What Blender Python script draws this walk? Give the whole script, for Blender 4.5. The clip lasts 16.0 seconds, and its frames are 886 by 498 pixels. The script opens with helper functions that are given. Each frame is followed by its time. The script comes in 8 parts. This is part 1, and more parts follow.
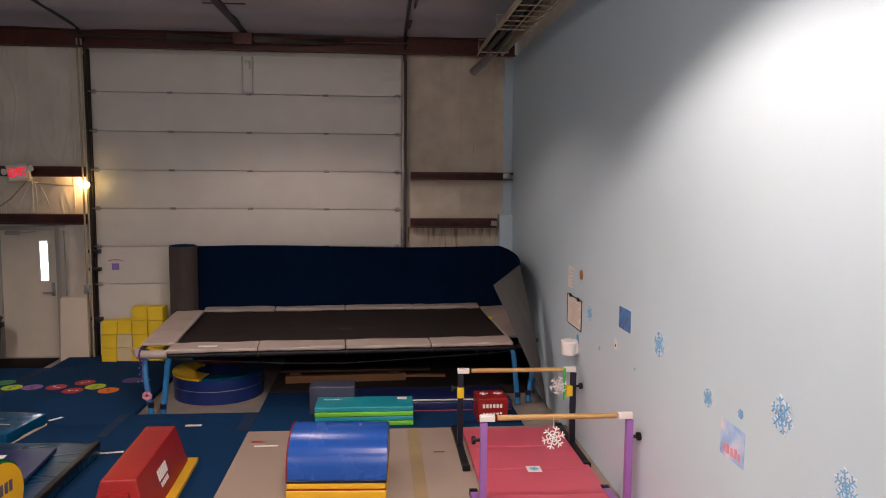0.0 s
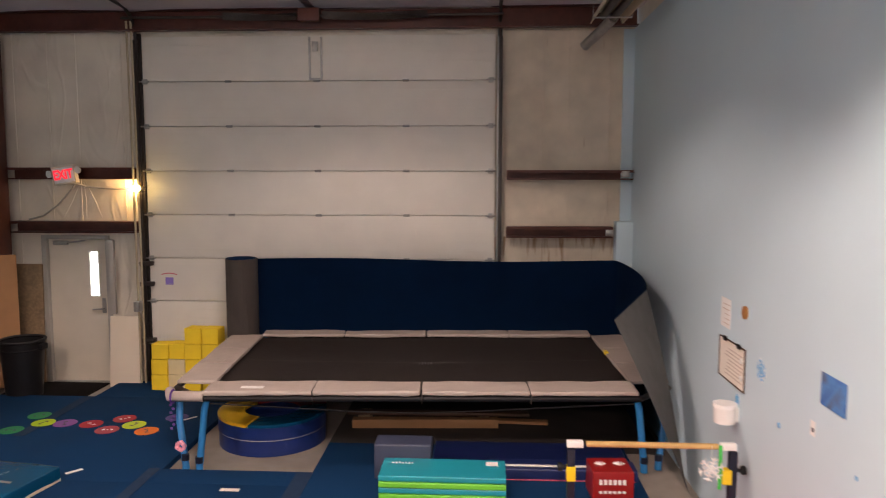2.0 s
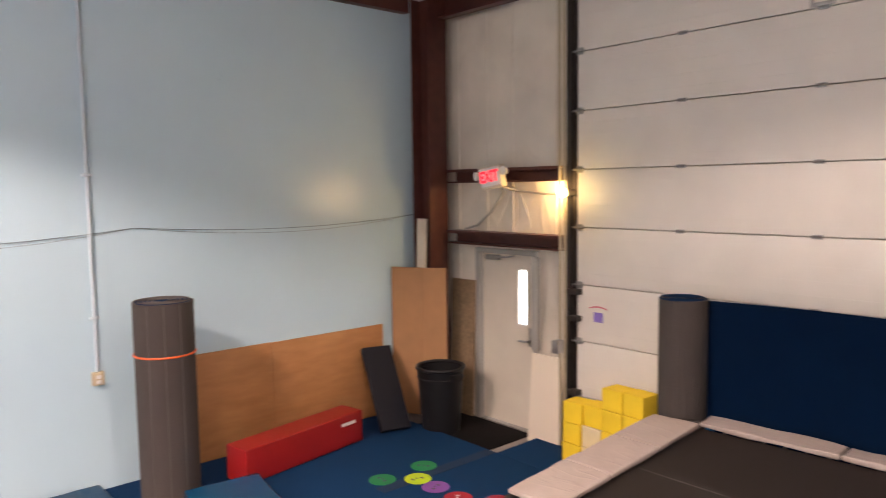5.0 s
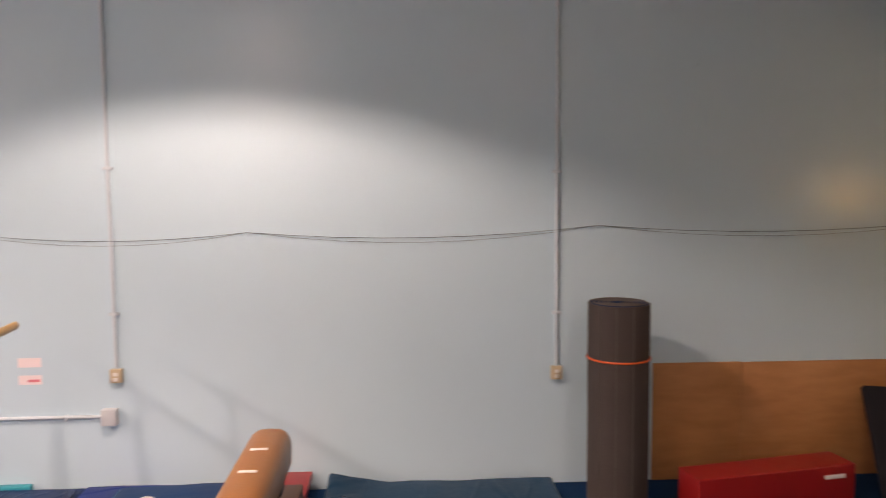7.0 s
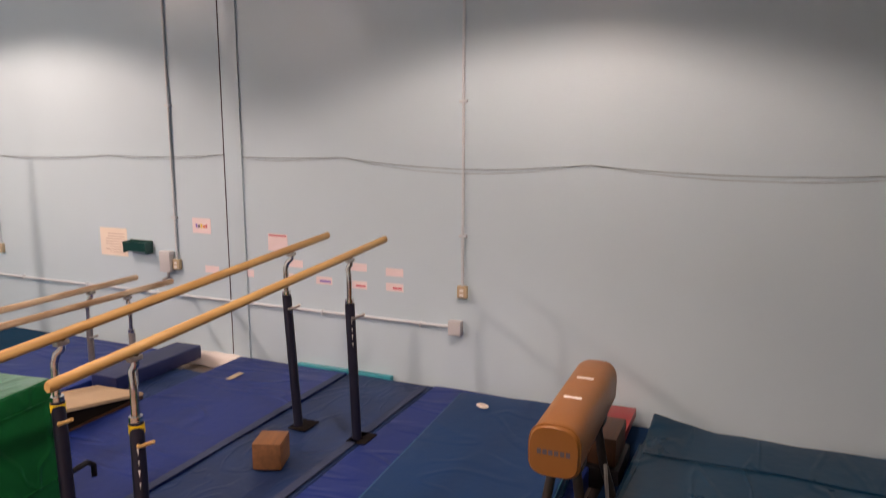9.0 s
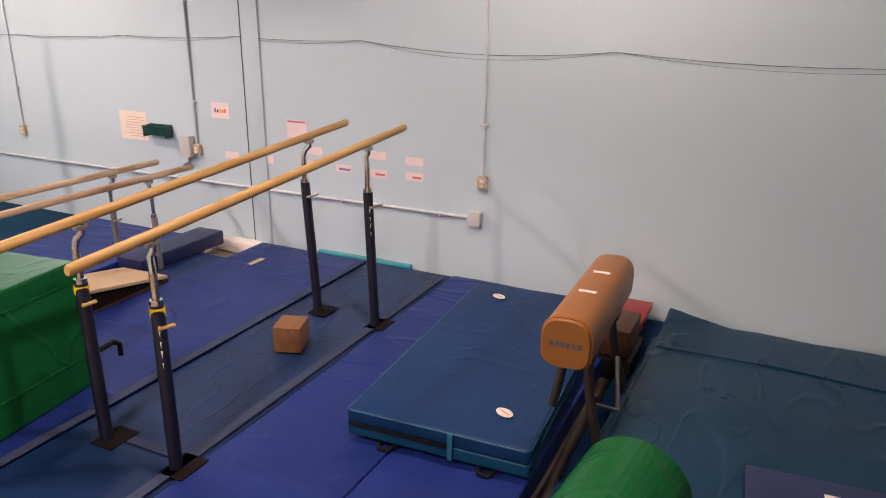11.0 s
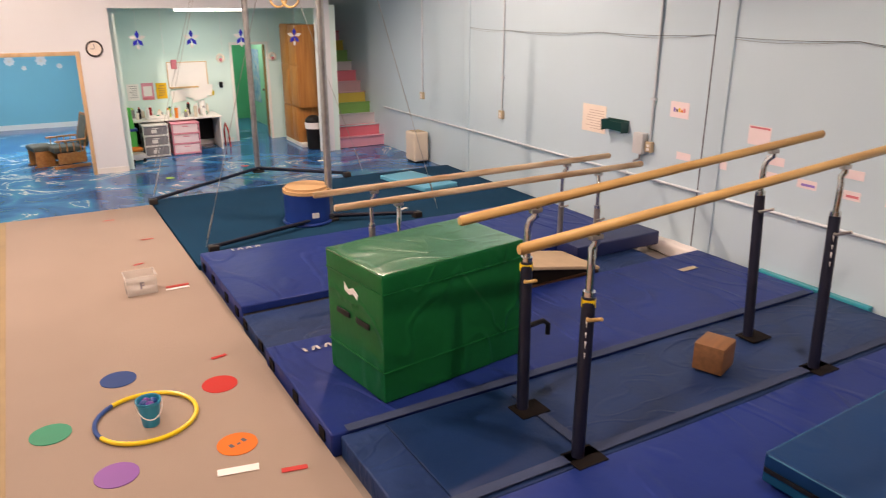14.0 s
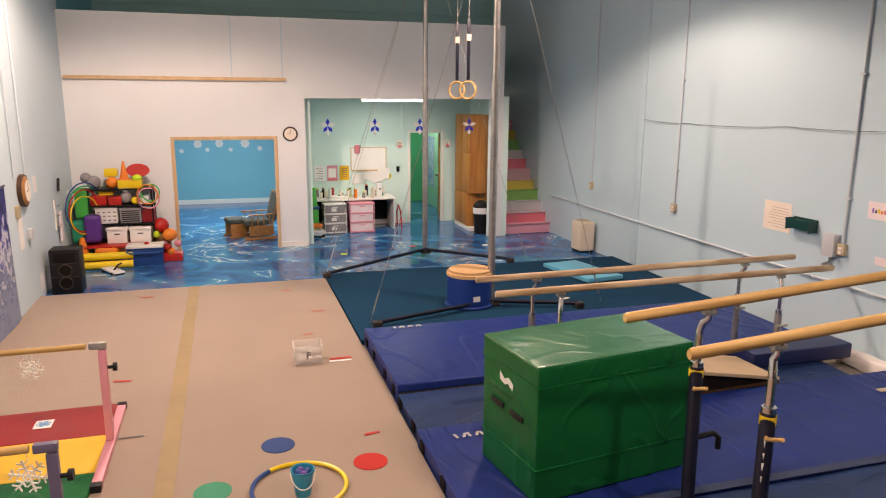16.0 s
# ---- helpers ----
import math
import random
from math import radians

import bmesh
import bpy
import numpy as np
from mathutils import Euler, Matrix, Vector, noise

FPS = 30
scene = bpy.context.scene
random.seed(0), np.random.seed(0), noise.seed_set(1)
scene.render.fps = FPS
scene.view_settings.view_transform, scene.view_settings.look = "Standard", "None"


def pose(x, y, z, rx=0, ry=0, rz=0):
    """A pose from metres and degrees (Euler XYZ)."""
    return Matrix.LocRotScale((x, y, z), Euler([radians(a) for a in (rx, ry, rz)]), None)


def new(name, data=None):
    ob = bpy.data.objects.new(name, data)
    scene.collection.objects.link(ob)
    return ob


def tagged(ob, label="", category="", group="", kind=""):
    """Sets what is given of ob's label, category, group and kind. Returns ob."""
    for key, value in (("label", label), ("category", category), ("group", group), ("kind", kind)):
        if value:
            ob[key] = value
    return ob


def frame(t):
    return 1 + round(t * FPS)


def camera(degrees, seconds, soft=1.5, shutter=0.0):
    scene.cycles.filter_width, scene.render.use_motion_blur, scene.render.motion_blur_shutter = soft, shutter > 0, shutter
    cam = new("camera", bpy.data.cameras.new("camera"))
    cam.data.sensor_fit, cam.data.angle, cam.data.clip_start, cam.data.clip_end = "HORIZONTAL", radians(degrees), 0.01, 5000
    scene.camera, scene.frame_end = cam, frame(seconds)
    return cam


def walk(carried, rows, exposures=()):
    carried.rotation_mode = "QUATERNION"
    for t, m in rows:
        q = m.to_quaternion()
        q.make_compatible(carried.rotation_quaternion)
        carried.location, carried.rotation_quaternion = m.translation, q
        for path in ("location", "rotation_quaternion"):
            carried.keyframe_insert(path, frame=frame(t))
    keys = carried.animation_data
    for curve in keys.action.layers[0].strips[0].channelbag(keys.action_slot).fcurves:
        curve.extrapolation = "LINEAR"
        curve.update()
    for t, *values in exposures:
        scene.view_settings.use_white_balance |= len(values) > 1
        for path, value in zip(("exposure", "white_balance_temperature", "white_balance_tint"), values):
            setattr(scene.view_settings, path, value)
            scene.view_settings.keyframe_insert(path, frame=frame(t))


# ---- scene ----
cam = camera(63.16, 16.0, soft=1.0, shutter=0.4)
PATH = [
    (0, pose(0.139, 0.635, 2.558, 84.47, -0.47, -4.89)),
    (0.5, pose(0.154, 0.855, 2.558, 84.44, -0.41, -4.87)),
    (1, pose(0.162, 1.235, 2.558, 84.43, -0.23, -1.72)),
    (1.5, pose(0.209, 1.757, 2.556, 84.49, -0.29, -0.74)),
    (2, pose(0.260, 2.402, 2.558, 84.44, -0.05, 3.02)),
    (2.5, pose(0.284, 3.099, 2.558, 84.51, 0.03, 7.03)),
    (3, pose(0.357, 3.793, 2.558, 84.40, 0.06, 11.68)),
    (3.2, pose(0.322, 4.024, 2.558, 84.44, 0.24, 13.30)),
    (5.3, pose(0.335, 5.851, 2.507, 85.16, 0.90, 54.90)),
    (5.5, pose(0.327, 5.984, 2.507, 85.23, 1.02, 59.09)),
    (6, pose(0.211, 6.115, 2.511, 85.25, 0.88, 68.23)),
    (6.5, pose(0.075, 6.139, 2.519, 85.23, 0.77, 77.50)),
    (7, pose(-0.051, 6.143, 2.478, 85.52, 0.52, 87.06)),
    (7.5, pose(-0.084, 6.160, 2.465, 85.65, 0.23, 98.00)),
    (8, pose(-0.118, 6.165, 2.471, 85.53, 0.45, 109.40)),
    (8.5, pose(-0.095, 6.160, 2.467, 85.36, 0.15, 113.44)),
    (9, pose(-0.091, 6.134, 2.467, 80.46, -0.04, 113.56)),
    (9.2, pose(-0.106, 6.128, 2.467, 78.23, 0.10, 113.76)),
    (11.3, pose(-0.162, 6.156, 2.468, 71.33, -0.48, 115.97)),
    (11.5, pose(-0.163, 6.160, 2.468, 71.31, -0.38, 116.78)),
    (12, pose(-0.150, 6.124, 2.468, 71.25, -0.23, 124.48)),
    (12.5, pose(-0.162, 6.091, 2.466, 71.19, 0.00, 135.63)),
    (13, pose(-0.173, 6.065, 2.466, 71.16, -0.04, 142.71)),
    (13.5, pose(-0.187, 6.041, 2.466, 71.18, -0.06, 146.50)),
    (14, pose(-0.197, 6.018, 2.469, 71.20, -0.10, 150.16)),
    (14.5, pose(-0.207, 5.988, 2.472, 74.64, -0.20, 153.87)),
    (15, pose(-0.213, 5.972, 2.472, 77.68, -0.32, 157.66)),
    (15.5, pose(-0.211, 5.968, 2.474, 77.90, -0.37, 161.22)),
    (16, pose(-0.214, 5.963, 2.475, 77.90, -0.44, 163.43)),
]
walk(cam, PATH, [(0, -0.12, 6600, 14), (1, -0.1, 6700, 14), (1.5, 0.1, 6700, 15), (2.2, 0.65, 6900, 14), (3, 1.3, 6800, 13), (5.5, 1.1, 6850, 16), (6, 0.85, 6900, 17), (7, 0.25, 7450, 21), (8.5, -0.25, 7700, 23), (9, -0.28, 7700, 23), (11.5, 0.03, 7400, 23), (12.5, 0.1, 7600, 23), (13.5, 0.02, 7750, 21), (16, -0.2, 7850, 18)])

# ---------- world, lights ----------
world = bpy.data.worlds.new("world")
scene.world = world
world.use_nodes = True
wnt = world.node_tree
sky = wnt.nodes.new("ShaderNodeTexSky")
sky.sky_type = "NISHITA"
sky.sun_disc = False
sky.sun_elevation, sky.sun_rotation = radians(35), radians(40)
wnt.links.new(sky.outputs[0], wnt.nodes["Background"].inputs[0])
wnt.nodes["Background"].inputs[1].default_value = 0.1

WARM = (1.0, 0.80, 0.72)


def spot(x, y, z, watts, size=132, blend=0.34, colour=WARM):
    d = bpy.data.lights.new("high_bay_spot", "SPOT")
    d.energy, d.spot_size, d.spot_blend, d.shadow_soft_size, d.color = watts, radians(size), blend, 0.09, colour
    ob = new("high_bay_spot", d)
    ob.matrix_world = pose(x, y, z)
    return ob


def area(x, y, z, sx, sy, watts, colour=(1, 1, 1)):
    d = bpy.data.lights.new("area_light", "AREA")
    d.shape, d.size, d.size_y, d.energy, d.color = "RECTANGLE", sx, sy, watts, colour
    ob = new("area_light", d)
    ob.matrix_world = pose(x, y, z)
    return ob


FILL_COLOUR = (1.0, 0.86, 0.80)
# last entry is an invented lamp that brightens the north end
HIGH_BAYS = [(-3.6, 4.65, 4.15, 0.80), (0.28, 3.7, 4.25, 1.08), (-3.55, -1.3, 4.35, 1.15), (0.45, -1.8, 4.40, 1.65), (-0.9, 7.9, 4.38, 0.37)]
for hx, hy, hz, k in HIGH_BAYS:
    spot(hx, hy, hz, 400 * k, 141 if hx < -2 else 156 if hy < -1.5 else 136, 0.26 if hx < -2 else 0.30)
    # added point light at each lamp, soft fill without a source of its own
    up = bpy.data.lights.new("high_bay_fill", "POINT")
    up.energy, up.color, up.shadow_soft_size = (70 if hy < -1.5 else 38 if hy < 0 else 14 if hx < -2 else 23) * k, FILL_COLOUR, 0.12
    new("high_bay_fill", up).matrix_world = pose(hx, hy, hz - 0.06)
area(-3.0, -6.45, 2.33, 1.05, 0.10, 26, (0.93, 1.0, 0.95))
# added lights without fixtures, to brighten the playroom and green room
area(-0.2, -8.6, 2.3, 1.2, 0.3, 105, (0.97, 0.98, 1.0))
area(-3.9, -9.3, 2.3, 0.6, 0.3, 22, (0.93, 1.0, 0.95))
bulb = bpy.data.lights.new("bulb_glow", "POINT")
bulb.energy, bulb.color, bulb.shadow_soft_size = 12, (1.0, 0.62, 0.24), 0.03
new("bulb_glow", bulb).matrix_world = pose(-3.965, 10.965, 2.44)


# ---------- materials ----------
def paint(name, rgb, rough=0.5, metal=0.0, vary=0.12, scale=6.0, bump=0.0, bscale=60.0, rgb2=None, spec=0.5, coat=0.0, crease=0.0, cscale=1.6, stretch=(1, 1, 1)):
    m = bpy.data.materials.new(name)
    m.use_nodes = True
    nt = m.node_tree
    b = nt.nodes["Principled BSDF"]
    b.inputs["Metallic"].default_value = metal
    b.inputs["Specular IOR Level"].default_value = spec
    b.inputs["Coat Weight"].default_value = coat
    tc = nt.nodes.new("ShaderNodeTexCoord")
    n1 = nt.nodes.new("ShaderNodeTexNoise")
    n1.inputs["Scale"].default_value, n1.inputs["Detail"].default_value = scale, 6
    n2 = nt.nodes.new("ShaderNodeTexNoise")
    n2.inputs["Scale"].default_value, n2.inputs["Detail"].default_value = scale * 0.17, 3
    nt.links.new(tc.outputs["Object"], n1.inputs["Vector"])
    nt.links.new(tc.outputs["Object"], n2.inputs["Vector"])
    add = nt.nodes.new("ShaderNodeMath")
    add.operation = "ADD"
    nt.links.new(n1.outputs[0], add.inputs[0])
    nt.links.new(n2.outputs[0], add.inputs[1])
    ramp = nt.nodes.new("ShaderNodeMapRange")
    ramp.inputs[1].default_value, ramp.inputs[2].default_value = 0.7, 1.3
    nt.links.new(add.outputs[0], ramp.inputs[0])
    mix = nt.nodes.new("ShaderNodeMix")
    mix.data_type = "RGBA"
    dark = rgb2 or tuple(c * (1 - vary) for c in rgb)
    mix.inputs[6].default_value = (*dark, 1)
    mix.inputs[7].default_value = (*rgb, 1)
    nt.links.new(ramp.outputs[0], mix.inputs[0])
    nt.links.new(mix.outputs[2], b.inputs["Base Color"])
    rr = nt.nodes.new("ShaderNodeMapRange")
    rr.inputs[3].default_value, rr.inputs[4].default_value = max(rough - 0.08, 0.03), min(rough + 0.08, 1)
    nt.links.new(n1.outputs[0], rr.inputs[0])
    nt.links.new(rr.outputs[0], b.inputs["Roughness"])
    if bump:
        n3 = nt.nodes.new("ShaderNodeTexNoise")
        n3.inputs["Scale"].default_value, n3.inputs["Detail"].default_value = bscale, 4
        nt.links.new(tc.outputs["Object"], n3.inputs["Vector"])
        bp = nt.nodes.new("ShaderNodeBump")
        bp.inputs["Strength"].default_value, bp.inputs["Distance"].default_value = bump, 0.01
        nt.links.new(n3.outputs[0], bp.inputs["Height"])
        nt.links.new(bp.outputs[0], b.inputs["Normal"])
    if crease:
        mp = nt.nodes.new("ShaderNodeMapping")
        mp.inputs["Scale"].default_value = stretch
        nt.links.new(tc.outputs["Object"], mp.inputs["Vector"])
        n4 = nt.nodes.new("ShaderNodeTexNoise")
        n4.inputs["Scale"].default_value, n4.inputs["Detail"].default_value, n4.inputs["Distortion"].default_value = cscale, 1.5, 0.6
        nt.links.new(mp.outputs[0], n4.inputs["Vector"])
        off = nt.nodes.new("ShaderNodeMath")
        off.operation = "SUBTRACT"
        off.inputs[1].default_value = 0.5
        nt.links.new(n4.outputs[0], off.inputs[0])
        ab = nt.nodes.new("ShaderNodeMath")
        ab.operation = "ABSOLUTE"
        nt.links.new(off.outputs[0], ab.inputs[0])
        ridge = nt.nodes.new("ShaderNodeMapRange")
        ridge.interpolation_type = "SMOOTHSTEP"
        ridge.inputs[1].default_value, ridge.inputs[2].default_value = 0.0, 0.055
        ridge.inputs[3].default_value, ridge.inputs[4].default_value = 1.0, 0.0
        nt.links.new(ab.outputs[0], ridge.inputs[0])
        b2 = nt.nodes.new("ShaderNodeBump")
        b2.inputs["Strength"].default_value, b2.inputs["Distance"].default_value = crease, 0.012
        nt.links.new(ridge.outputs[0], b2.inputs["Height"])
        if bump:
            nt.links.new(bp.outputs[0], b2.inputs["Normal"])
        nt.links.new(b2.outputs[0], b.inputs["Normal"])
    return m


def wood(name, light, dark, rough=0.45, scale=(2, 30, 30)):
    m = paint(name, light, rough)
    nt = m.node_tree
    mp = nt.nodes.new("ShaderNodeMapping")
    mp.inputs["Scale"].default_value = scale
    tc = [n for n in nt.nodes if n.type == "TEX_COORD"][0]
    nt.links.new(tc.outputs["Object"], mp.inputs["Vector"])
    for n in [n for n in nt.nodes if n.type == "TEX_NOISE"]:
        nt.links.new(mp.outputs[0], n.inputs["Vector"])
        n.inputs["Scale"].default_value = 1.0 if n.inputs["Scale"].default_value > 2 else 0.5
    mix = [n for n in nt.nodes if n.type == "MIX"][0]
    mix.inputs[6].default_value = (*dark, 1)
    return m


def glow(name, rgb, strength):
    m = bpy.data.materials.new(name)
    m.use_nodes = True
    b = m.node_tree.nodes["Principled BSDF"]
    b.inputs["Base Color"].default_value = (*rgb, 1)
    b.inputs["Emission Color"].default_value = (*rgb, 1)
    b.inputs["Emission Strength"].default_value = strength
    return m


def marbled(name):
    m = bpy.data.materials.new(name)
    m.use_nodes = True
    nt = m.node_tree
    b = nt.nodes["Principled BSDF"]
    tc = nt.nodes.new("ShaderNodeTexCoord")
    mp = nt.nodes.new("ShaderNodeMapping")
    mp.inputs["Scale"].default_value = (0.62, 0.80, 1)
    mp.inputs["Rotation"].default_value = (0, 0, 0.5)
    nt.links.new(tc.outputs["Object"], mp.inputs[0])
    n1 = nt.nodes.new("ShaderNodeTexNoise")
    n1.inputs["Scale"].default_value, n1.inputs["Detail"].default_value, n1.inputs["Distortion"].default_value = 1.5, 7, 1.7
    nt.links.new(mp.outputs[0], n1.inputs["Vector"])
    cr = nt.nodes.new("ShaderNodeValToRGB")
    e = cr.color_ramp.elements
    e[0].position, e[0].color = 0.30, (0.010, 0.045, 0.16, 1)
    e[1].position, e[1].color = 0.50, (0.025, 0.13, 0.34, 1)
    for pos, col in ((0.56, (0.035, 0.18, 0.40, 1)), (0.622, (0.035, 0.24, 0.42, 1)), (0.638, (0.70, 0.74, 0.70, 1)), (0.654, (0.045, 0.20, 0.42, 1)), (0.8, (0.02, 0.10, 0.30, 1))):
        k = e.new(pos)
        k.color = col
    nt.links.new(n1.outputs[0], cr.inputs[0])
    nt.links.new(cr.outputs[0], b.inputs["Base Color"])
    b.inputs["Roughness"].default_value = 0.14
    return m


def pattern(name, bands, scale=3.0, rough=0.6):
    """A flat print: colours mixed by a large noise."""
    m = bpy.data.materials.new(name)
    m.use_nodes = True
    nt = m.node_tree
    b = nt.nodes["Principled BSDF"]
    b.inputs["Roughness"].default_value = rough
    tc = nt.nodes.new("ShaderNodeTexCoord")
    n1 = nt.nodes.new("ShaderNodeTexNoise")
    n1.inputs["Scale"].default_value, n1.inputs["Detail"].default_value = scale, 8
    nt.links.new(tc.outputs["Object"], n1.inputs["Vector"])
    cr = nt.nodes.new("ShaderNodeValToRGB")
    e = cr.color_ramp.elements
    e[0].position, e[0].color = 0.3, (*bands[0], 1)
    e[1].position, e[1].color = 0.7, (*bands[-1], 1)
    for i, c in enumerate(bands[1:-1]):
        k = e.new(0.3 + 0.4 * (i + 1) / (len(bands) - 1))
        k.color = (*c, 1)
    nt.links.new(n1.outputs[0], cr.inputs[0])
    nt.links.new(cr.outputs[0], b.inputs["Base Color"])
    return m


WALL = paint("wall_blue_paint", (0.50, 0.67, 0.76), 0.31, vary=0.06, scale=1.1, bump=0.05, bscale=16)
WALL_E = paint("wall_blue_paint_flat", (0.55, 0.69, 0.76), 0.5, vary=0.08, scale=1.2, bump=0.05, bscale=25)
WALL_S = paint("wall_pale_paint", (0.74, 0.78, 0.80), 0.55, vary=0.05, scale=1.5, bump=0.05, bscale=40)
TEAL_WALL = paint("teal_wall_paint", (0.30, 0.58, 0.58), 0.55, vary=0.06, scale=1.5)
AQUA_WALL = paint("aqua_wall_paint", (0.60, 0.80, 0.76), 0.55, vary=0.05, scale=1.5)
ROOM_BLUE = paint("room_blue_paint", (0.16, 0.50, 0.62), 0.55, vary=0.06, scale=1.5)
GREEN_WALL = paint("green_wall_paint", (0.05, 0.45, 0.22), 0.5, vary=0.08, scale=1.5)
MINT_WALL = paint("mint_wall_paint", (0.35, 0.72, 0.55), 0.5, vary=0.06, scale=1.5)
TRIM = paint("white_trim_paint", (0.78, 0.78, 0.74), 0.4, vary=0.05)
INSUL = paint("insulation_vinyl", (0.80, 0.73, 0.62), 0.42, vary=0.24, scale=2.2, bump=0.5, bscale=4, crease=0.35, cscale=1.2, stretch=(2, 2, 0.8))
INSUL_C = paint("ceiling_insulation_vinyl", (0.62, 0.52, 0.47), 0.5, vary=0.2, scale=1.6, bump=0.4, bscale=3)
STAINED = paint("stained_wall_panel", (0.72, 0.63, 0.50), 0.6, vary=0.3, scale=3.5, bump=0.1, bscale=18)


def drips(m, z0, z1, rgb, amount):
    """Rusty water runs between two heights of a wall."""
    nt = m.node_tree
    tc = [n for n in nt.nodes if n.type == "TEX_COORD"][0]
    mix0 = [n for n in nt.nodes if n.type == "MIX"][0]
    mp = nt.nodes.new("ShaderNodeMapping")
    mp.inputs["Scale"].default_value = (16, 1, 1.6)
    nt.links.new(tc.outputs["Object"], mp.inputs["Vector"])
    n = nt.nodes.new("ShaderNodeTexNoise")
    n.inputs["Scale"].default_value, n.inputs["Detail"].default_value = 1.0, 5
    nt.links.new(mp.outputs[0], n.inputs["Vector"])
    sep = nt.nodes.new("ShaderNodeSeparateXYZ")
    nt.links.new(tc.outputs["Object"], sep.inputs[0])
    band = nt.nodes.new("ShaderNodeMapRange")
    band.inputs[1].default_value, band.inputs[2].default_value = z0, z1
    band.inputs[3].default_value, band.inputs[4].default_value = 0.0, 0.24
    nt.links.new(sep.outputs[2], band.inputs[0])
    top = nt.nodes.new("ShaderNodeMath")
    top.operation = "LESS_THAN"
    top.inputs[1].default_value = z1
    nt.links.new(sep.outputs[2], top.inputs[0])
    b1 = nt.nodes.new("ShaderNodeMath")
    b1.operation = "MULTIPLY"
    nt.links.new(band.outputs[0], b1.inputs[0])
    nt.links.new(top.outputs[0], b1.inputs[1])
    add = nt.nodes.new("ShaderNodeMath")
    add.operation = "ADD"
    nt.links.new(n.outputs[0], add.inputs[0])
    nt.links.new(b1.outputs[0], add.inputs[1])
    th = nt.nodes.new("ShaderNodeMapRange")
    th.inputs[1].default_value, th.inputs[2].default_value, th.inputs[4].default_value = 0.69, 0.84, amount
    nt.links.new(add.outputs[0], th.inputs[0])
    mix = nt.nodes.new("ShaderNodeMix")
    mix.data_type = "RGBA"
    mix.inputs[7].default_value = (*rgb, 1)
    nt.links.new(th.outputs[0], mix.inputs[0])
    nt.links.new(mix0.outputs[2], mix.inputs[6])
    nt.links.new(mix.outputs[2], nt.nodes["Principled BSDF"].inputs["Base Color"])
    return m


drips(STAINED, 1.35, 1.87, (0.24, 0.12, 0.04), 0.85)
GARAGE = paint("garage_door_paint", (0.76, 0.72, 0.65), 0.42, vary=0.10, scale=3.0, bump=0.06, bscale=40)
STEEL_RED = paint("red_primer_steel", (0.115, 0.035, 0.025), 0.5, 0.2, vary=0.45, scale=9, bump=0.1)
STEEL_DARK = paint("dark_steel", (0.07, 0.06, 0.055), 0.45, 0.6, vary=0.3, scale=12)
GALV = paint("galvanised_steel", (0.48, 0.47, 0.45), 0.38, 0.85, vary=0.3, scale=18)
CHROME = paint("chromed_steel", (0.72, 0.71, 0.69), 0.18, 1.0, vary=0.15, scale=30)
CONDUIT = paint("painted_conduit", (0.55, 0.64, 0.70), 0.4, vary=0.08)
CONC = paint("concrete", (0.33, 0.29, 0.25), 0.75, vary=0.35, scale=4, bump=0.2, bscale=60)
# darker than the slab, for under the trampoline and beside the horse
DARK_FLOOR = paint("dark_brown_floor", (0.060, 0.050, 0.045), 0.8, vary=0.5, scale=4, bump=0.2)
MARBLE = marbled("marbled_blue_floor")
CARPET = paint("beige_carpet", (0.40, 0.325, 0.27), 0.95, vary=0.10, scale=1.2, bump=0.6, bscale=420, spec=0.1)
CARPET_STRIP = paint("tan_tape", (0.34, 0.25, 0.13), 0.7, vary=0.2, scale=8)
BLUE_CARPET = paint("blue_carpet", (0.006, 0.040, 0.115), 0.95, vary=0.22, scale=2.0, bump=0.6, bscale=420, spec=0.1)
TEAL_CARPET = paint("dark_teal_carpet", (0.008, 0.055, 0.115), 0.95, vary=0.22, scale=2.0, bump=0.6, bscale=420, spec=0.1)
VELCRO = paint("grey_velcro_strip", (0.028, 0.050, 0.115), 0.9, vary=0.2, scale=20, bump=0.4, bscale=300)
VINYL_BLUE = paint("royal_blue_vinyl", (0.012, 0.033, 0.195), 0.40, vary=0.25, scale=2.5, bump=0.4, bscale=9, spec=0.16, crease=0.5, cscale=1.3, stretch=(1.6, 0.6, 1))
VINYL_BLUE2 = paint("faded_blue_vinyl", (0.015, 0.042, 0.135), 0.45, vary=0.4, scale=4, bump=0.5, bscale=9, spec=0.2, crease=0.28, cscale=2.4, stretch=(0.8, 1.6, 1))
VINYL_PANEL = paint("dark_blue_panel_vinyl", (0.006, 0.028, 0.10), 0.45, vary=0.3, scale=4, bump=0.4, bscale=9, spec=0.2)
VINYL_MID = paint("mid_blue_vinyl", (0.003, 0.036, 0.125), 0.46, vary=0.16, scale=3, bump=0.35, bscale=8, spec=0.2, crease=0.25, cscale=1.5)
VINYL_TEAL = paint("deep_teal_vinyl", (0.0006, 0.037, 0.086), 0.30, vary=0.25, scale=2.5, bump=0.5, bscale=6, spec=0.24, crease=0.4, cscale=1.4, stretch=(0.7, 2.2, 1))
VINYL_SKY = paint("glossy_blue_vinyl", (0.002, 0.064, 0.145), 0.24, vary=0.15, scale=3, bump=0.5, bscale=8, spec=0.3)
SLATE = paint("slate_vinyl", (0.050, 0.060, 0.105), 0.5, vary=0.2, scale=5, bump=0.2, bscale=14)
PIPE_BLUE = paint("dull_blue_piping", (0.012, 0.13, 0.23), 0.5, vary=0.15)
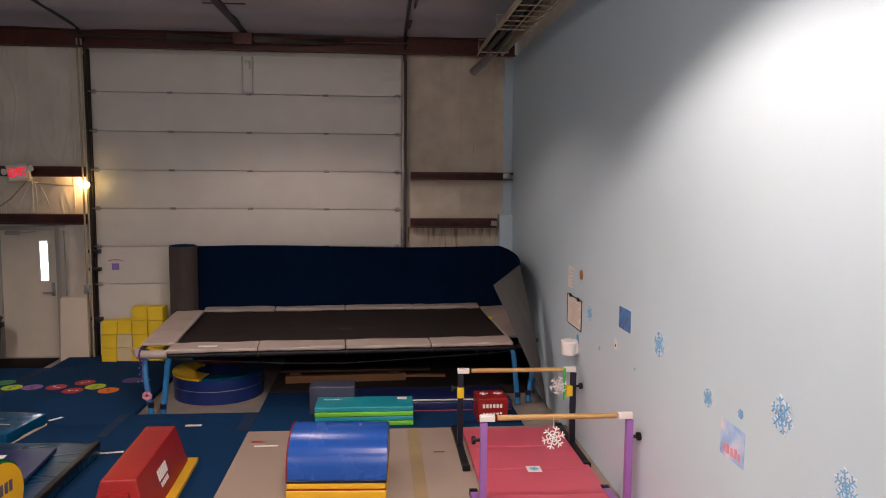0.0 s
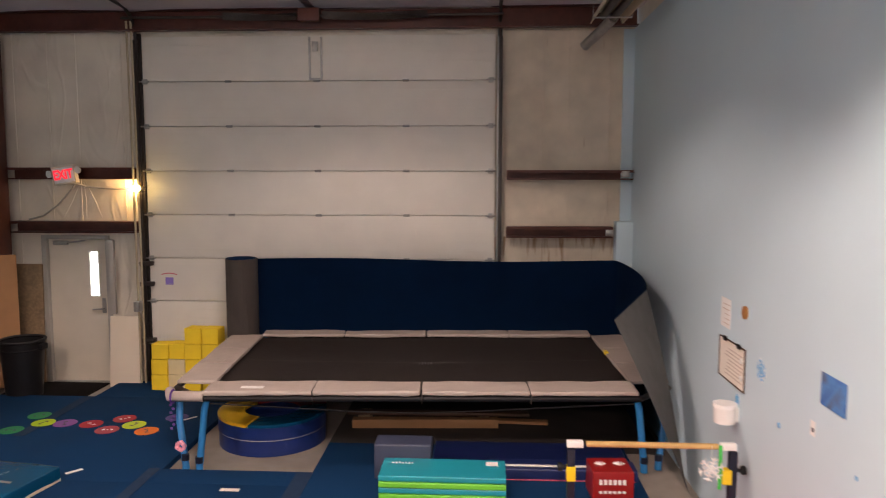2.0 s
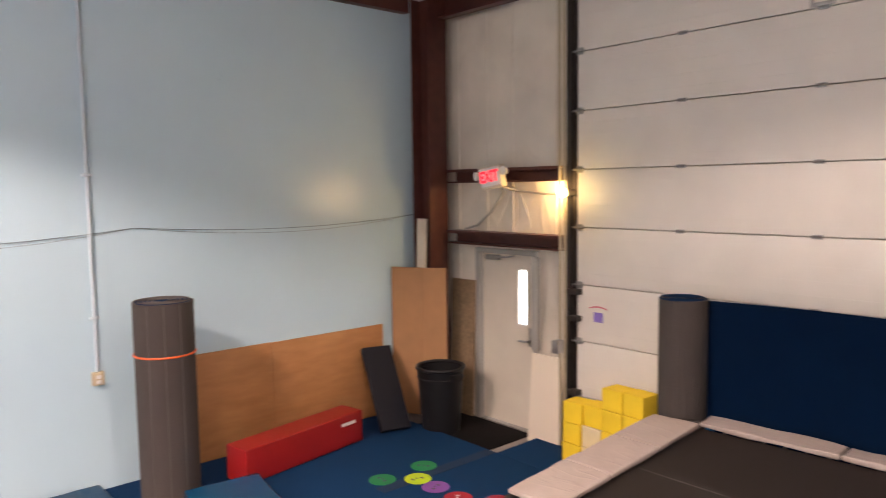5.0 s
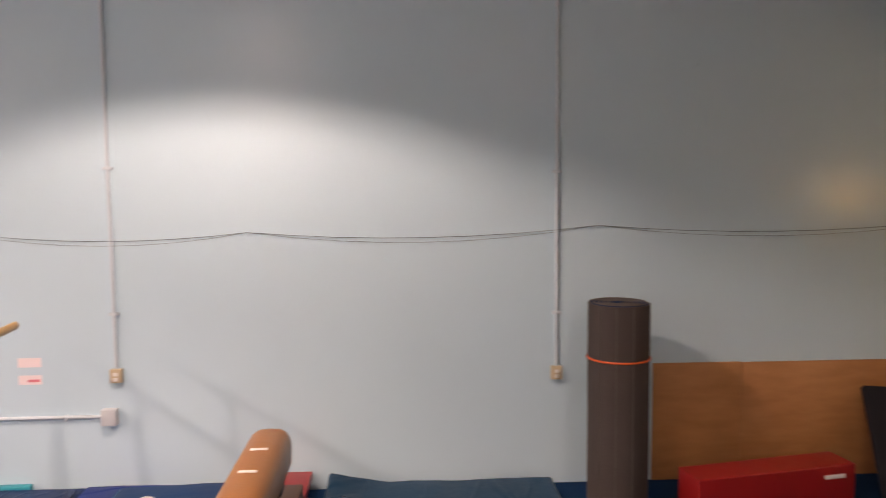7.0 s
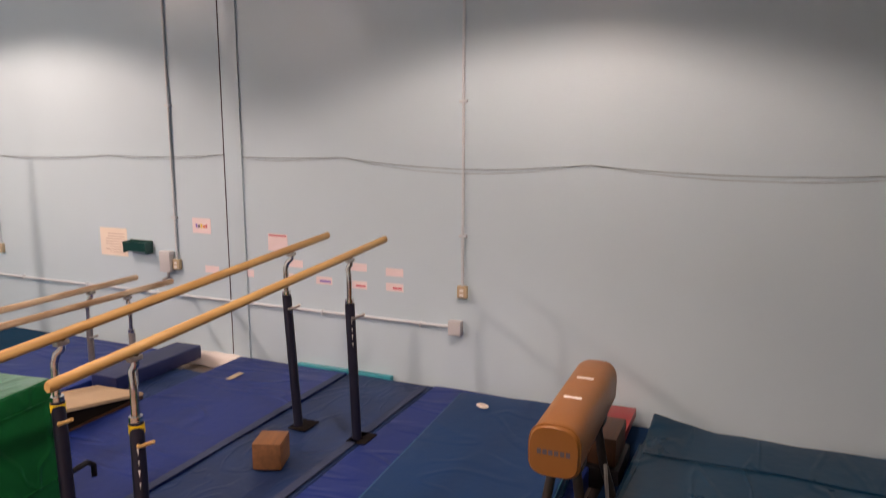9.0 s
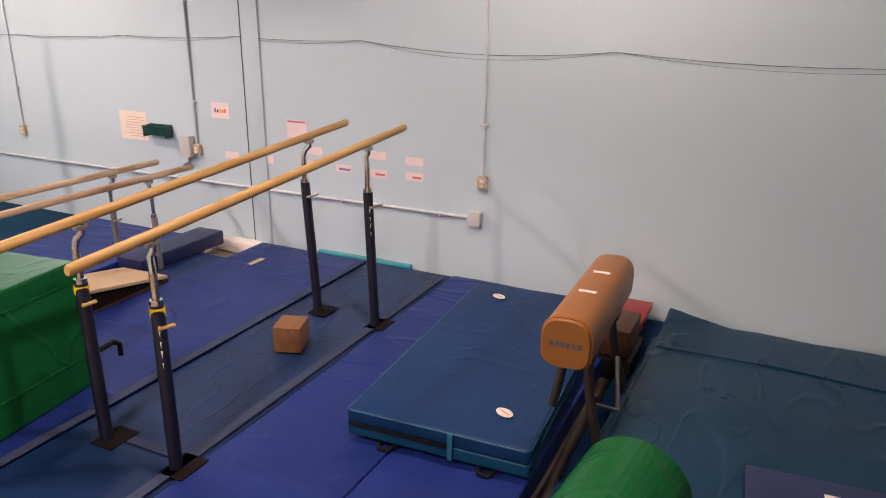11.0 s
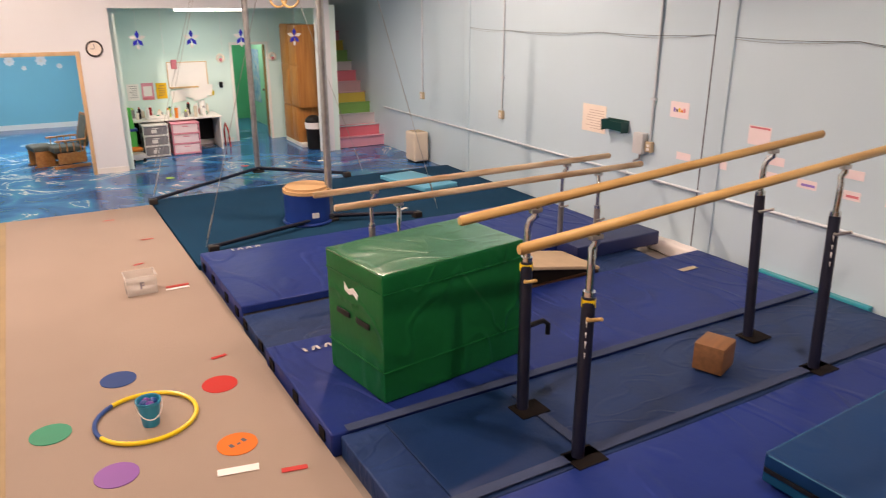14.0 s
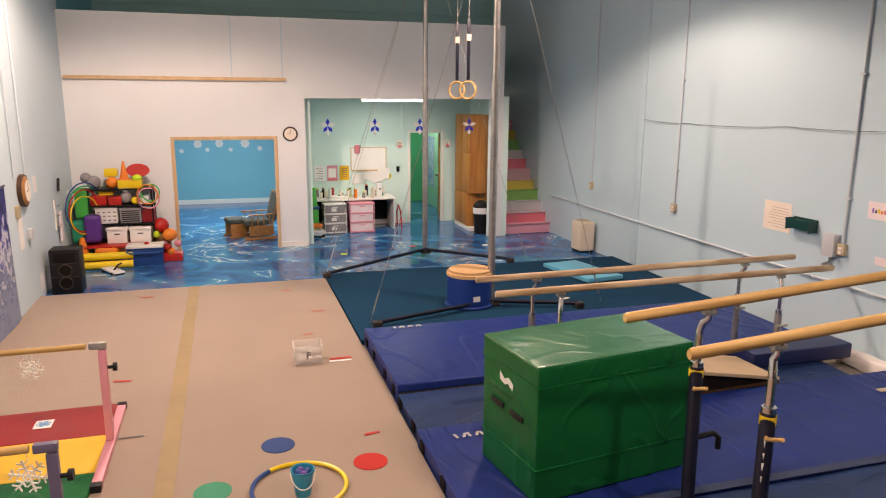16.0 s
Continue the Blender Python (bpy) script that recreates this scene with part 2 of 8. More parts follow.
SEAM_BLUE = paint("dark_velcro_seam", (0.022, 0.045, 0.095), 0.95, vary=0.3, scale=14, bump=0.4, bscale=300, spec=0.1)
VINYL_NAVY = paint("navy_vinyl", (0.012, 0.022, 0.10), 0.4, vary=0.2, scale=4, bump=0.15, bscale=9)
VINYL_GREEN = paint("green_vinyl", (0.0008, 0.118, 0.032), 0.30, spec=0.15, vary=0.2, scale=3, bump=0.5, bscale=5, crease=0.42, cscale=2.1, stretch=(1.2, 1, 0.7))
# lit copy of the green vinyl: base lightened for highlights on the box top
VINYL_GREEN_LIT = paint("glossy_lit_green_vinyl", (0.005, 0.15, 0.048), coat=0.45, rough=0.24, vary=0.2, scale=3, bump=0.40, bscale=5.5, spec=1.0, crease=0.22, cscale=2.0, stretch=(1.0, 1.5, 1))
VINYL_RED = paint("red_vinyl", (0.30, 0.011, 0.011), 0.36, vary=0.16, scale=4, bump=0.15, bscale=9)
VINYL_YEL = paint("yellow_vinyl", (0.78, 0.46, 0.02), 0.38, vary=0.1, scale=4, bump=0.12, bscale=9)
VINYL_PINK = paint("pink_vinyl", (0.60, 0.10, 0.15), 0.42, vary=0.1, scale=4, bump=0.12, bscale=9)
VINYL_AQUA = paint("turquoise_vinyl", (0.01, 0.30, 0.38), 0.35, vary=0.1, scale=4, bump=0.1, bscale=9)
VINYL_LIME = paint("lime_vinyl", (0.16, 0.58, 0.05), 0.38, vary=0.1, scale=4)
VINYL_BRIGHT = paint("bright_blue_vinyl", (0.010, 0.082, 0.40), 0.26, vary=0.1, scale=4, bump=0.08, bscale=9)
VINYL_CREAM = paint("cream_vinyl", (0.70, 0.60, 0.42), 0.5, vary=0.12, scale=5)
PAD_TAN = paint("taupe_frame_pad", (0.44, 0.37, 0.33), 0.5, vary=0.18, scale=5, bump=0.3, bscale=14, crease=0.2, cscale=2.5, stretch=(1, 2.5, 1))
BED = paint("black_trampoline_web", (0.055, 0.044, 0.040), 0.5, vary=0.25, scale=3, bump=0.3, bscale=300)
FOAM_NAVY = paint("navy_carpet_face", (0.004, 0.024, 0.075), 0.95, vary=0.25, scale=3, bump=0.4, bscale=300, spec=0.1)
FOAM_GREY = paint("grey_foam_back", (0.105, 0.092, 0.085), 0.85, vary=0.28, scale=5, bump=0.3, bscale=60)
ROLL_BROWN = paint("brown_grey_foam_back", (0.068, 0.056, 0.050), 0.85, vary=0.3, scale=6, bump=0.3, bscale=60, crease=0.3, cscale=3, stretch=(4, 4, 0.05))
ROLL_DARK = paint("dark_brown_foam_back", (0.060, 0.047, 0.042), 0.85, vary=0.28, scale=5, bump=0.3, bscale=60)
CHARCOAL = paint("charcoal_vinyl", (0.010, 0.011, 0.017), 0.6, spec=0.2, vary=0.2, scale=5, bump=0.2, bscale=20)
FOAM_LIGHT = paint("worn_grey_foam", (0.26, 0.25, 0.24), 0.8, vary=0.3, scale=6, bump=0.25, bscale=40)
FOAM_YEL = paint("yellow_foam", (0.90, 0.64, 0.03), 0.85, vary=0.12, scale=6, bump=0.3, bscale=120)
FOAM_CREAM = paint("cream_foam", (0.74, 0.62, 0.36), 0.85, vary=0.12, scale=6, bump=0.3, bscale=120)
LEATHER = paint("tan_leather", (0.29, 0.118, 0.022), 0.40, vary=0.2, scale=5, bump=0.12, bscale=50)
BARWOOD = wood("pale_bar_wood", (0.58, 0.39, 0.15), (0.40, 0.24, 0.08), 0.45, (1.6, 34, 34))
BARWOOD_OLD = wood("worn_bar_wood", (0.66, 0.54, 0.37), (0.33, 0.20, 0.10), 0.55, (2.6, 20, 20))
PLY = wood("plywood", (0.46, 0.22, 0.085), (0.37, 0.165, 0.06), 0.55, (1.5, 3, 12))
CARDB = paint("brown_cardboard", (0.42, 0.215, 0.095), 0.6, vary=0.2, scale=5)
OSB = paint("chipboard", (0.34, 0.23, 0.13), 0.75, vary=0.45, scale=30, bump=0.3, bscale=50)
OAK = wood("oak_door_wood", (0.48, 0.21, 0.055), (0.34, 0.13, 0.03), 0.4, (20, 20, 1.5))
PINE = wood("pine_casing", (0.66, 0.46, 0.26), (0.55, 0.36, 0.19), 0.5, (14, 14, 1.2))
CHAIRWOOD = wood("honey_chair_wood", (0.42, 0.20, 0.06), (0.30, 0.12, 0.03), 0.4)
BLOCKWOOD = wood("brown_block_wood", (0.25, 0.115, 0.045), (0.16, 0.075, 0.030), 0.6)
DARKWOOD = wood("dark_brown_wood", (0.075, 0.035, 0.016), (0.045, 0.02, 0.01), 0.5)
FABRIC = paint("grey_green_fabric", (0.10, 0.12, 0.10), 0.9, vary=0.4, scale=20, bump=0.3, bscale=120)
BLACK = paint("black_plastic", (0.012, 0.012, 0.014), 0.45, spec=0.22, vary=0.3, scale=10)
BLACKMAT = paint("black_rubber_mat", (0.012, 0.010, 0.010), 0.85, spec=0.1, vary=0.4, scale=10, bump=0.4, bscale=140)
WHITE = paint("white_plastic", (0.78, 0.77, 0.74), 0.4, vary=0.05)
PAPER = paint("white_paper", (0.80, 0.79, 0.77), 0.7, vary=0.04)
PINKP = paint("pale_pink_paper", (0.82, 0.72, 0.75), 0.7, vary=0.05)
CREAMP = paint("cream_paper", (0.80, 0.73, 0.64), 0.7, vary=0.06)
INK = paint("dark_ink", (0.10, 0.09, 0.12), 0.7)
REDINK = paint("red_ink", (0.66, 0.20, 0.25), 0.7)
PURPLEINK = paint("purple_ink", (0.28, 0.20, 0.60), 0.7)
BLUEINK = paint("blue_ink", (0.20, 0.45, 0.70), 0.6)
DOORP = paint("exit_door_paint", (0.72, 0.65, 0.54), 0.4, vary=0.1, scale=4)
FRAMEP = paint("door_frame_paint", (0.42, 0.40, 0.36), 0.42, vary=0.12, scale=4)
BOARDW = paint("white_board_panel", (0.78, 0.68, 0.55), 0.5, vary=0.06, scale=3)
PALEPRINT = paint("faded_white_print", (0.50, 0.49, 0.50), 0.6, vary=0.3, scale=20)
PALEINK = paint("faded_tan_ink", (0.58, 0.48, 0.42), 0.7)
BRASS = paint("beige_outlet", (0.50, 0.42, 0.28), 0.45, vary=0.15, scale=20)
BOXGREY = paint("grey_box_paint", (0.52, 0.56, 0.58), 0.4, vary=0.08)
TRAYG = paint("dark_green_plastic", (0.006, 0.06, 0.055), 0.4, vary=0.15)
LEG_BLUE = paint("blue_leg_sleeve", (0.02, 0.19, 0.46), 0.45, vary=0.18, scale=8, bump=0.2, bscale=30)
POST_NAVY = paint("navy_post_paint", (0.010, 0.012, 0.030), 0.4, 0.2, vary=0.3, scale=14)
PURPLE = paint("purple_paint", (0.30, 0.13, 0.42), 0.4, vary=0.1)
DPURPLE = paint("slate_purple_paint", (0.11, 0.10, 0.18), 0.4, vary=0.1)
PINKPAINT = paint("pink_paint", (0.72, 0.30, 0.36), 0.4, vary=0.08)
YEL = paint("yellow_plastic", (0.80, 0.58, 0.02), 0.35, vary=0.06)
RED = paint("red_plastic", (0.50, 0.02, 0.014), 0.35, vary=0.08)
ORANGE = paint("orange_plastic", (0.80, 0.22, 0.02), 0.4, vary=0.08)
GREEN = paint("green_plastic", (0.05, 0.48, 0.08), 0.4, vary=0.08)
SEAGREEN = paint("sea_green_plastic", (0.004, 0.30, 0.17), 0.4, vary=0.08)
LIME = paint("lime_plastic", (0.50, 0.72, 0.03), 0.4, vary=0.08)
BLUEP = paint("blue_plastic", (0.008, 0.058, 0.24), 0.4, vary=0.08)
CYANP = paint("cyan_plastic", (0.01, 0.28, 0.46), 0.35, vary=0.08)
MAGENTA = paint("violet_plastic", (0.42, 0.12, 0.45), 0.4, vary=0.08)
PURPLEP = paint("purple_plastic", (0.10, 0.03, 0.24), 0.45, vary=0.1)
PINKPL = paint("pink_plastic", (0.75, 0.30, 0.38), 0.4, vary=0.08)
GREYPL = paint("grey_plush", (0.30, 0.29, 0.31), 0.9, vary=0.25, scale=20)
CREAMPL = paint("cream_appliance", (0.68, 0.60, 0.48), 0.45, vary=0.06)
SKYB = paint("sky_blue_vinyl", (0.10, 0.42, 0.60), 0.4, vary=0.1, scale=5)
DRUM_BLUE = paint("drum_blue_vinyl", (0.010, 0.045, 0.25), 0.38, vary=0.15, scale=4, bump=0.15, bscale=9, spec=0.3)
BEIGE_TOP = paint("beige_board_carpet", (0.52, 0.41, 0.28), 0.85, vary=0.12, scale=8, bump=0.3, bscale=200, spec=0.1)
TAN_TOP = paint("tan_suede", (0.58, 0.37, 0.18), 0.7, vary=0.1, scale=8)
STEP_COL = [paint("stair_" + n, c, 0.5, vary=0.06, scale=5) for n, c in (("rose", (0.70, 0.34, 0.44)), ("pink", (0.70, 0.18, 0.24)), ("grey", (0.55, 0.58, 0.62)), ("green", (0.20, 0.45, 0.12)), ("yellow", (0.62, 0.50, 0.09)), ("mauve", (0.50, 0.34, 0.40)), ("pink2", (0.66, 0.18, 0.24)), ("grey2", (0.50, 0.54, 0.58)), ("green2", (0.18, 0.42, 0.13)), ("yellow2", (0.60, 0.50, 0.10)))]
DAY = glow("daylight_white", (0.90, 0.97, 1.0), 22)
BULB = glow("warm_bulb", (1.0, 0.72, 0.25), 14)
TUBE = glow("fluorescent_white", (0.95, 1.0, 0.96), 5)
EXITRED = glow("exit_red", (1.0, 0.02, 0.04), 0.7)
GLASS = bpy.data.materials.new("window_glass")
GLASS.use_nodes = True
GLASS.node_tree.nodes["Principled BSDF"].inputs["Transmission Weight"].default_value = 1
GLASS.node_tree.nodes["Principled BSDF"].inputs["Roughness"].default_value = 0.05
MURAL = pattern("winter_banner_print", [(0.010, 0.012, 0.09), (0.012, 0.03, 0.26), (0.55, 0.56, 0.62), (0.10, 0.13, 0.24), (0.20, 0.24, 0.36)], 9)
_nt = MURAL.node_tree
_tc = [n for n in _nt.nodes if n.type == "TEX_COORD"][0]
_sep = _nt.nodes.new("ShaderNodeSeparateXYZ")
_nt.links.new(_tc.outputs["Object"], _sep.inputs[0])
_h = _nt.nodes.new("ShaderNodeMapRange")
_h.inputs[1].default_value, _h.inputs[2].default_value, _h.inputs[3].default_value, _h.inputs[4].default_value = 0.72, -0.72, -0.25, 0.28
_nt.links.new(_sep.outputs[2], _h.inputs[0])
_add = _nt.nodes.new("ShaderNodeMath")
_add.operation = "ADD"
_nt.links.new([n for n in _nt.nodes if n.type == "TEX_NOISE"][0].outputs[0], _add.inputs[0])
_nt.links.new(_h.outputs[0], _add.inputs[1])
_nt.links.new(_add.outputs[0], [n for n in _nt.nodes if n.type == "VALTORGB"][0].inputs[0])
FLOWERP = pattern("blue_picture_print", [(0.03, 0.09, 0.30), (0.08, 0.22, 0.50), (0.10, 0.10, 0.14)], 8)
FOLKP = pattern("winter_picture_print", [(0.18, 0.35, 0.68), (0.40, 0.58, 0.82), (0.80, 0.70, 0.74)], 7)


# ---------- mesh helpers ----------
def box(bm, lo, hi, bevel=0.0, seg=2):
    r = bmesh.ops.create_cube(bm, size=1)
    vs = r["verts"]
    c = [(a + b) / 2 for a, b in zip(lo, hi)]
    for v in vs:
        v.co = Vector([c[i] + v.co[i] * (hi[i] - lo[i]) for i in range(3)])
    if bevel:
        es = list({e for v in vs for e in v.link_edges})
        bmesh.ops.bevel(bm, geom=es, offset=bevel, segments=seg, affect="EDGES", profile=0.6)
    return bm


def cyl(bm, a, b, r, seg=14, r2=None):
    a, b = Vector(a), Vector(b)
    d = b - a
    m = Matrix.Translation((a + b) / 2) @ d.to_track_quat("Z", "Y").to_matrix().to_4x4()
    bmesh.ops.create_cone(bm, cap_ends=True, segments=seg, radius1=r, radius2=r if r2 is None else r2, depth=d.length, matrix=m)
    return bm


def tube(bm, pts, r, seg=10):
    """A round tube through points, with mitred joints."""
    pts = [Vector(p) for p in pts]
    rings = []
    up = None
    for i, p in enumerate(pts):
        d = (pts[min(i + 1, len(pts) - 1)] - pts[max(i - 1, 0)]).normalized()
        if up is None:
            up = d.orthogonal().normalized()
        up = (up - d * up.dot(d)).normalized()
        side = d.cross(up)
        rings.append([bm.verts.new(p + (up * math.cos(2 * math.pi * k / seg) + side * math.sin(2 * math.pi * k / seg)) * r) for k in range(seg)])
    for q, w in zip(rings, rings[1:]):
        for k in range(seg):
            bm.faces.new((q[k], q[(k + 1) % seg], w[(k + 1) % seg], w[k]))
    bm.faces.new(rings[0][::-1])
    bm.faces.new(rings[-1])
    return bm


def torus(bm, c, R, r, seg=32, sub=8, axis="z"):
    rings = []
    for i in range(seg):
        a = 2 * math.pi * i / seg
        ring = []
        for k in range(sub):
            b = 2 * math.pi * k / sub
            q = ((R + r * math.cos(b)) * math.cos(a), (R + r * math.cos(b)) * math.sin(a), r * math.sin(b))
            q = {"z": q, "y": (q[0], q[2], q[1]), "x": (q[2], q[0], q[1])}[axis]
            ring.append(bm.verts.new(Vector(c) + Vector(q)))
        rings.append(ring)
    for i in range(seg):
        for k in range(sub):
            bm.faces.new((rings[i][k], rings[(i + 1) % seg][k], rings[(i + 1) % seg][(k + 1) % sub], rings[i][(k + 1) % sub]))
    return bm


def ball(bm, c, r, squash=1.0, seg=20):
    bmesh.ops.create_uvsphere(bm, u_segments=seg, v_segments=seg // 2, radius=r, matrix=Matrix.Translation(c) @ Matrix.Diagonal((1, 1, squash, 1)))
    return bm


def prism(bm, outline, axis, lo, hi, bevel=0.0):
    """Extrudes a closed outline of two coordinates along an axis."""
    def at(p, t):
        return {"x": (t, p[0], p[1]), "y": (p[0], t, p[1]), "z": (p[0], p[1], t)}[axis]
    a = [bm.verts.new(at(p, lo)) for p in outline]
    b = [bm.verts.new(at(p, hi)) for p in outline]
    n = len(outline)
    fs = [bm.faces.new(a[::-1]), bm.faces.new(b)]
    for i in range(n):
        fs.append(bm.faces.new((a[i], a[(i + 1) % n], b[(i + 1) % n], b[i])))
    bmesh.ops.recalc_face_normals(bm, faces=fs)
    if bevel:
        es = list({e for f in fs for e in f.edges})
        bmesh.ops.bevel(bm, geom=es, offset=bevel, segments=2, affect="EDGES")
    return bm


def cushion(bm, lo, hi, bevel=0.02, cuts=7, amp=0.006, freq=2.2):
    """A stuffed vinyl block: rounded edges and a slightly uneven skin."""
    r = bmesh.ops.create_cube(bm, size=1)
    vs = r["verts"]
    c = [(a + b) / 2 for a, b in zip(lo, hi)]
    for v in vs:
        v.co = Vector([c[i] + v.co[i] * (hi[i] - lo[i]) for i in range(3)])
    es = list({e for v in vs for e in v.link_edges})
    top = [e for e in es if abs(e.verts[0].co.z - e.verts[1].co.z) < 1e-6]
    res = bmesh.ops.subdivide_edges(bm, edges=top, cuts=cuts, use_grid_fill=True)
    bm.normal_update()
    edges = [e for e in bm.edges if len(e.link_faces) == 2 and e.calc_face_angle(0) > 1.0]
    bmesh.ops.bevel(bm, geom=edges, offset=bevel, segments=3, affect="EDGES", profile=0.6)
    bm.normal_update()
    for v in bm.verts:
        k = noise.noise(v.co * freq) + 0.5 * noise.noise(v.co * freq * 2.7)
        v.co += v.normal * k * amp
    return bm


def grid_sheet(bm, f, nu, nv):
    vs = [[bm.verts.new(f(i / nu, j / nv)) for j in range(nv + 1)] for i in range(nu + 1)]
    for i in range(nu):
        for j in range(nv):
            bm.faces.new((vs[i][j], vs[i + 1][j], vs[i + 1][j + 1], vs[i][j + 1]))
    return bm


def part(name, bm, material, parent=None, label="", m=None, angle=38):
    me = bpy.data.meshes.new(name)
    bmesh.ops.recalc_face_normals(bm, faces=bm.faces)
    bm.to_mesh(me)
    bm.free()
    me.polygons.foreach_set("use_smooth", [True] * len(me.polygons))
    me.set_sharp_from_angle(angle=radians(angle))
    me.materials.append(material)
    ob = new(name, me)
    if parent is not None:
        ob.parent = parent
    if m is not None:
        ob.matrix_local = m
    if label:
        tagged(ob, label)
    return ob


def B():
    return bmesh.new()


def pbox(name, lo, hi, material, parent=None, bevel=0.004, label="", m=None):
    return part(name, box(B(), lo, hi, bevel), material, parent, label, m)


def thing(name, label, category, m=None, group=""):
    ob = new(name)
    ob.empty_display_size = 0.1
    if m is not None:
        ob.matrix_world = m
    return tagged(ob, label, category, group)


def solo(name, bm, material, label, category, m=None, group=""):
    ob = part(name, bm, material)
    if m is not None:
        ob.matrix_world = m
    return tagged(ob, label, category, group)


def setting(name, bm, material, label):
    return tagged(part(name, bm, material), label, kind="structure")


def sbox(name, lo, hi, material, label, bevel=0.0):
    return setting(name, box(B(), lo, hi, bevel), material, label)


def text_mesh(words, size, material, name, parent, m, depth=0.003):
    cu = bpy.data.curves.new(name, "FONT")
    cu.offset = size * 0.03
    cu.body, cu.size, cu.extrude, cu.align_x, cu.align_y = words, size, depth, "CENTER", "CENTER"
    tmp = bpy.data.objects.new(name, cu)
    scene.collection.objects.link(tmp)
    bpy.context.view_layer.update()
    me = bpy.data.meshes.new_from_object(tmp.evaluated_get(bpy.context.evaluated_depsgraph_get()))
    bpy.data.objects.remove(tmp)
    me.materials.clear()
    me.materials.append(material)
    ob = new(name, me)
    ob.parent = parent
    ob.matrix_local = m
    return ob


# ---------- structure ----------
XW, XE, YN, YS = -5.85, 2.03, 11.05, -5.90
sbox("floor", (XW - 0.3, YS, -0.2), (XE + 0.3, YN + 0.3, 0), CONC, "bare grey-tan concrete slab of the hall")
sbox("floor_marbled", (XW - 0.3, -11.4, -0.2), (XE + 0.3, YS, 0.0), MARBLE, "glossy blue marbled painted floor with white swirls")
sbox("floor_marbled_front", (XW, YS, 0.0), (XE, -3.30, 0.006), MARBLE, "glossy blue marbled painted floor in the hall")
sbox("wall_west", (XW - 0.2, -11.4, 0), (XW, YN + 0.2, 4.75), WALL, "tall pale blue painted wall, slightly glossy")
sbox("wall_east", (XE, YS - 0.15, 0), (XE + 0.2, YN + 0.2, 4.29), WALL_E, "tall pale blue painted wall with paper decorations")
sbox("wall_east_upper", (XE + 0.05, YS - 0.15, 4.29), (XE + 0.2, YN + 0.2, 6.0), INSUL, "insulation above the painted wall")
sbox("wall_east_room", (XE, -11.4, 0), (XE + 0.2, YS - 0.15, 6.0), ROOM_BLUE, "side wall of the back rooms")
# north wall: door bay, garage bay, panelled bay
DX0, DX1, DZ = -5.18, -4.32, 1.86
GX0, GX1, GZ = -3.80, 0.42, 4.24
sbox("wall_north_left", (XW, YN, 0), (DX0, YN + 0.2, 6), INSUL, "cream vinyl insulated wall beside the exit door")
sbox("wall_north_over_door", (DX0, YN, DZ), (DX1, YN + 0.2, 6), INSUL, "cream vinyl insulated wall over the exit door")
sbox("wall_north_mid", (DX1, YN, 0), (GX0, YN + 0.2, 6), INSUL, "cream vinyl insulated wall between the doors")
sbox("wall_north_over_garage", (GX0, YN, GZ), (GX1, YN + 0.2, 6), INSUL, "insulated wall over the garage door")
sbox("wall_north_right", (GX1, YN, 0), (XE, YN + 0.2, 6), STAINED, "stained cream wall panels in the corner bay")
for x in (-5.45, -5.02, -4.66, -4.1):
    sbox("wall_seam", (x, YN - 0.012, 1.95 if x > -5.3 else 0), (x + 0.018, YN, 4.4), INSUL, "taped seam of the wall insulation")
for x in (0.98, 1.28, 1.75):
    sbox("wall_rib", (x, YN - 0.012, 0), (x + 0.02, YN, 4.28), STAINED, "rib of the wall panel")
sbox("wall_corner_casing", (1.835, 10.86, 0.0), (XE - 0.002, YN - 0.002, 2.06), WALL_E, "pale blue painted casing in the corner", 0.006)
sbox("trim_corner_strip", (1.90, YN - 0.03, 2.062), (XE - 0.002, YN - 0.002, 4.28), WALL_E, "pale blue painted strip up the corner")
# ceiling: sagging insulation between purlins


def ceil_z(y):
    return 4.58 + 0.055 * (YN - y)


bm = grid_sheet(B(), lambda u, v: Vector((XW - 0.2 + u * (XE - XW + 0.4), YN + 0.2 - v * 23.0, ceil_z(YN + 0.2 - v * 23.0) - 0.085 * abs(math.sin(v * 23.0 / 1.0 * math.pi)) ** 0.7 - 0.02 * noise.noise(Vector((u * 9, v * 40, 0))))), 24, 150)
bmesh.ops.solidify(bm, geom=bm.faces[:], thickness=-0.1)
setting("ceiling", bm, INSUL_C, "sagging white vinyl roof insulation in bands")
# south wall with two openings and the stairwell
T = 0.15
sbox("wall_south_left", (0.56, YS - T, 0), (XE, YS, 3.62), WALL_S, "pale wall behind the toy pile")
sbox("wall_south_over_doorway", (-0.95, YS - T, 1.76), (0.56, YS, 3.62), WALL_S, "pale wall over the playroom doorway")
sbox("wall_south_pier", (-1.44, YS - T, 0), (-0.95, YS, 3.62), WALL_S, "pale pier between doorway and alcove")
sbox("wall_south_over_alcove", (-4.62, YS - T, 2.40), (-1.44, YS, 3.62), WALL_S, "pale wall over the alcove")
sbox("wall_south_stair_post", (-4.84, YS - T, 0), (-4.62, YS, 3.62), WALL_S, "narrow pale post beside the stairs")
sbox("trim_pier_base", (-1.445, YS, 0.006), (-0.95, YS + 0.012, 0.09), TRIM, "white baseboard of the pier")
for x in (-0.35, -1.11):
    sbox("wall_joint", (x - 0.008, YS, 2.72), (x + 0.008, YS + 0.006, 3.60), WALL, "joint of the loft panels")
sbox("trim_loft_ledge", (-1.16, YS, 2.66), (2.0, YS + 0.05, 2.71), PINE, "narrow wooden ledge under the loft panels")
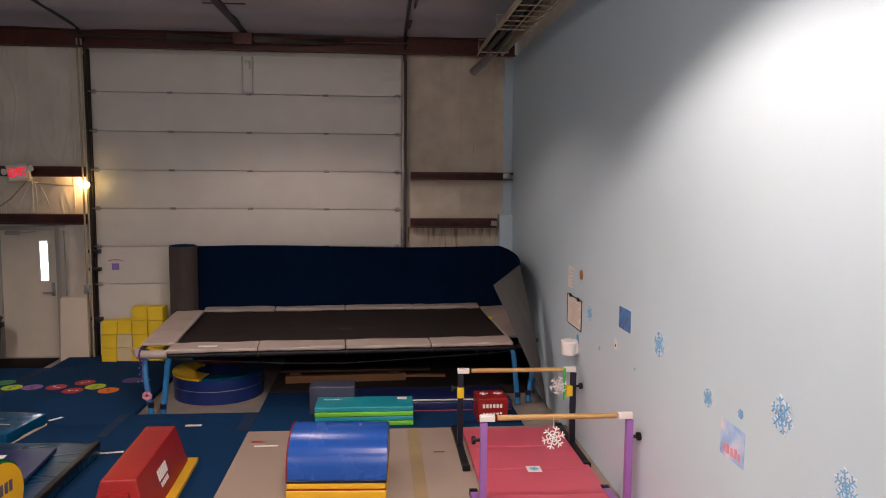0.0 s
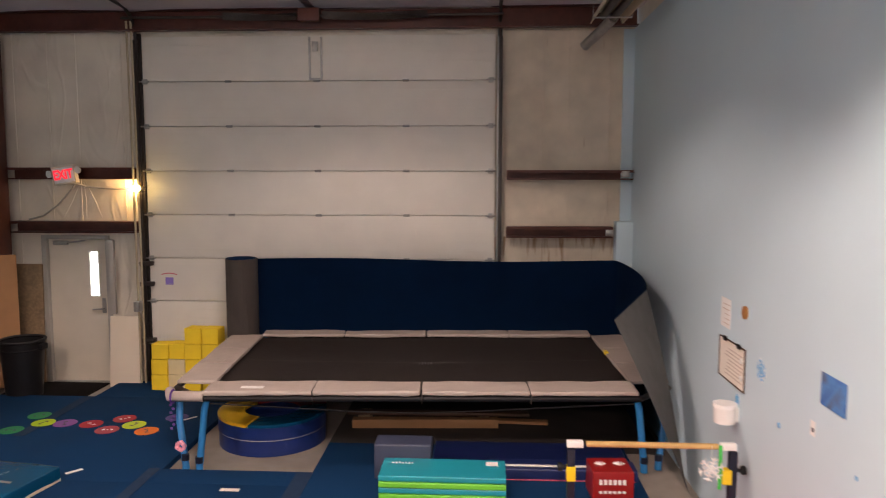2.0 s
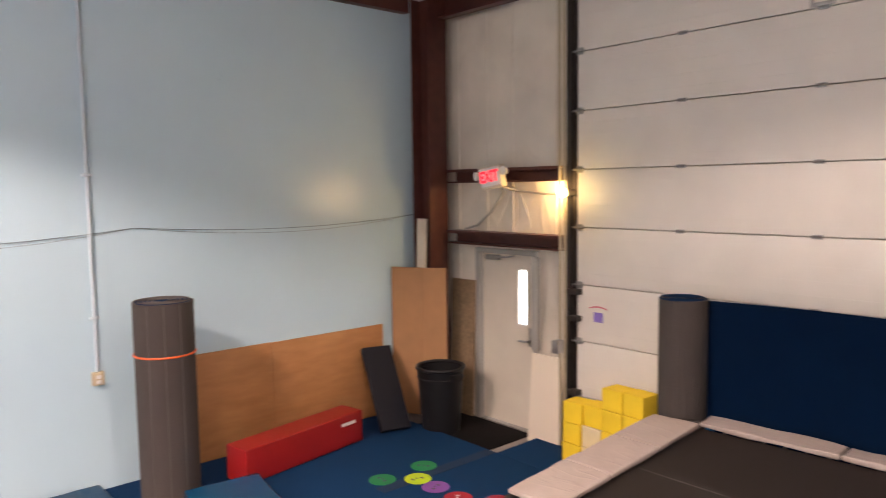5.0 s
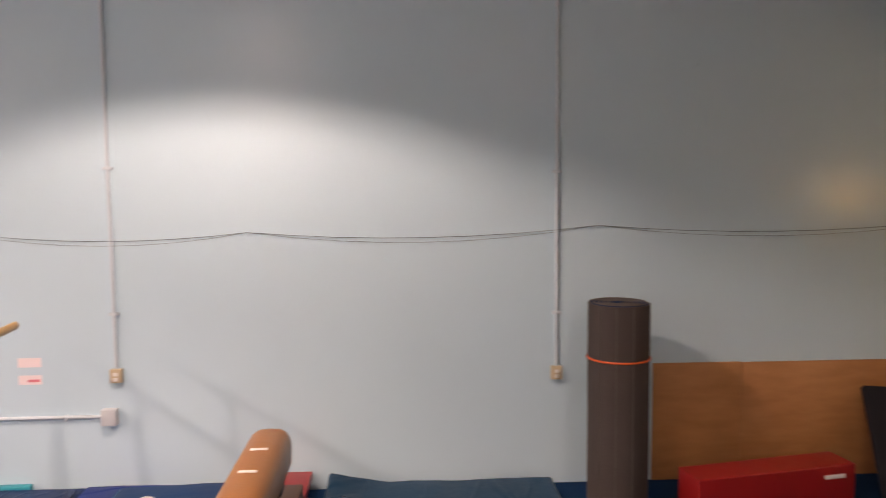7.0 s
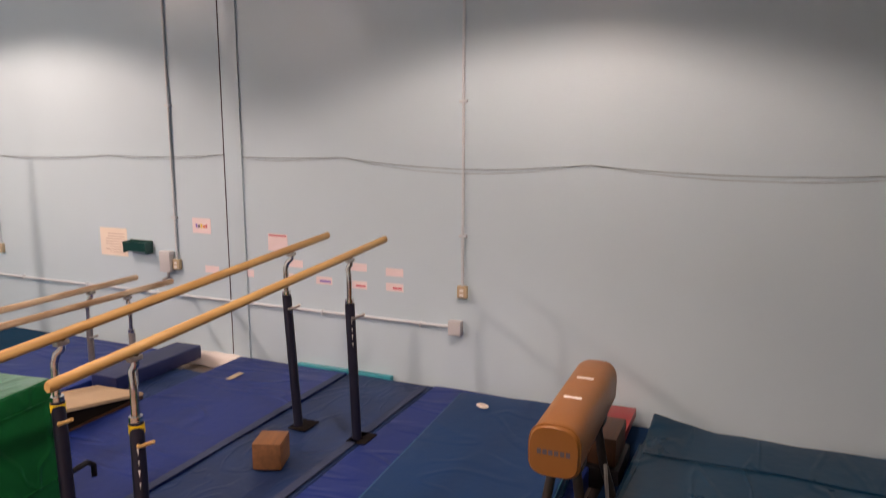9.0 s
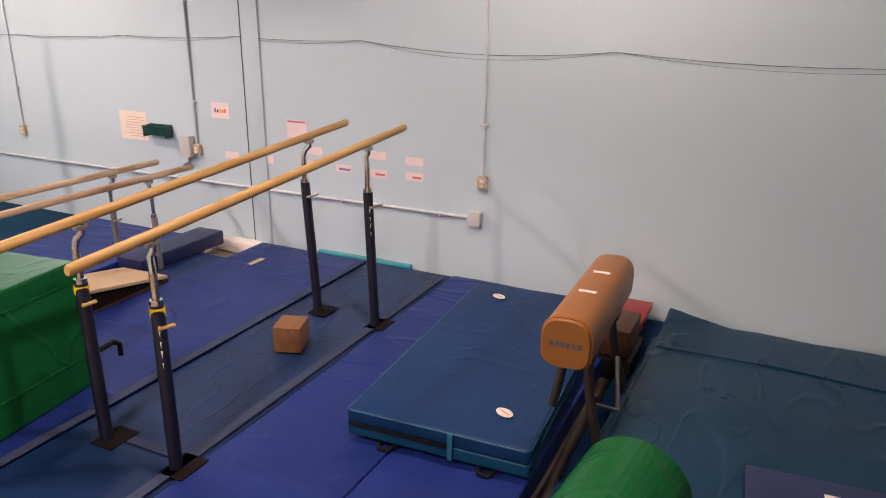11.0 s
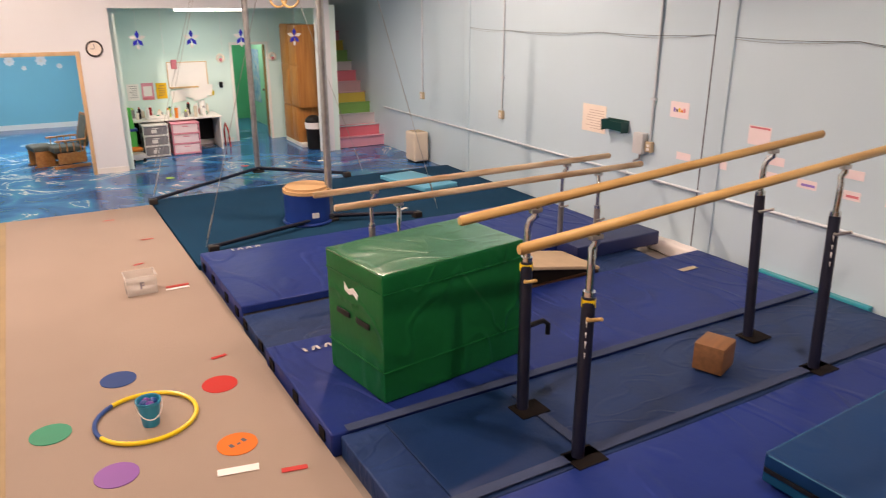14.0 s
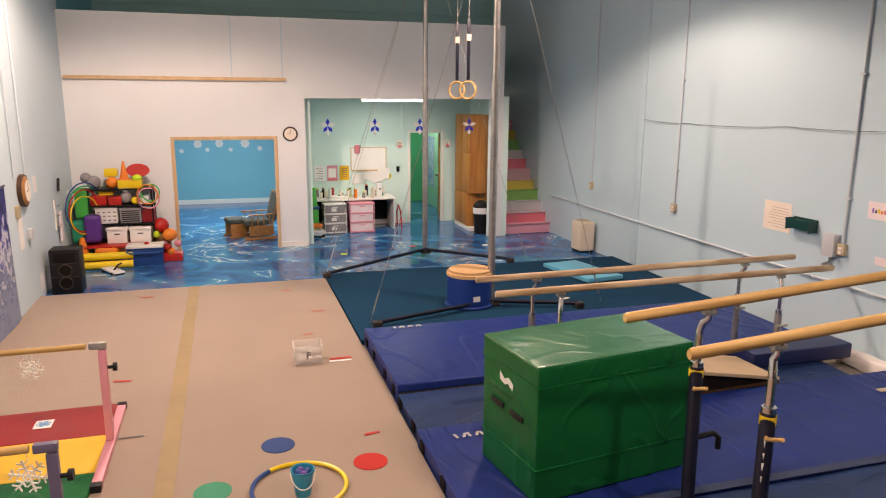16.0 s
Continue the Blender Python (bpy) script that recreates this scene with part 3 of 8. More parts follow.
# doorway casing
for lo, hi in (((-0.995, YS, 0), (-0.94, YS + 0.02, 1.81)), ((0.55, YS, 0), (0.605, YS + 0.02, 1.81)), ((-0.94, YS, 1.755), (0.55, YS + 0.02, 1.81))):
    sbox("trim_doorway", lo, hi, PINE, "pale pine casing of the doorway", 0.003)
# playroom
sbox("wall_playroom_back", (-1.44, -11.4, 0), (XE, -11.15, 2.6), ROOM_BLUE, "bright blue playroom wall")
sbox("wall_playroom_side", (-1.44, -11.15, 0), (-1.34, YS - T, 2.6), ROOM_BLUE, "bright blue playroom side wall")
sbox("baseboard_playroom", (-1.34, -11.15, 0), (XE, -11.13, 0.10), TRIM, "white baseboard of the playroom")
sbox("ceiling_playroom", (-1.44, -11.4, 2.5), (XE, YS - T, 2.6), TRIM, "white playroom ceiling")
# alcove
AY = -7.68
sbox("wall_alcove_back_left", (-3.60, AY - 0.12, 0), (-1.44, AY, 2.6), AQUA_WALL, "pale aqua alcove wall")
sbox("wall_alcove_back_over", (-4.26, AY - 0.12, 1.76), (-3.60, AY, 2.6), AQUA_WALL, "pale aqua wall over the green room door")
sbox("wall_alcove_back_right", (-4.84, AY - 0.12, 0), (-4.26, AY, 2.6), AQUA_WALL, "pale aqua alcove wall")
sbox("wall_alcove_left", (-1.54, AY, 0), (-1.44, YS - T, 2.45), AQUA_WALL, "pale aqua alcove side wall")
sbox("wall_alcove_right", (-4.94, -11.4, 0), (-4.84, YS, 2.45), AQUA_WALL, "wall between alcove and stairs")
sbox("ceiling_alcove", (-4.84, AY, 2.42), (-1.54, YS - T, 2.52), AQUA_WALL, "pale aqua alcove ceiling")
sbox("baseboard_alcove", (-3.52, AY, 0), (-1.54, AY + 0.012, 0.08), TRIM, "white baseboard of the alcove")
for lo, hi in (((-3.62, AY, 0), (-3.57, AY + 0.015, 1.80)), ((-4.29, AY, 0), (-4.24, AY + 0.015, 1.80)), ((-4.24, AY, 1.75), (-3.62, AY + 0.015, 1.80))):
    sbox("trim_green_door", lo, hi, TRIM, "cream casing of the green room door", 0.003)
sbox("wall_green_back", (-4.84, -10.6, 0), (-2.6, -10.5, 2.6), GREEN_WALL, "deep green wall of the far room")
sbox("wall_green_left", (-2.7, -10.5, 0), (-2.6, AY - 0.12, 2.6), GREEN_WALL, "deep green side wall of the far room")
sbox("wall_green_mint", (-4.84, -10.5, 0), (-4.62, AY - 0.14, 2.5), MINT_WALL, "mint side wall of the far room")
sbox("ceiling_green", (-4.84, -10.6, 2.5), (-2.6, AY - 0.12, 2.6), TRIM, "white ceiling of the far room")
# loft
sbox("floor_loft", (-4.84, -9.2, 2.60), (XE, YS - T, 2.68), PINE, "loft floor over the back rooms")
sbox("wall_loft_back", (XW, -9.4, 2.68), (XE + 0.05, -9.2, 6.2), TEAL_WALL, "teal loft back wall")
sbox("trim_loft_pipe", (XW, -9.2, 4.10), (XE, -9.16, 4.13), TEAL_WALL, "painted pipe along the loft wall")
# stairs
stairs = thing("staircase", "steep stairs painted in pink, grey, green and yellow", "stairs")
RIS, RUN, SY = 0.176, 0.20, -6.02
for i in range(14):
    c = STEP_COL[i % 10]
    y = SY - i * RUN
    part("step", prism(B(), [(y, i * RIS if i else 0.007), (y, (i + 1) * RIS), (y - RUN - 0.02, (i + 1) * RIS), (y - RUN - 0.02, i * RIS if i else 0.007)], "x", XW, -4.94), c, stairs)
    pbox("nosing", (XW, y - 0.02, (i + 1) * RIS + 0.001), (-4.94, y + 0.03, (i + 1) * RIS + 0.022), STEP_COL[(i + 1) % 10] if i % 3 == 1 else c, stairs)
# carpets
sbox("carpet_beige", (-1.39, -3.45, 0.0), (XE, 3.6, 0.06), CARPET, "beige carpet-bonded foam floor strip", 0.006)
sbox("carpet_beige_far", (-1.17, 3.602, 0.0), (XE, 7.69, 0.06), CARPET, "beige carpet-bonded foam floor strip", 0.006)
sbox("carpet_blue_west", (XW, 5.30, 0.0), (-1.172, 8.02, 0.055), BLUE_CARPET, "deep blue carpeted floor", 0.004)
sbox("carpet_blue_corner", (XW, 8.022, 0.0), (-2.48, 10.30, 0.055), BLUE_CARPET, "deep blue carpeted floor with coloured spots", 0.004)
sbox("carpet_blue_door", (-4.18, 10.302, 0.0), (-2.48, 10.95, 0.055), BLUE_CARPET, "deep blue carpeted floor by the garage door", 0.004)
sbox("carpet_blue_front", (-2.478, 8.022, 0.0), (-1.172, 8.30, 0.055), BLUE_CARPET, "deep blue carpeted floor in front of the trampoline", 0.004)
sbox("carpet_blue_east", (-1.17, 7.70, 0.0), (1.60, 9.0, 0.055), BLUE_CARPET, "deep blue carpeted floor under the trampoline's front", 0.004)
sbox("carpet_teal_rings", (XW + 0.02, -3.68, 0.007), (-1.41, -0.86, 0.06), TEAL_CARPET, "dark teal carpet under the ring frame", 0.005)
sbox("floor_under_trampoline", (-1.2, 9.0, 0.0), (1.98, 10.9, 0.006), DARK_FLOOR, "dark brown floor sheet under the trampoline")
sbox("floor_under_horse", (-5.84, 5.22, 0.0), (-2.2, 5.30, 0.006), DARK_FLOOR, "dark floor gap beside the horse")
sbox("seam_velcro", (-1.30, 7.72, 0.055), (-1.16, 8.28, 0.059), SEAM_BLUE, "dark velcro seam strip on the carpet")
sbox("seam_velcro", (-2.60, 7.62, 0.055), (-2.50, 8.30, 0.059), SEAM_BLUE, "dark velcro seam strip on the carpet")
sbox("seam_velcro", (-4.30, 9.0, 0.055), (-4.18, 10.28, 0.059), SEAM_BLUE, "dark velcro seam strip on the carpet")
sbox("seam_strip", (0.21, -3.44, 0.06), (0.33, 3.6, 0.064), CARPET_STRIP, "tan tape strip along the carpet")
sbox("seam_strip", (0.40, 3.604, 0.06), (0.51, 7.68, 0.064), CARPET_STRIP, "tan tape strip along the carpet")
solo("door_mat", box(B(), (-5.40, 10.32, 0.002), (-4.36, 10.98, 0.018), 0.004), BLACKMAT, "black rubber mat on the floor at the exit door", "mat")
# steel: column, girts, header
col = thing("steel_column", "rust-red primed steel wide-flange column in the corner", "column", pose(-5.62, 10.78, 0))
for lo, hi in (((-0.14, -0.13, 0), (-0.125, 0.13, 4.5)), ((0.125, -0.13, 0), (0.14, 0.13, 4.5)), ((-0.125, -0.008, 0), (0.125, 0.008, 4.5))):
    pbox("flange", lo, hi, STEEL_RED, col, 0.003)


def girt(x0, x1, z0, z1, y=YN - 0.012):
    o = [(y, z0), (y, z1), (y - 0.17, z1), (y - 0.17, z1 - 0.03), (y - 0.155, z1 - 0.03), (y - 0.155, z1 - 0.015), (y - 0.015, z1 - 0.015), (y - 0.015, z0)]
    solo("wall_girt", prism(B(), o, "x", x0, x1), STEEL_RED, "rust-red steel channel running along the wall", "girt", group="wall girts")
    solo("wall_girt", box(B(), (x0, y - 0.155, z0 - 0.002), (x1, y - 0.016, z0 + 0.014), 0.002), STEEL_RED, "lower lip of a rust-red steel wall channel", "girt", group="wall girts")


sbox("trim_eave_beam", (XW, -5.8, 4.36), (XW + 0.10, 10.63, 4.49), STEEL_RED, "rust-red eave beam along the wall top", 0.004)
girt(-5.47, -3.92, 2.55, 2.69)
girt(-5.47, -3.92, 1.90, 2.04)
girt(0.56, XE - 0.01, 2.55, 2.66)
girt(0.56, 1.80, 1.87, 2.0)
for x, z in ((1.76, 1.90), (1.93, 2.58)):
    solo("girt_clip", box(B(), (x - 0.05, YN - 0.20, z), (x + 0.04, YN - 0.183, z + 0.07), 0.004), GALV, "bright galvanised clip on the end of a wall girt", "clip", group="girt clips")
head = thing("header_beam", "rust-red steel header beam over the garage door", "beam", pose(-1.7, 10.9, 4.28))
pbox("web", (-4.1, 0.0, 0.0), (3.72, 0.02, 0.24), STEEL_RED, head)
pbox("flange", (-4.1, -0.10, 0.0), (3.72, -0.001, 0.016), STEEL_RED, head)
pbox("flange", (-4.1, -0.10, 0.225), (3.72, -0.001, 0.24), STEEL_RED, head)
spring = thing("torsion_spring_shaft", "dark steel shaft with coiled springs above the door", "spring shaft", pose(-1.7, 10.72, 4.40))
part("shaft", cyl(B(), (-2.2, 0, 0), (2.2, 0, 0), 0.016), STEEL_DARK, spring)
for x0, x1 in ((-1.0, -0.15), (0.15, 1.35)):
    n = int((x1 - x0) / 0.012)
    part("coil", tube(B(), [(x0 + (x1 - x0) * i / (n * 3), 0.045 * math.cos(i * 2.1), 0.045 * math.sin(i * 2.1)) for i in range(n * 3)], 0.006, 5), STEEL_DARK, spring)
pbox("bracket", (-0.12, -0.06, -0.06), (0.12, 0.06, 0.08), STEEL_RED, spring)
# garage door
gar = thing("garage_door", "closed off-white sectional garage door, eight panels high", "garage door", pose(0, YN - 0.01, 0))
SEC = 0.53
for r in range(8):
    z0, z1 = r * SEC, (r + 1) * SEC
    bm = B()
    box(bm, (GX0, -0.045, z0 + 0.004), (GX1, 0.0, z1 - 0.004), 0.006)
    for k in range(1, 5):
        box(bm, (GX0 + 0.03, -0.0475, z0 + SEC * k / 5 - 0.002), (GX1 - 0.03, -0.044, z0 + SEC * k / 5 + 0.002))
    part("panel", bm, GARAGE, gar)
    if r:
        for x in (-2.755, -1.69, -0.63):
            bm = B()
            box(bm, (x - 0.035, -0.058, z0 - 0.016), (x + 0.035, -0.047, z0 + 0.016), 0.003)
            cyl(bm, (x - 0.04, -0.06, z0), (x + 0.04, -0.06, z0), 0.008, 8)
            part("hinge", bm, GALV, gar)
        for x in (GX0 + 0.03, GX1 - 0.05):
            bm = box(B(), (x - 0.03, -0.062, z0 - 0.03), (x + 0.03, -0.047, z0 + 0.03), 0.003)
            cyl(bm, (x - 0.06, -0.075, z0), (x + 0.06, -0.075, z0), 0.009, 8)
            part("roller", bm, GALV, gar)
bm = B()
for x in (-1.77, -1.63):
    box(bm, (x - 0.012, -0.062, 3.72), (x + 0.012, -0.047, 4.22), 0.002)
box(bm, (-1.77, -0.064, 3.72), (-1.63, -0.048, 3.745), 0.002)
box(bm, (-1.73, -0.10, 4.05), (-1.67, -0.05, 4.16), 0.004)
part("operator_bracket", bm, GALV, gar)
for x in (GX0 - 0.05, GX1 + 0.05):
    s = 1 if x > 0 else -1
    pbox("jamb", (x - 0.03, -0.03, 0), (x + 0.03, 0.006, 4.28), STEEL_DARK if s < 0 else GALV, gar)
    pbox("track", (x - 0.022 + s * 0.01, -0.10, 0.05), (x + 0.022 + s * 0.01, -0.055, 4.2), STEEL_DARK, gar)
    part("curved_track", tube(B(), [(x, -0.08, 4.2), (x, -0.10, 4.32), (x, -0.18, 4.44), (x, -0.34, 4.52), (x, -1.2, 4.56), (x, -3.6, 4.68)], 0.022, 8), STEEL_DARK, gar)
bm = B()
for z in (1.50, 1.25, 0.55):
    box(bm, (GX0 - 0.09, -0.13, z), (GX0 + 0.06, -0.05, z + 0.05), 0.004)
part("latch", bm, STEEL_DARK, gar)
rail = thing("door_opener_rail", "dark steel opener rail running back from the garage door", "rail", pose(-1.7, 10.8, 4.5))
part("rail", box(B(), (-0.045, -4.6, 0.0), (0.045, 0.1, 0.012), 0.002), STEEL_DARK, rail)
part("rail_web", box(B(), (-0.012, -4.6, 0.013), (0.012, 0.1, 0.08), 0.002), STEEL_DARK, rail)
part("hanger", box(B(), (-0.25, -1.3, 0.085), (0.25, -1.26, 0.115), 0.002), STEEL_DARK, rail)
stk = thing("door_sticker", "small red and blue paper sticker on the garage door", "sticker", pose(-3.56, YN - 0.0575, 1.32))
part("arc", prism(B(), [(-0.10, 0.07), (-0.05, 0.085), (0.0, 0.09), (0.05, 0.085), (0.10, 0.07), (0.10, 0.058), (0.05, 0.07), (0, 0.075), (-0.05, 0.07), (-0.10, 0.058)], "y", 0.0, 0.003), REDINK, stk)
pbox("square", (-0.05, 0, -0.06), (0.05, 0.003, 0.03), PURPLEINK, stk, 0)
# exit door
d1 = tagged(thing("door_1", "closed beige steel exit door with a narrow window", "door", pose(0, YN, 0)), kind="structure")
for lo, hi in (((DX0, -0.03, 0), (DX0 + 0.06, 0.16, DZ)), ((DX1 - 0.05, -0.03, 0), (DX1, 0.16, DZ)), ((DX0 + 0.06, -0.03, DZ - 0.05), (DX1 - 0.05, 0.16, DZ))):
    pbox("door_frame", lo, hi, FRAMEP, d1)
WX0, WX1, WZ0, WZ1 = -4.60, -4.50, 1.10, 1.65
L0, L1, LZ = DX0 + 0.062, DX1 - 0.052, DZ - 0.052
bm = B()
for lo, hi in (((L0, 0.03, 0.015), (WX0, 0.075, LZ)), ((WX1, 0.03, 0.015), (L1, 0.075, LZ)), ((WX0, 0.03, 0.015), (WX1, 0.075, WZ0)), ((WX0, 0.03, WZ1), (WX1, 0.075, LZ))):
    box(bm, lo, hi)
part("door_leaf", bm, DOORP, d1)
bm = B()
for lo, hi in (((WX0 - 0.015, 0.022, WZ0 - 0.015), (WX0, 0.031, WZ1 + 0.015)), ((WX1, 0.022, WZ0 - 0.015), (WX1 + 0.015, 0.031, WZ1 + 0.015)), ((WX0, 0.022, WZ1), (WX1, 0.031, WZ1 + 0.015)), ((WX0, 0.022, WZ0 - 0.015), (WX1, 0.031, WZ0))):
    box(bm, lo, hi, 0.002)
part("window_frame", bm, TRIM, d1)
g = pbox("pane", (WX0, 0.045, WZ0), (WX1, 0.051, WZ1), GLASS, d1, 0)
g.visible_shadow = False
bm = cyl(B(), (-4.44, 0.03, 0.94), (-4.44, -0.03, 0.94), 0.014)
tube(bm, [(-4.44, -0.03, 0.94), (-4.47, -0.035, 0.94), (-4.56, -0.035, 0.935)], 0.01)
box(bm, (-4.465, 0.022, 0.88), (-4.415, 0.03, 1.07), 0.003)
part("door_handle", bm, GALV, d1)
bm = box(B(), (-5.04, -0.02, 1.74), (-4.86, 0.03, 1.79), 0.008)
tube(bm, [(-4.9, -0.03, 1.77), (-4.7, -0.06, 1.785), (-4.62, -0.02, 1.80)], 0.009)
part("door_closer", bm, GALV, d1)
for z in (0.25, 0.95, 1.65):
    part("hinge", cyl(B(), (L0 - 0.006, 0.02, z - 0.05), (L0 - 0.006, 0.02, z + 0.05), 0.009, 8), GALV, d1)
pbox("threshold", (DX0 + 0.06, -0.03, 0.0), (DX1 - 0.05, 0.16, 0.012), GALV, d1)
tagged(part("backdrop", box(B(), (-6.5, 12.4, -0.2), (-2.5, 12.45, 4)), DAY), "bright daylight outside the exit door", kind="structure")


# ---------- north end things ----------
# unseen sheet added to block light leaking through the panel joints
sbox("garage_light_block", (GX0 - 0.1, YN + 0.02, 0), (GX1 + 0.1, YN + 0.12, GZ + 0.05), GARAGE, "added unseen sheet that stops light leaking through the garage door")
ex = thing("exit_sign", "tilted cream exit sign with red letters and two lamp heads", "exit sign", pose(-4.70, 10.80, 2.60, 0, -9, 8) @ Matrix.Diagonal((0.80, 1, 1.12, 1)))
pbox("body", (-0.165, -0.05, -0.10), (0.165, 0.05, 0.10), CREAMPL, ex, 0.012)
pbox("sign_face", (-0.145, -0.056, -0.08), (0.145, -0.051, 0.08), PAPER, ex, 0.002)
text_mesh("EXIT", 0.135, EXITRED, "letters", ex, pose(0, -0.060, 0, 90, 0, 0))
for s in (-1, 1):
    bm = cyl(B(), (s * 0.165, 0, 0.02), (s * 0.20, 0, 0.03), 0.015)
    cyl(bm, (s * 0.20, 0.02, 0.03), (s * 0.21, -0.05, 0.03), 0.03, 14, 0.04)
    part("lamp_head", bm, WHITE, ex)
solo("sign_cable", tube(B(), [(-4.62, 10.86, 2.50), (-4.72, 10.98, 2.44), (-4.92, 11.0, 2.24), (-5.12, 11.0, 2.10), (-5.30, 11.0, 2.055)], 0.012, 8), FRAMEP, "grey cable sagging from the exit sign along the wall", "cable")
solo("bulb_cable", tube(B(), [(-4.62, 10.87, 2.50), (-4.55, 10.99, 2.46), (-4.20, 11.0, 2.43), (-3.93, 10.98, 2.43)], 0.011, 8), FRAMEP, "grey cable from the exit sign to the bulb", "cable")
for k, (x0, z0, x1, z1) in enumerate(((-4.62, 2.53, -4.60, 2.06), (-4.60, 2.53, -4.40, 2.07), (-4.66, 2.52, -4.90, 2.06))):
    setting("wall_fold", tube(B(), [(x0, YN + 0.007, z0), ((x0 + x1) / 2 + 0.012, YN + 0.002, (z0 + z1) / 2), (x1, YN + 0.007, z1)], 0.009, 8), INSUL, "puckered fold in the wall insulation")
lampb = thing("bare_bulb", "lit bare yellow bulb in a wall holder", "lamp", pose(-3.86, 10.86, 2.44))
part("holder", cyl(B(), (0, 0.16, 0), (0, 0.03, 0), 0.035), BRASS, lampb)
bl = part("bulb", ball(B(), (0.01, -0.03, 0), 0.045), BULB, lampb)
bl.visible_shadow = False
for x in (-3.90, -3.845):
    solo("wall_conduit", tube(B(), [(x, 10.87, 0.05), (x, 10.87, 2.0), (x, 10.86, 3.0), (x - 0.02, 10.88, 4.4)], 0.014, 8), BRASS, "thin conduit pipe running up beside the garage door", "conduit", group="conduits by the door")
solo("leaning_board", box(B(), (-0.19, -0.012, 0), (0.19, 0.012, 0.87), 0.003), BOARDW, "cream board leaning on the wall beside the exit door", "board", pose(-4.10, 10.86, 0.004, -5, 0, 0))
solo("switch_box", box(B(), (-0.035, -0.05, -0.06), (0.035, 0.05, 0.06), 0.006), GALV, "grey metal switch box on the door conduit", "switch box", pose(-3.87, 10.80, 1.02))
solo("hanging_cloth", box(B(), (-0.04, -0.03, 0), (0.04, 0.03, 0.92), 0.02), FRAMEP, "grey pipe cover hanging beside the door", "pipe", pose(-4.24, 10.92, 0.9))
solo("chipboard_sheet", box(B(), (-0.18, -0.01, 0), (0.18, 0.01, 1.50), 0.002), OSB, "rough chipboard sheet leaning in the corner", "board", pose(-5.35, 10.96, 0.004, -2, 0, 0))
cp = thing("cardboard_panel", "tall folded brown cardboard panel standing in the corner", "cardboard", pose(-5.54, 10.52, 0.057, 0, 0, 30))
part("panel_face", prism(B(), [(-0.31, 0.02), (0.06, 0.0), (0.06, -0.016), (-0.31, 0.004)], "z", 0, 1.60), CARDB, cp)
part("panel_face", prism(B(), [(0.062, 0.0), (0.30, 0.05), (0.30, 0.034), (0.062, -0.016)], "z", 0, 1.595), CARDB, cp)
part("folded_edge", tube(B(), [(0.061, -0.010, 0.0), (0.061, -0.012, 0.8), (0.061, -0.010, 1.596)], 0.009, 8), CARDB, cp, "worn folded edge")
solo("leaning_plank", box(B(), (-0.07, -0.015, 0), (0.07, 0.015, 2.15), 0.003), BOARDW, "pale plank leaning in the corner column", "plank", pose(-5.62, 10.58, 0.02, -2, 0, 0))
bin_ = thing("trash_bin", "large round black plastic bin beside the exit door", "bin", pose(-5.10, 10.43, 0.018))
bm = cyl(B(), (0, 0, 0.0), (0, 0, 0.66), 0.195, 28, 0.24)
bmesh.ops.delete(bm, geom=[f for f in bm.faces if f.calc_center_median().z > 0.65], context="FACES")
bmesh.ops.solidify(bm, geom=bm.faces[:], thickness=0.006)
part("body", bm, BLACK, bin_)
part("liner", torus(B(), (0, 0, 0.655), 0.236, 0.012, 32, 6), BLACKMAT, bin_, "black liner folded over the rim")
part("rim", torus(B(), (0, 0, 0.66), 0.242, 0.018, 32, 8), BLACK, bin_)
part("rim", torus(B(), (0, 0, 0.56), 0.233, 0.010, 32, 6), BLACK, bin_)
for s in (-1, 1):
    pbox("handle", (s * 0.25 - 0.025, -0.06, 0.55), (s * 0.25 + 0.025, 0.06, 0.62), BLACK, bin_, 0.01)
solo("dark_mat_leaning", cushion(B(), (-0.16, -0.035, 0), (0.16, 0.035, 0.90), 0.012, 3, 0.003), CHARCOAL, "dark charcoal folded mat leaning on the plywood", "mat", pose(-5.28, 9.98, 0.074, -34, 0, 76))
pl = thing("plywood_sheets", "low plywood sheets fixed along the wall", "plywood", pose(XW + 0.004, 0, 0.06))
pbox("sheet", (0, 8.17, 0), (0.02, 8.92, 0.99), PLY, pl, 0.002)
pbox("sheet", (0, 8.925, 0), (0.018, 10.25, 0.985), PLY, pl, 0.002)
rb = thing("red_block_mat", "long low red vinyl block against the plywood", "block mat", pose(-5.33, 8.90, 0.06, 0, 0, 10))
part("body", cushion(B(), (-0.14, -0.68, 0), (0.14, 0.68, 0.30), 0.015, 5, 0.004), VINYL_RED, rb)
pbox("label", (0.142, 0.40, 0.20), (0.146, 0.58, 0.23), PAPER, rb, 0)


STRAP_ORANGE = paint("orange_webbing", (0.80, 0.12, 0.02), 0.6, vary=0.1)


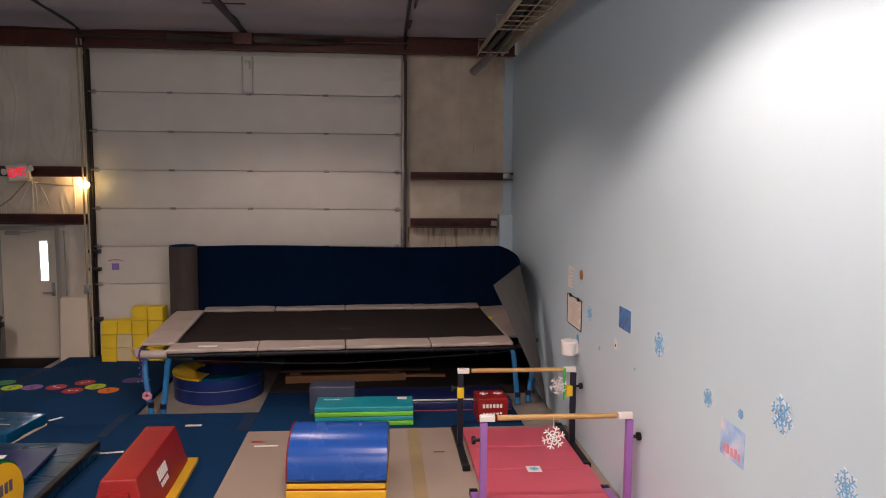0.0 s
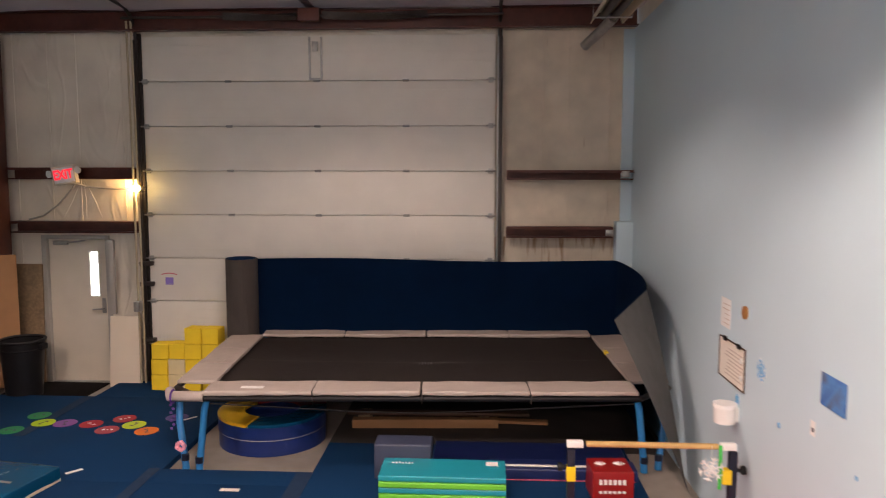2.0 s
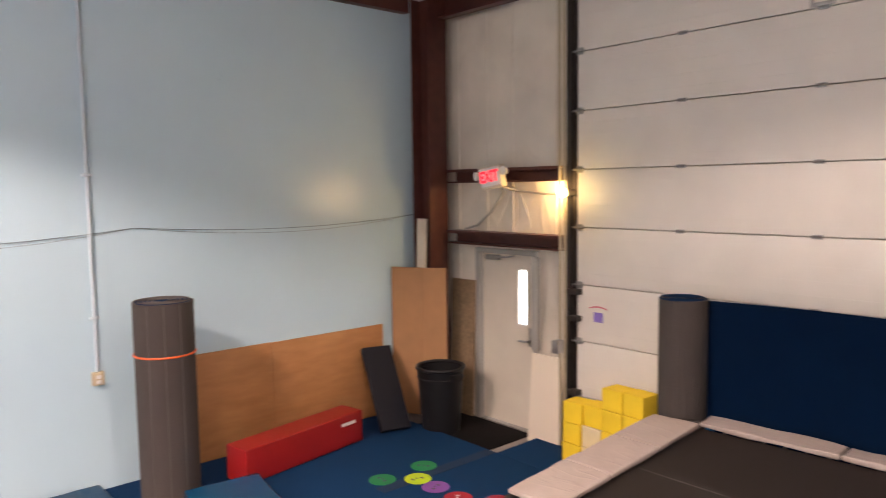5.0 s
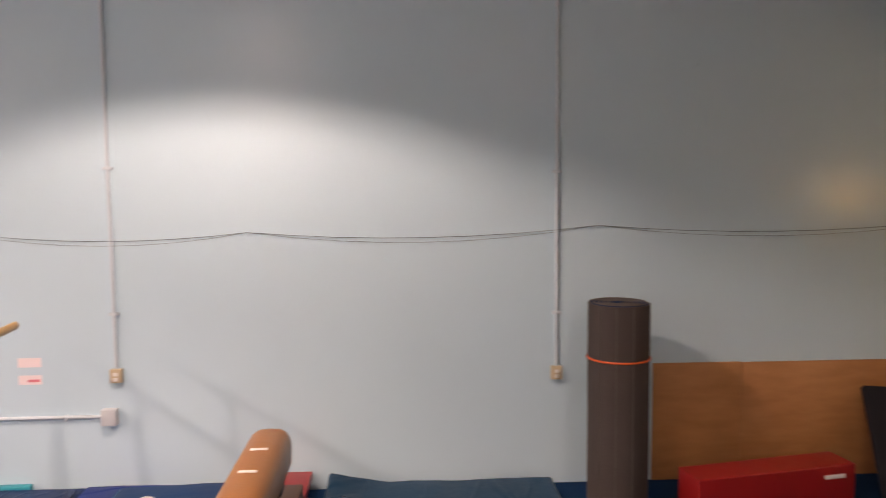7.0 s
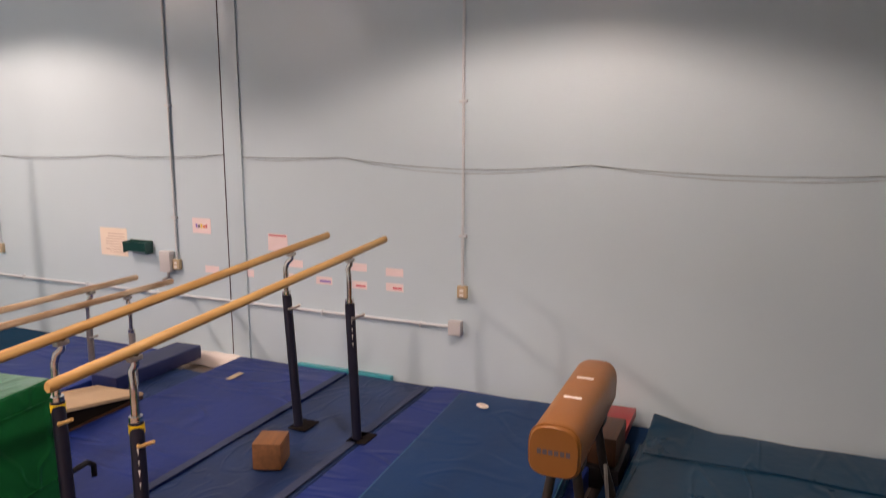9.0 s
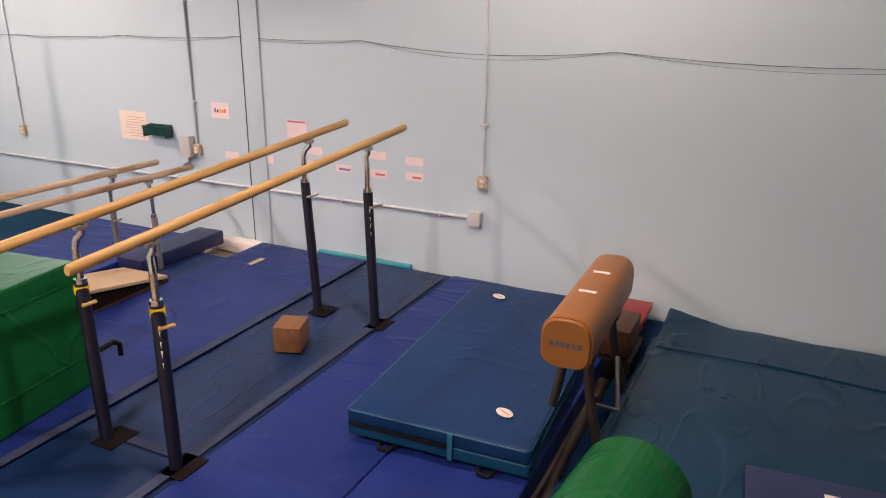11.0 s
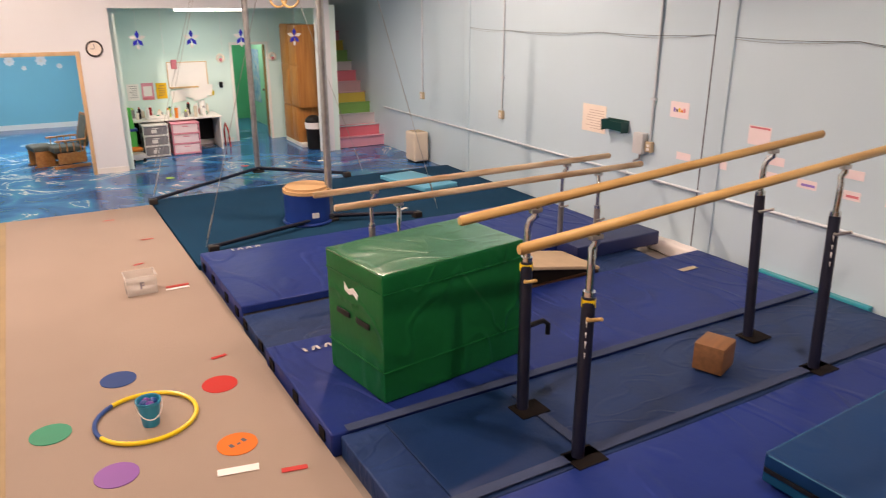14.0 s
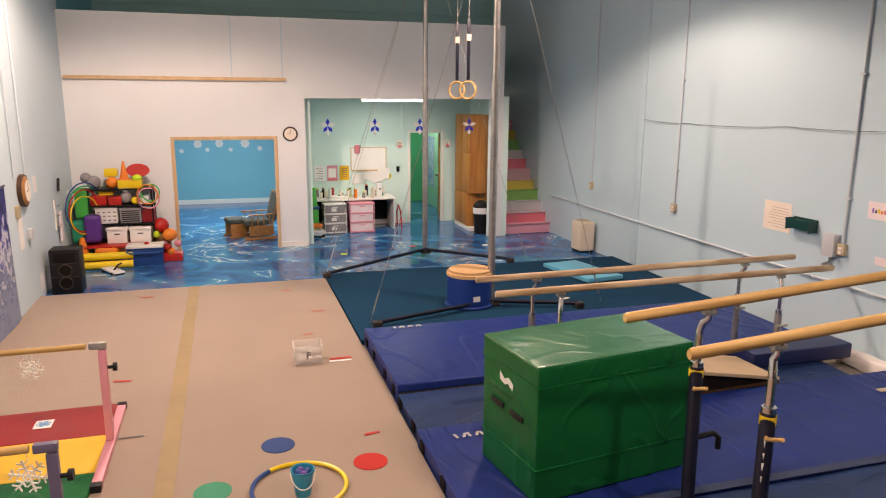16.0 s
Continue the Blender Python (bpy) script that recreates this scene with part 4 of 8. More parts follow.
def standing_roll(name, label, x, y, r, h, band=None):
    t = thing(name, label, "mat roll", pose(x, y, 0.06))
    part("foam_roll", cyl(B(), (0, 0, 0), (0, 0, h), r, 48), ROLL_DARK, t)
    part("carpet_core", cyl(B(), (0, 0, h), (0, 0, h + 0.004), r * 0.93, 40), FOAM_NAVY, t, "navy carpet face seen at the rolled edge")
    part("roll_edge", tube(B(), [(r * (0.25 + 0.72 * q / 120) * math.cos(q * 0.25), r * (0.25 + 0.72 * q / 120) * math.sin(q * 0.25), h + 0.006) for q in range(121)], 0.006, 5), FOAM_GREY, t)
    for k in range(3):
        a = -0.9 + 0.55 * k
        pbox("seam", (r * math.cos(a) - 0.003, r * math.sin(a) - 0.003, 0.01), (r * math.cos(a) + 0.003, r * math.sin(a) + 0.003, h - 0.01), FOAM_GREY, t, 0)
    if band:
        part("strap", torus(B(), (0, 0, band), r + 0.003, 0.008, 40, 6), STRAP_ORANGE, t, "orange strap round the roll")
    return t


standing_roll("carpet_roll", "tall rolled grey foam mat with an orange strap", -5.34, 7.73, 0.228, 1.58, 1.17)
# wall mat behind the trampoline: a roll, a long navy face and a peeled end
wm = thing("wall_mat", "navy carpet-faced foam mat unrolled along the wall behind the trampoline", "mat", pose(0, 0, 0))
part("roll", cyl(B(), (-2.56, 10.72, 0.02), (-2.56, 10.72, 1.62), 0.185, 40), ROLL_BROWN, wm, "grey rolled end of the mat")
part("roll_edge", tube(B(), [(-2.56 + 0.18 * (0.2 + 0.8 * q / 120) * math.cos(q * 0.25), 10.72 + 0.18 * (0.2 + 0.8 * q / 120) * math.sin(q * 0.25), 1.624) for q in range(121)], 0.007, 5), FOAM_NAVY, wm)


def mat_line(u):
    if u < 0.62:
        s = u / 0.62
        return Vector((-2.44 + s * 4.16, 10.80 + 0.03 * math.sin(s * 7), 0))
    if u < 0.75:
        a = (u - 0.62) / 0.13 * math.pi / 2
        return Vector((1.72 + 0.11 * math.sin(a), 10.69 + 0.11 * math.cos(a), 0))
    s = (u - 0.75) / 0.25
    return Vector((1.83 + 0.34 * s * (1 - s) - 0.075 * s, 10.69 - s * 1.79, 0))


def mat_top(u):
    return 1.60 + 0.012 * math.sin(u * 11) - 0.02 * max(0, (u - 0.75) / 0.25)


bm = grid_sheet(B(), lambda u, v: mat_line(u) + Vector((0, 0, 0.01 + v * mat_top(u))), 48, 4)
bmesh.ops.solidify(bm, geom=bm.faces[:], thickness=0.03)
part("navy_face", bm, FOAM_NAVY, wm, "navy carpet face of the mat")
PA, PB, PC = Vector((1.755, 8.90, 1.57)), Vector((1.31, 8.04, 1.455)), Vector((1.955, 8.06, 0.02))


def flap(u, v):
    top = PA.lerp(PB, u)
    bot = Vector((1.985, 8.34, 0.02)).lerp(PC, u)
    p = top.lerp(bot, v)
    bulge = math.sin(math.pi * v) * 0.05
    return p + Vector((bulge * 0.3, -bulge * 0.8, 0))


bm = grid_sheet(B(), flap, 12, 14)
bmesh.ops.solidify(bm, geom=bm.faces[:], thickness=0.025)
part("peeled_end", bm, FOAM_LIGHT, wm, "pale worn foam back of the peeled end")
bm = grid_sheet(B(), lambda u, v: flap(u * 0.98, v) + Vector((0.0, 0.036, 0.0)), 12, 14)
bmesh.ops.solidify(bm, geom=bm.faces[:], thickness=0.01)
part("peeled_face", bm, FOAM_NAVY, wm, "navy face of the peeled end")
# yellow foam cubes
cubes = [(-3.60, 10.66, 0), (-3.40, 10.68, 0), (-3.20, 10.66, 0), (-2.98, 10.66, 0), (-3.60, 10.67, 0.187), (-3.40, 10.68, 0.187), (-3.20, 10.68, 0.187), (-2.98, 10.67, 0.187), (-3.59, 10.66, 0.374), (-3.40, 10.69, 0.374), (-3.20, 10.68, 0.374), (-2.98, 10.67, 0.374), (-3.19, 10.68, 0.561), (-2.98, 10.68, 0.561)]
random.seed(4)
for i, (x, y, z) in enumerate(cubes):
    x += 0.07
    solo("foam_cube", cushion(B(), (-0.10, -0.10, 0), (0.10, 0.10, 0.183), 0.008, 2, 0.004), FOAM_CREAM if i in (1, 5) else FOAM_YEL, "cream pit foam cube stacked by the garage door" if i in (1, 5) else "yellow pit foam cube stacked by the garage door", "foam cube", pose(x, y, z + 0.057, 0, 0, random.uniform(-5, 5)), "stacked foam cubes")
# trampoline
TZ = 0.72
tr = thing("trampoline", "large rectangular trampoline with taupe frame pads and a black bed", "trampoline", pose(-0.30, 9.56, 0.031, 1.6, 0, 3))
HX, HY, FX = 2.22, 1.10, 1.88


def bed(u, v):
    x, y = (u * 2 - 1) * (HX - 0.31), -HY + 0.22 + v * (2 * HY - 0.38)
    return Vector((x, y, TZ - 0.03 - 0.03 * (1 - (2 * u - 1) ** 2) * (1 - (2 * v - 1) ** 2)))


bm = grid_sheet(B(), bed, 24, 14)
bmesh.ops.solidify(bm, geom=bm.faces[:], thickness=0.006)
part("bed", bm, BED, tr)
bm = B()
for a in range(5):
    box(bm, (-0.06 + 0.03 * a, -0.03 - 0.01 * (a % 2), TZ - 0.056), (-0.05 + 0.03 * a, 0.03 + 0.015 * (a % 3), TZ - 0.0535))
part("centre_line", grid_sheet(B(), lambda u, v: bed(0.02 + 0.96 * u, 0.50 + 0.004 * v) + Vector((0, 0, 0.0055)), 24, 1), FOAM_LIGHT, tr, "thin faded line along the bed")
part("ribbon", torus(B(), (-FX - 0.27, -HY + 0.01, TZ - 0.035), 0.056, 0.009, 20, 6, "x"), PURPLEP, tr, "purple tinsel ribbon round the corner")
for k in range(7):
    part("tinsel_bead", ball(B(), (-FX - 0.27 + 0.02 * (k % 2), -HY - 0.045, TZ - 0.09 - k * 0.035), 0.013, 1, 8), PURPLEP, tr, "purple tinsel bead")
for i in range(1, 4):
    xs = -FX + i * 2 * FX / 4 - 0.006
    part("pad_cord", tube(B(), [(xs, -HY + 0.27, TZ + 0.012), (xs, -HY - 0.01, TZ + 0.016), (xs + 0.01, -HY - 0.028, TZ - 0.02), (xs + 0.008, -HY - 0.02, TZ - 0.09)], 0.006, 6), STEEL_DARK, tr, "dark cord tying the pads")
pbox("yellow_tag", (HX - 0.37, 0.12, TZ + 0.0), (HX - 0.33, 0.20, TZ + 0.03), YEL, tr, 0.004)
part("centre_mark", bm, GREYPL, tr, "faded pale mark at the middle of the bed")
for s in (-1, 1):
    for i in range(4):
        x0 = -FX + i * 2 * FX / 4
        x1 = x0 + 2 * FX / 4 - 0.012
        sag = -0.035 if (s < 0 and i in (1, 2)) else 0
        y0, y1 = (-HY - 0.02, -HY + 0.285) if s < 0 else (HY - 0.18, HY + 0.02)
        bm = cushion(B(), (x0, y0, TZ - 0.02), (x1, y1, TZ + 0.020), 0.014, 7, 0.012, 4.0)
        part("frame_pad", bm, PAD_TAN, tr)
    for i in range(3):
        y0 = -HY + 0.29 + i * (2 * HY - 0.475) / 3
        y1 = y0 + (2 * HY - 0.475) / 3 - 0.012
        x0, x1 = (-HX, -HX + 0.36) if s < 0 else (HX - 0.36, HX)
        part("frame_pad", cushion(B(), (x0, y0, TZ - 0.015), (x1, y1, TZ + 0.02), 0.012, 5, 0.008, 3.5), PAD_TAN, tr)
    part("frame_rail", tube(B(), [(-FX, s * HY, TZ - 0.05), (FX, s * HY, TZ - 0.05)], 0.026), BLACK, tr)
    part("frame_rail", tube(B(), [(s * FX, -HY, TZ - 0.052), (s * HX, -HY + 0.3, TZ - 0.052), (s * HX, HY - 0.1, TZ - 0.052), (s * FX, HY, TZ - 0.052)], 0.026), STEEL_DARK, tr)
    for q in (-1, 1):
        x = s * (FX - 0.02)
        part("leg", tube(B(), [(x, q * (HY - 0.03), TZ - 0.06), (x + s * 0.03, q * (HY - 0.04), TZ - 0.16), (x + s * 0.07, q * (HY + 0.03), 0.03 - 0.030 * q)], 0.030, 12), LEG_BLUE, tr)
        part("leg", tube(B(), [(x + s * 0.30, q * (HY - 0.20), TZ - 0.10), (x + s * 0.28, q * (HY - 0.12), TZ - 0.3), (x + s * 0.21, q * (HY - 0.03), 0.03 - 0.030 * q)], 0.030, 12), LEG_BLUE, tr)
        for dx, yy in ((s * 0.07, HY + 0.03), (s * 0.21, HY - 0.03)):
            part("leg_tape", cyl(B(), (x + dx, q * yy, 0.075 - 0.030 * q), (x + dx, q * yy, 0.13 - 0.030 * q), 0.033, 14), POST_NAVY, tr, "dark tape round the leg")
            part("foot", cyl(B(), (x + dx, q * yy, -0.0275 * q - 0.004), (x + dx, q * yy, 0.04 - 0.0275 * q), 0.032, 14, 0.030), LEG_BLUE, tr)
        if s < 0 and q < 0:
            part("corner_roll", tube(B(), [(s * FX, q * HY, TZ - 0.03), (s * (FX + 0.30), q * (HY - 0.02), TZ - 0.035), (s * (FX + 0.34), q * (HY - 0.14), TZ - 0.03)], 0.045, 12), PAD_TAN, tr)
for i in range(26):
    x = -FX + 0.15 + i * (2 * FX - 0.3) / 25
    for s in (-1, 1):
        part("spring", tube(B(), [(x, s * HY, TZ - 0.06), (x, s * (HY - 0.2), TZ - 0.055)], 0.007, 5), GALV, tr)
part("lower_cable", tube(B(), [(-FX + 0.05, -HY - 0.01, TZ - 0.09), (-0.6, -HY - 0.01, TZ - 0.16), (0.0, -HY - 0.01, TZ - 0.175), (0.6, -HY - 0.01, TZ - 0.15), (FX - 0.05, -HY - 0.01, TZ - 0.09)], 0.006, 6), BLACK, tr)
pbox("warning_label", (-FX + 0.30, -HY + 0.06, TZ + 0.0225), (-FX + 0.50, -HY + 0.12, TZ + 0.0255), PAPER, tr, 0)
bm = B()
for k in range(9):
    ball(bm, (0.032 * math.cos(k * 0.7), -0.012 * (k % 2), 0.032 * math.sin(k * 0.7)), 0.020, 1, 10)
solo("hair_scrunchie", bm, PINKPL, "pink scrunchie hung on the trampoline leg", "scrunchie", pose(-2.345, 8.37, 0.235))
# round foam ring under the trampoline
rg = thing("foam_ring", "round blue tumbling ring with yellow and teal top", "foam ring", pose(-1.78, 9.24, 0.002))


def arc_block(r0, r1, z0, z1, a0, a1, n=14):
    bm = B()
    pts = []
    for i in range(n + 1):
        a = a0 + (a1 - a0) * i / n
        pts.append([bm.verts.new((r * math.cos(a), r * math.sin(a), z)) for r, z in ((r0, z0), (r1, z0), (r1, z1), (r0, z1))])
    for p, q in zip(pts, pts[1:]):
        for k in range(4):
            bm.faces.new((p[k], p[(k + 1) % 4], q[(k + 1) % 4], q[k]))
    bm.faces.new(pts[0][::-1])
    bm.faces.new(pts[-1])
    return bm


RING_BLUE = paint("dark_royal_vinyl", (0.007, 0.024, 0.135), 0.36, vary=0.2, scale=4, bump=0.2, bscale=9)
part("side", arc_block(0.30, 0.515, 0, 0.15, 0, 2 * math.pi - 0.001, 40), RING_BLUE, rg)
part("side", arc_block(0.30, 0.52, 0.153, 0.275, 0, 2 * math.pi - 0.001, 40), RING_BLUE, rg)
part("piping", torus(B(), (0, 0, 0.152), 0.519, 0.004, 40, 5), FOAM_LIGHT, rg, "pale seam piping")
for a0, c in ((2.45, VINYL_YEL), (4.55, VINYL_SKY), (0.35, VINYL_RED)):
    part("top_pad", arc_block(0.27, 0.525, 0.277, 0.305, a0, a0 + 2.05), c, rg)
for i, (x, y, a, l, c) in enumerate(((-0.30, 9.62, 3, 0.75, CARDB), (-0.18, 9.75, 1, 0.95, DARKWOOD), (0.52, 9.80, -3, 0.45, CARDB))):
    solo("loose_plank", box(B(), (-l, -0.05, 0), (l, 0.05, 0.09 if i == 0 else 0.03), 0.004), c, "loose timber lying under the trampoline" if i != 1 else "dark plank lying under the trampoline", "plank", pose(x, y, 0.10 if i == 1 else 0.008, 0, 0, a))
for x in (-0.95, 0.30):
    solo("timber_block", box(B(), (-0.06, -0.12, 0), (0.06, 0.12, 0.09), 0.004), BARWOOD_OLD, "short timber block under the planks", "block", pose(x, 9.78, 0.008))
# heater
ht = thing("radiant_heater", "long tube heater with metal reflector hung along the wall top", "heater", pose(1.55, 0, 4.16))
o = [(-0.17, 0.0), (-0.12, 0.12), (0.12, 0.12), (0.17, 0.0), (0.16, 0.0), (0.115, 0.112), (-0.115, 0.112), (-0.16, 0.0)]
part("reflector", prism(B(), o, "y", 3.0, 10.15), BRASS, ht)
for x in (-0.06, 0.06):
    part("burner_tube", cyl(B(), (x, 3.0, 0.05), (x, 10.2 if x > 0 else 10.0, 0.05), 0.04, 16), STEEL_DARK, ht)
part("exhaust", tube(B(), [(0.06, 10.1, 0.05), (-0.02, 10.4, -0.02), (-0.16, 10.62, -0.14)], 0.055, 14), GALV, ht)
for y in (4.2, 5.6, 7.0, 8.4, 9.8):
    bm = tube(B(), [(-0.19, y, -0.01), (0.19, y, -0.01)], 0.008, 6)
    tube(bm, [(-0.19, y, -0.01), (-0.19, y, 0.14), (0.19, y, 0.14), (0.19, y, -0.01)], 0.006, 6)
    tube(bm, [(0, y, 0.14), (0, y, 0.75)], 0.004, 5)
    part("hanger", bm, GALV, ht)
bm = B()
for k in range(9):
    tube(bm, [(-0.17, 6.4 + k * 0.22, -0.02), (0.17, 6.4 + k * 0.22, -0.02)], 0.006, 5)
for x in (-0.17, 0.0, 0.17):
    tube(bm, [(x, 6.3, -0.02), (x, 8.3, -0.02)], 0.006, 5)
part("guard", bm, BRASS, ht, "wire guard under the burner")
solo("gas_conduit", tube(B(), [(0.50, 10.85, 4.5), (0.50, 10.7, 4.56), (0.62, 7.5, 4.70), (0.65, 4.0, 4.86)], 0.02, 8), STEEL_RED, "dark pipe running back under the roof", "pipe")
for i, (x, y) in enumerate(((0.30, 8.9), (1.15, 8.9))):
    solo("ceiling_bracket", box(B(), (-0.22, -0.015, 0), (0.22, 0.015, 0.03), 0.003), STEEL_DARK, "small steel bracket under the roof insulation", "bracket", pose(x, y, ceil_z(y) - 0.12))


# ---------- floor items, north half ----------
def spot_disc(x, y, r, mat, word, a=0.0, marked=True):
    t = thing("floor_spot", "flat round %s rubber spot on the carpet" % word, "floor spot", pose(x, y, 0.056 if x < -1.5 else 0.061, 0, 0, a), "rubber floor spots")
    part("disc", cyl(B(), (0, 0, 0), (0, 0, 0.004), r, 32), mat, t)
    if marked:
        bm = B()
        for i in range(3):
            box(bm, (-r * 0.5 + i * r * 0.36, -r * 0.18 + 0.02 * (i % 2), 0.0042), (-r * 0.3 + i * r * 0.36, r * 0.12, 0.0058))
        part("print", bm, PAPER if word == "red" else INK, t)


SPOT = {n: paint("rubber_spot_" + n, c, 0.5, vary=0.1, spec=0.3) for n, c in (("blue", (0.005, 0.042, 0.18)), ("sea green", (0.003, 0.24, 0.13)), ("green", (0.012, 0.21, 0.075)), ("lime", (0.42, 0.60, 0.02)), ("violet", (0.22, 0.08, 0.33)), ("red", (0.34, 0.012, 0.028)), ("bright red", (0.50, 0.022, 0.016)), ("orange", (0.70, 0.16, 0.012)), ("purple", (0.05, 0.03, 0.20)))}
NSP = [(-4.41, 9.15, GREEN, "green"), (-4.40, 9.60, GREEN, "green"), (-4.22, 9.38, LIME, "lime"), (-3.99, 9.38, MAGENTA, "violet"), (-3.71, 9.37, RED, "red"), (-3.46, 9.21, RED, "red"), (-3.45, 9.55, RED, "red"), (-3.26, 9.37, LIME, "lime"), (-3.05, 9.20, ORANGE, "orange"), (-2.92, 9.62, PURPLEP, "purple")]
for i, (x, y, m_, w) in enumerate(NSP):
    spot_disc(x, y, 0.115, SPOT[w], w, i * 37)


def tape(x, y, l, w, mat, word, a=0.0, z=0.0595):
    solo("floor_tape", box(B(), (-l / 2, -w / 2, 0), (l / 2, w / 2, 0.002)), mat, "short strip of %s tape on the carpet" % word, "tape", pose(x, y, z, 0, 0, a), "floor tape marks")


for x, y, l, w, m_, wd, a in ((-2.30, 7.21, 0.20, 0.035, PAPER, "white", 8), (-1.75, 7.90, 0.16, 0.05, CREAMP, "cream", 0), (-3.21, 8.19, 0.14, 0.04, PAPER, "white", 50), (-2.77, 9.59, 0.16, 0.03, PAPER, "white", 50)):
    tape(x, y, l, w, m_, wd, a)
for x, y, l, w, m_, wd, a in ((-1.03, 7.39, 0.11, 0.035, RED, "red", 0), (-0.93, 7.27, 0.22, 0.03, PAPER, "white", 0), (0.67, 7.03, 0.10, 0.02, INK, "dark", 0), (-0.89, 2.58, 0.22, 0.06, PAPER, "white", -12), (-1.16, 2.72, 0.14, 0.04, RED, "red", -12), (-1.12, 1.18, 0.11, 0.03, RED, "red", 10), (-1.13, -0.40, 0.20, 0.04, RED, "red", 0), (-1.12, -0.34, 0.20, 0.035, PAPER, "white", 0), (-0.91, -1.17, 0.10, 0.03, RED, "red", 20), (-1.11, -1.96, 0.13, 0.03, RED, "red", 0), (-0.83, -2.93, 0.12, 0.03, RED, "red", 0), (0.80, -3.05, 0.14, 0.03, RED, "red", 0), (0.74, -0.34, 0.15, 0.03, RED, "red", -10), (0.55, 0.78, 0.17, 0.015, INK, "dark", 0)):
    tape(x, y, l, w, m_, wd, a, 0.0645)
# red trapezoid on a yellow panel
vb = thing("red_trapezoid", "red vinyl trapezoid block with handle on a yellow panel mat", "trapezoid block", pose(-1.72, 6.25, 0.057, 0, 0, 2) @ Matrix.Diagonal((0.69, 1, 0.95, 1)))
bm = cushion(B(), (-0.30, -0.62, 0.045), (0.30, 0.62, 0.40), 0.015, 6, 0.004)
for v in bm.verts:
    k = (v.co.z - 0.045) / 0.355
    v.co.x *= 1 - 0.42 * k
    v.co.y *= 1 - 0.10 * k
part("body", bm, VINYL_RED, vb)
part("panel", box(B(), (-0.36, -0.70, 0), (0.40, 0.70, 0.042), 0.008), VINYL_YEL, vb, "thin yellow panel under the block")
pbox("handle", (-0.11, -0.598, 0.26), (0.11, -0.575, 0.31), VINYL_RED, vb, 0.006)
bm = B()
for i in range(5):
    box(bm, (0.0, -0.12 + i * 0.05, 0.0), (0.006, -0.085 + i * 0.05, 0.09))
    box(bm, (0.0, -0.10 + i * 0.04, -0.06), (0.006, -0.075 + i * 0.04, -0.02))
part("print", bm, PAPER, vb, "faded white print", pose(0.252, -0.05, 0.20, 0, -20, 0))
# blue arch on yellow base
ar = thing("arch_block", "shiny blue rounded vinyl block on a yellow folded mat", "arch block", pose(-0.19, 6.46, 0.06, 0, 0, -3) @ Matrix.Diagonal((0.975, 1, 0.94, 1)))
prof = [(-0.34, 0.15)] + [(-0.34 + 0.68 * (1 - math.cos(a)) / 2, 0.15 + 0.36 * math.sin(a) ** 0.75) for a in [math.pi * k / 16 for k in range(1, 16)]] + [(0.34, 0.15)]
part("arch", prism(B(), prof, "x", -0.40, 0.40, 0.008), VINYL_BRIGHT, ar)
part("lower_mat", cushion(B(), (-0.40, -0.38, 0), (0.40, 0.36, 0.085), 0.012, 4, 0.003), VINYL_YEL, ar)
part("upper_mat", cushion(B(), (-0.395, -0.37, 0.09), (0.395, 0.35, 0.146), 0.012, 4, 0.003), VINYL_YEL, ar)
part("piping", box(B(), (-0.40, -0.376, 0.084), (0.40, -0.366, 0.092), 0.002), VINYL_RED, ar, "red piping")
part("piping", box(B(), (-0.40, -0.372, 0.144), (0.40, -0.345, 0.151), 0.002), BLACK, ar, "dark piping")
part("arch_piping", tube(B(), [(-0.402, p[0], p[1]) for p in prof], 0.006, 6), VINYL_RED, ar, "red piping along the arch edge")
# teal folded mat stack
st = thing("folded_mat", "folded turquoise and lime panel mat", "folding mat", pose(-0.03, 7.98, 0.056, 0, 0, -0.5))
for i in range(4):
    part("panel", cushion(B(), (-0.50, -0.19 + 0.008 * (i % 2), i * 0.049), (0.50, 0.19, i * 0.049 + 0.046), 0.010, 4, 0.002), VINYL_AQUA if i % 2 else VINYL_LIME, st)
pbox("label", (0.34, 0.06, 0.1945), (0.44, 0.14, 0.1975), PAPER, st, 0)
for i in range(7):
    pbox("print", (-0.42 + i * 0.026, 0.07 - 0.006 * (i % 2), 0.1945), (-0.405 + i * 0.026, 0.09 + 0.006 * (i % 3), 0.1970), PAPER, st, 0)
solo("dark_block", cushion(B(), (-0.24, -0.12, 0), (0.24, 0.12, 0.30), 0.015, 3, 0.003), SLATE, "dark slate vinyl block behind the folded mat", "block mat", pose(-0.38, 8.30, 0.056))
lb = thing("low_beam", "low navy vinyl practice beam with a white stripe", "low beam", pose(0.95, 8.33, 0.056))
part("beam", cushion(B(), (-0.60, -0.11, 0), (0.62, 0.11, 0.10), 0.014, 4, 0.002), VINYL_NAVY, lb)
pbox("stripe", (-0.56, -0.060, 0.1015), (0.52, -0.020, 0.1045), WHITE, lb, 0)
pbox("piping", (-0.58, -0.1155, 0.004), (0.60, -0.1115, 0.012), VINYL_PINK, lb, 0.001)
solo("navy_panel_mat", cushion(B(), (-0.85, -0.25, 0), (0.85, 0.25, 0.05), 0.012, 4, 0.003), VINYL_NAVY, "flat navy panel mat under the trampoline's edge", "mat", pose(0.70, 8.72, 0.056))
rbx = thing("red_cube_mat", "small red vinyl block with white hand prints", "block mat", pose(1.29, 7.98, 0.056, 0, 0, 2))
part("body", cushion(B(), (-0.16, -0.15, 0), (0.16, 0.15, 0.25), 0.012, 3, 0.003), VINYL_RED, rbx)
bm = B()
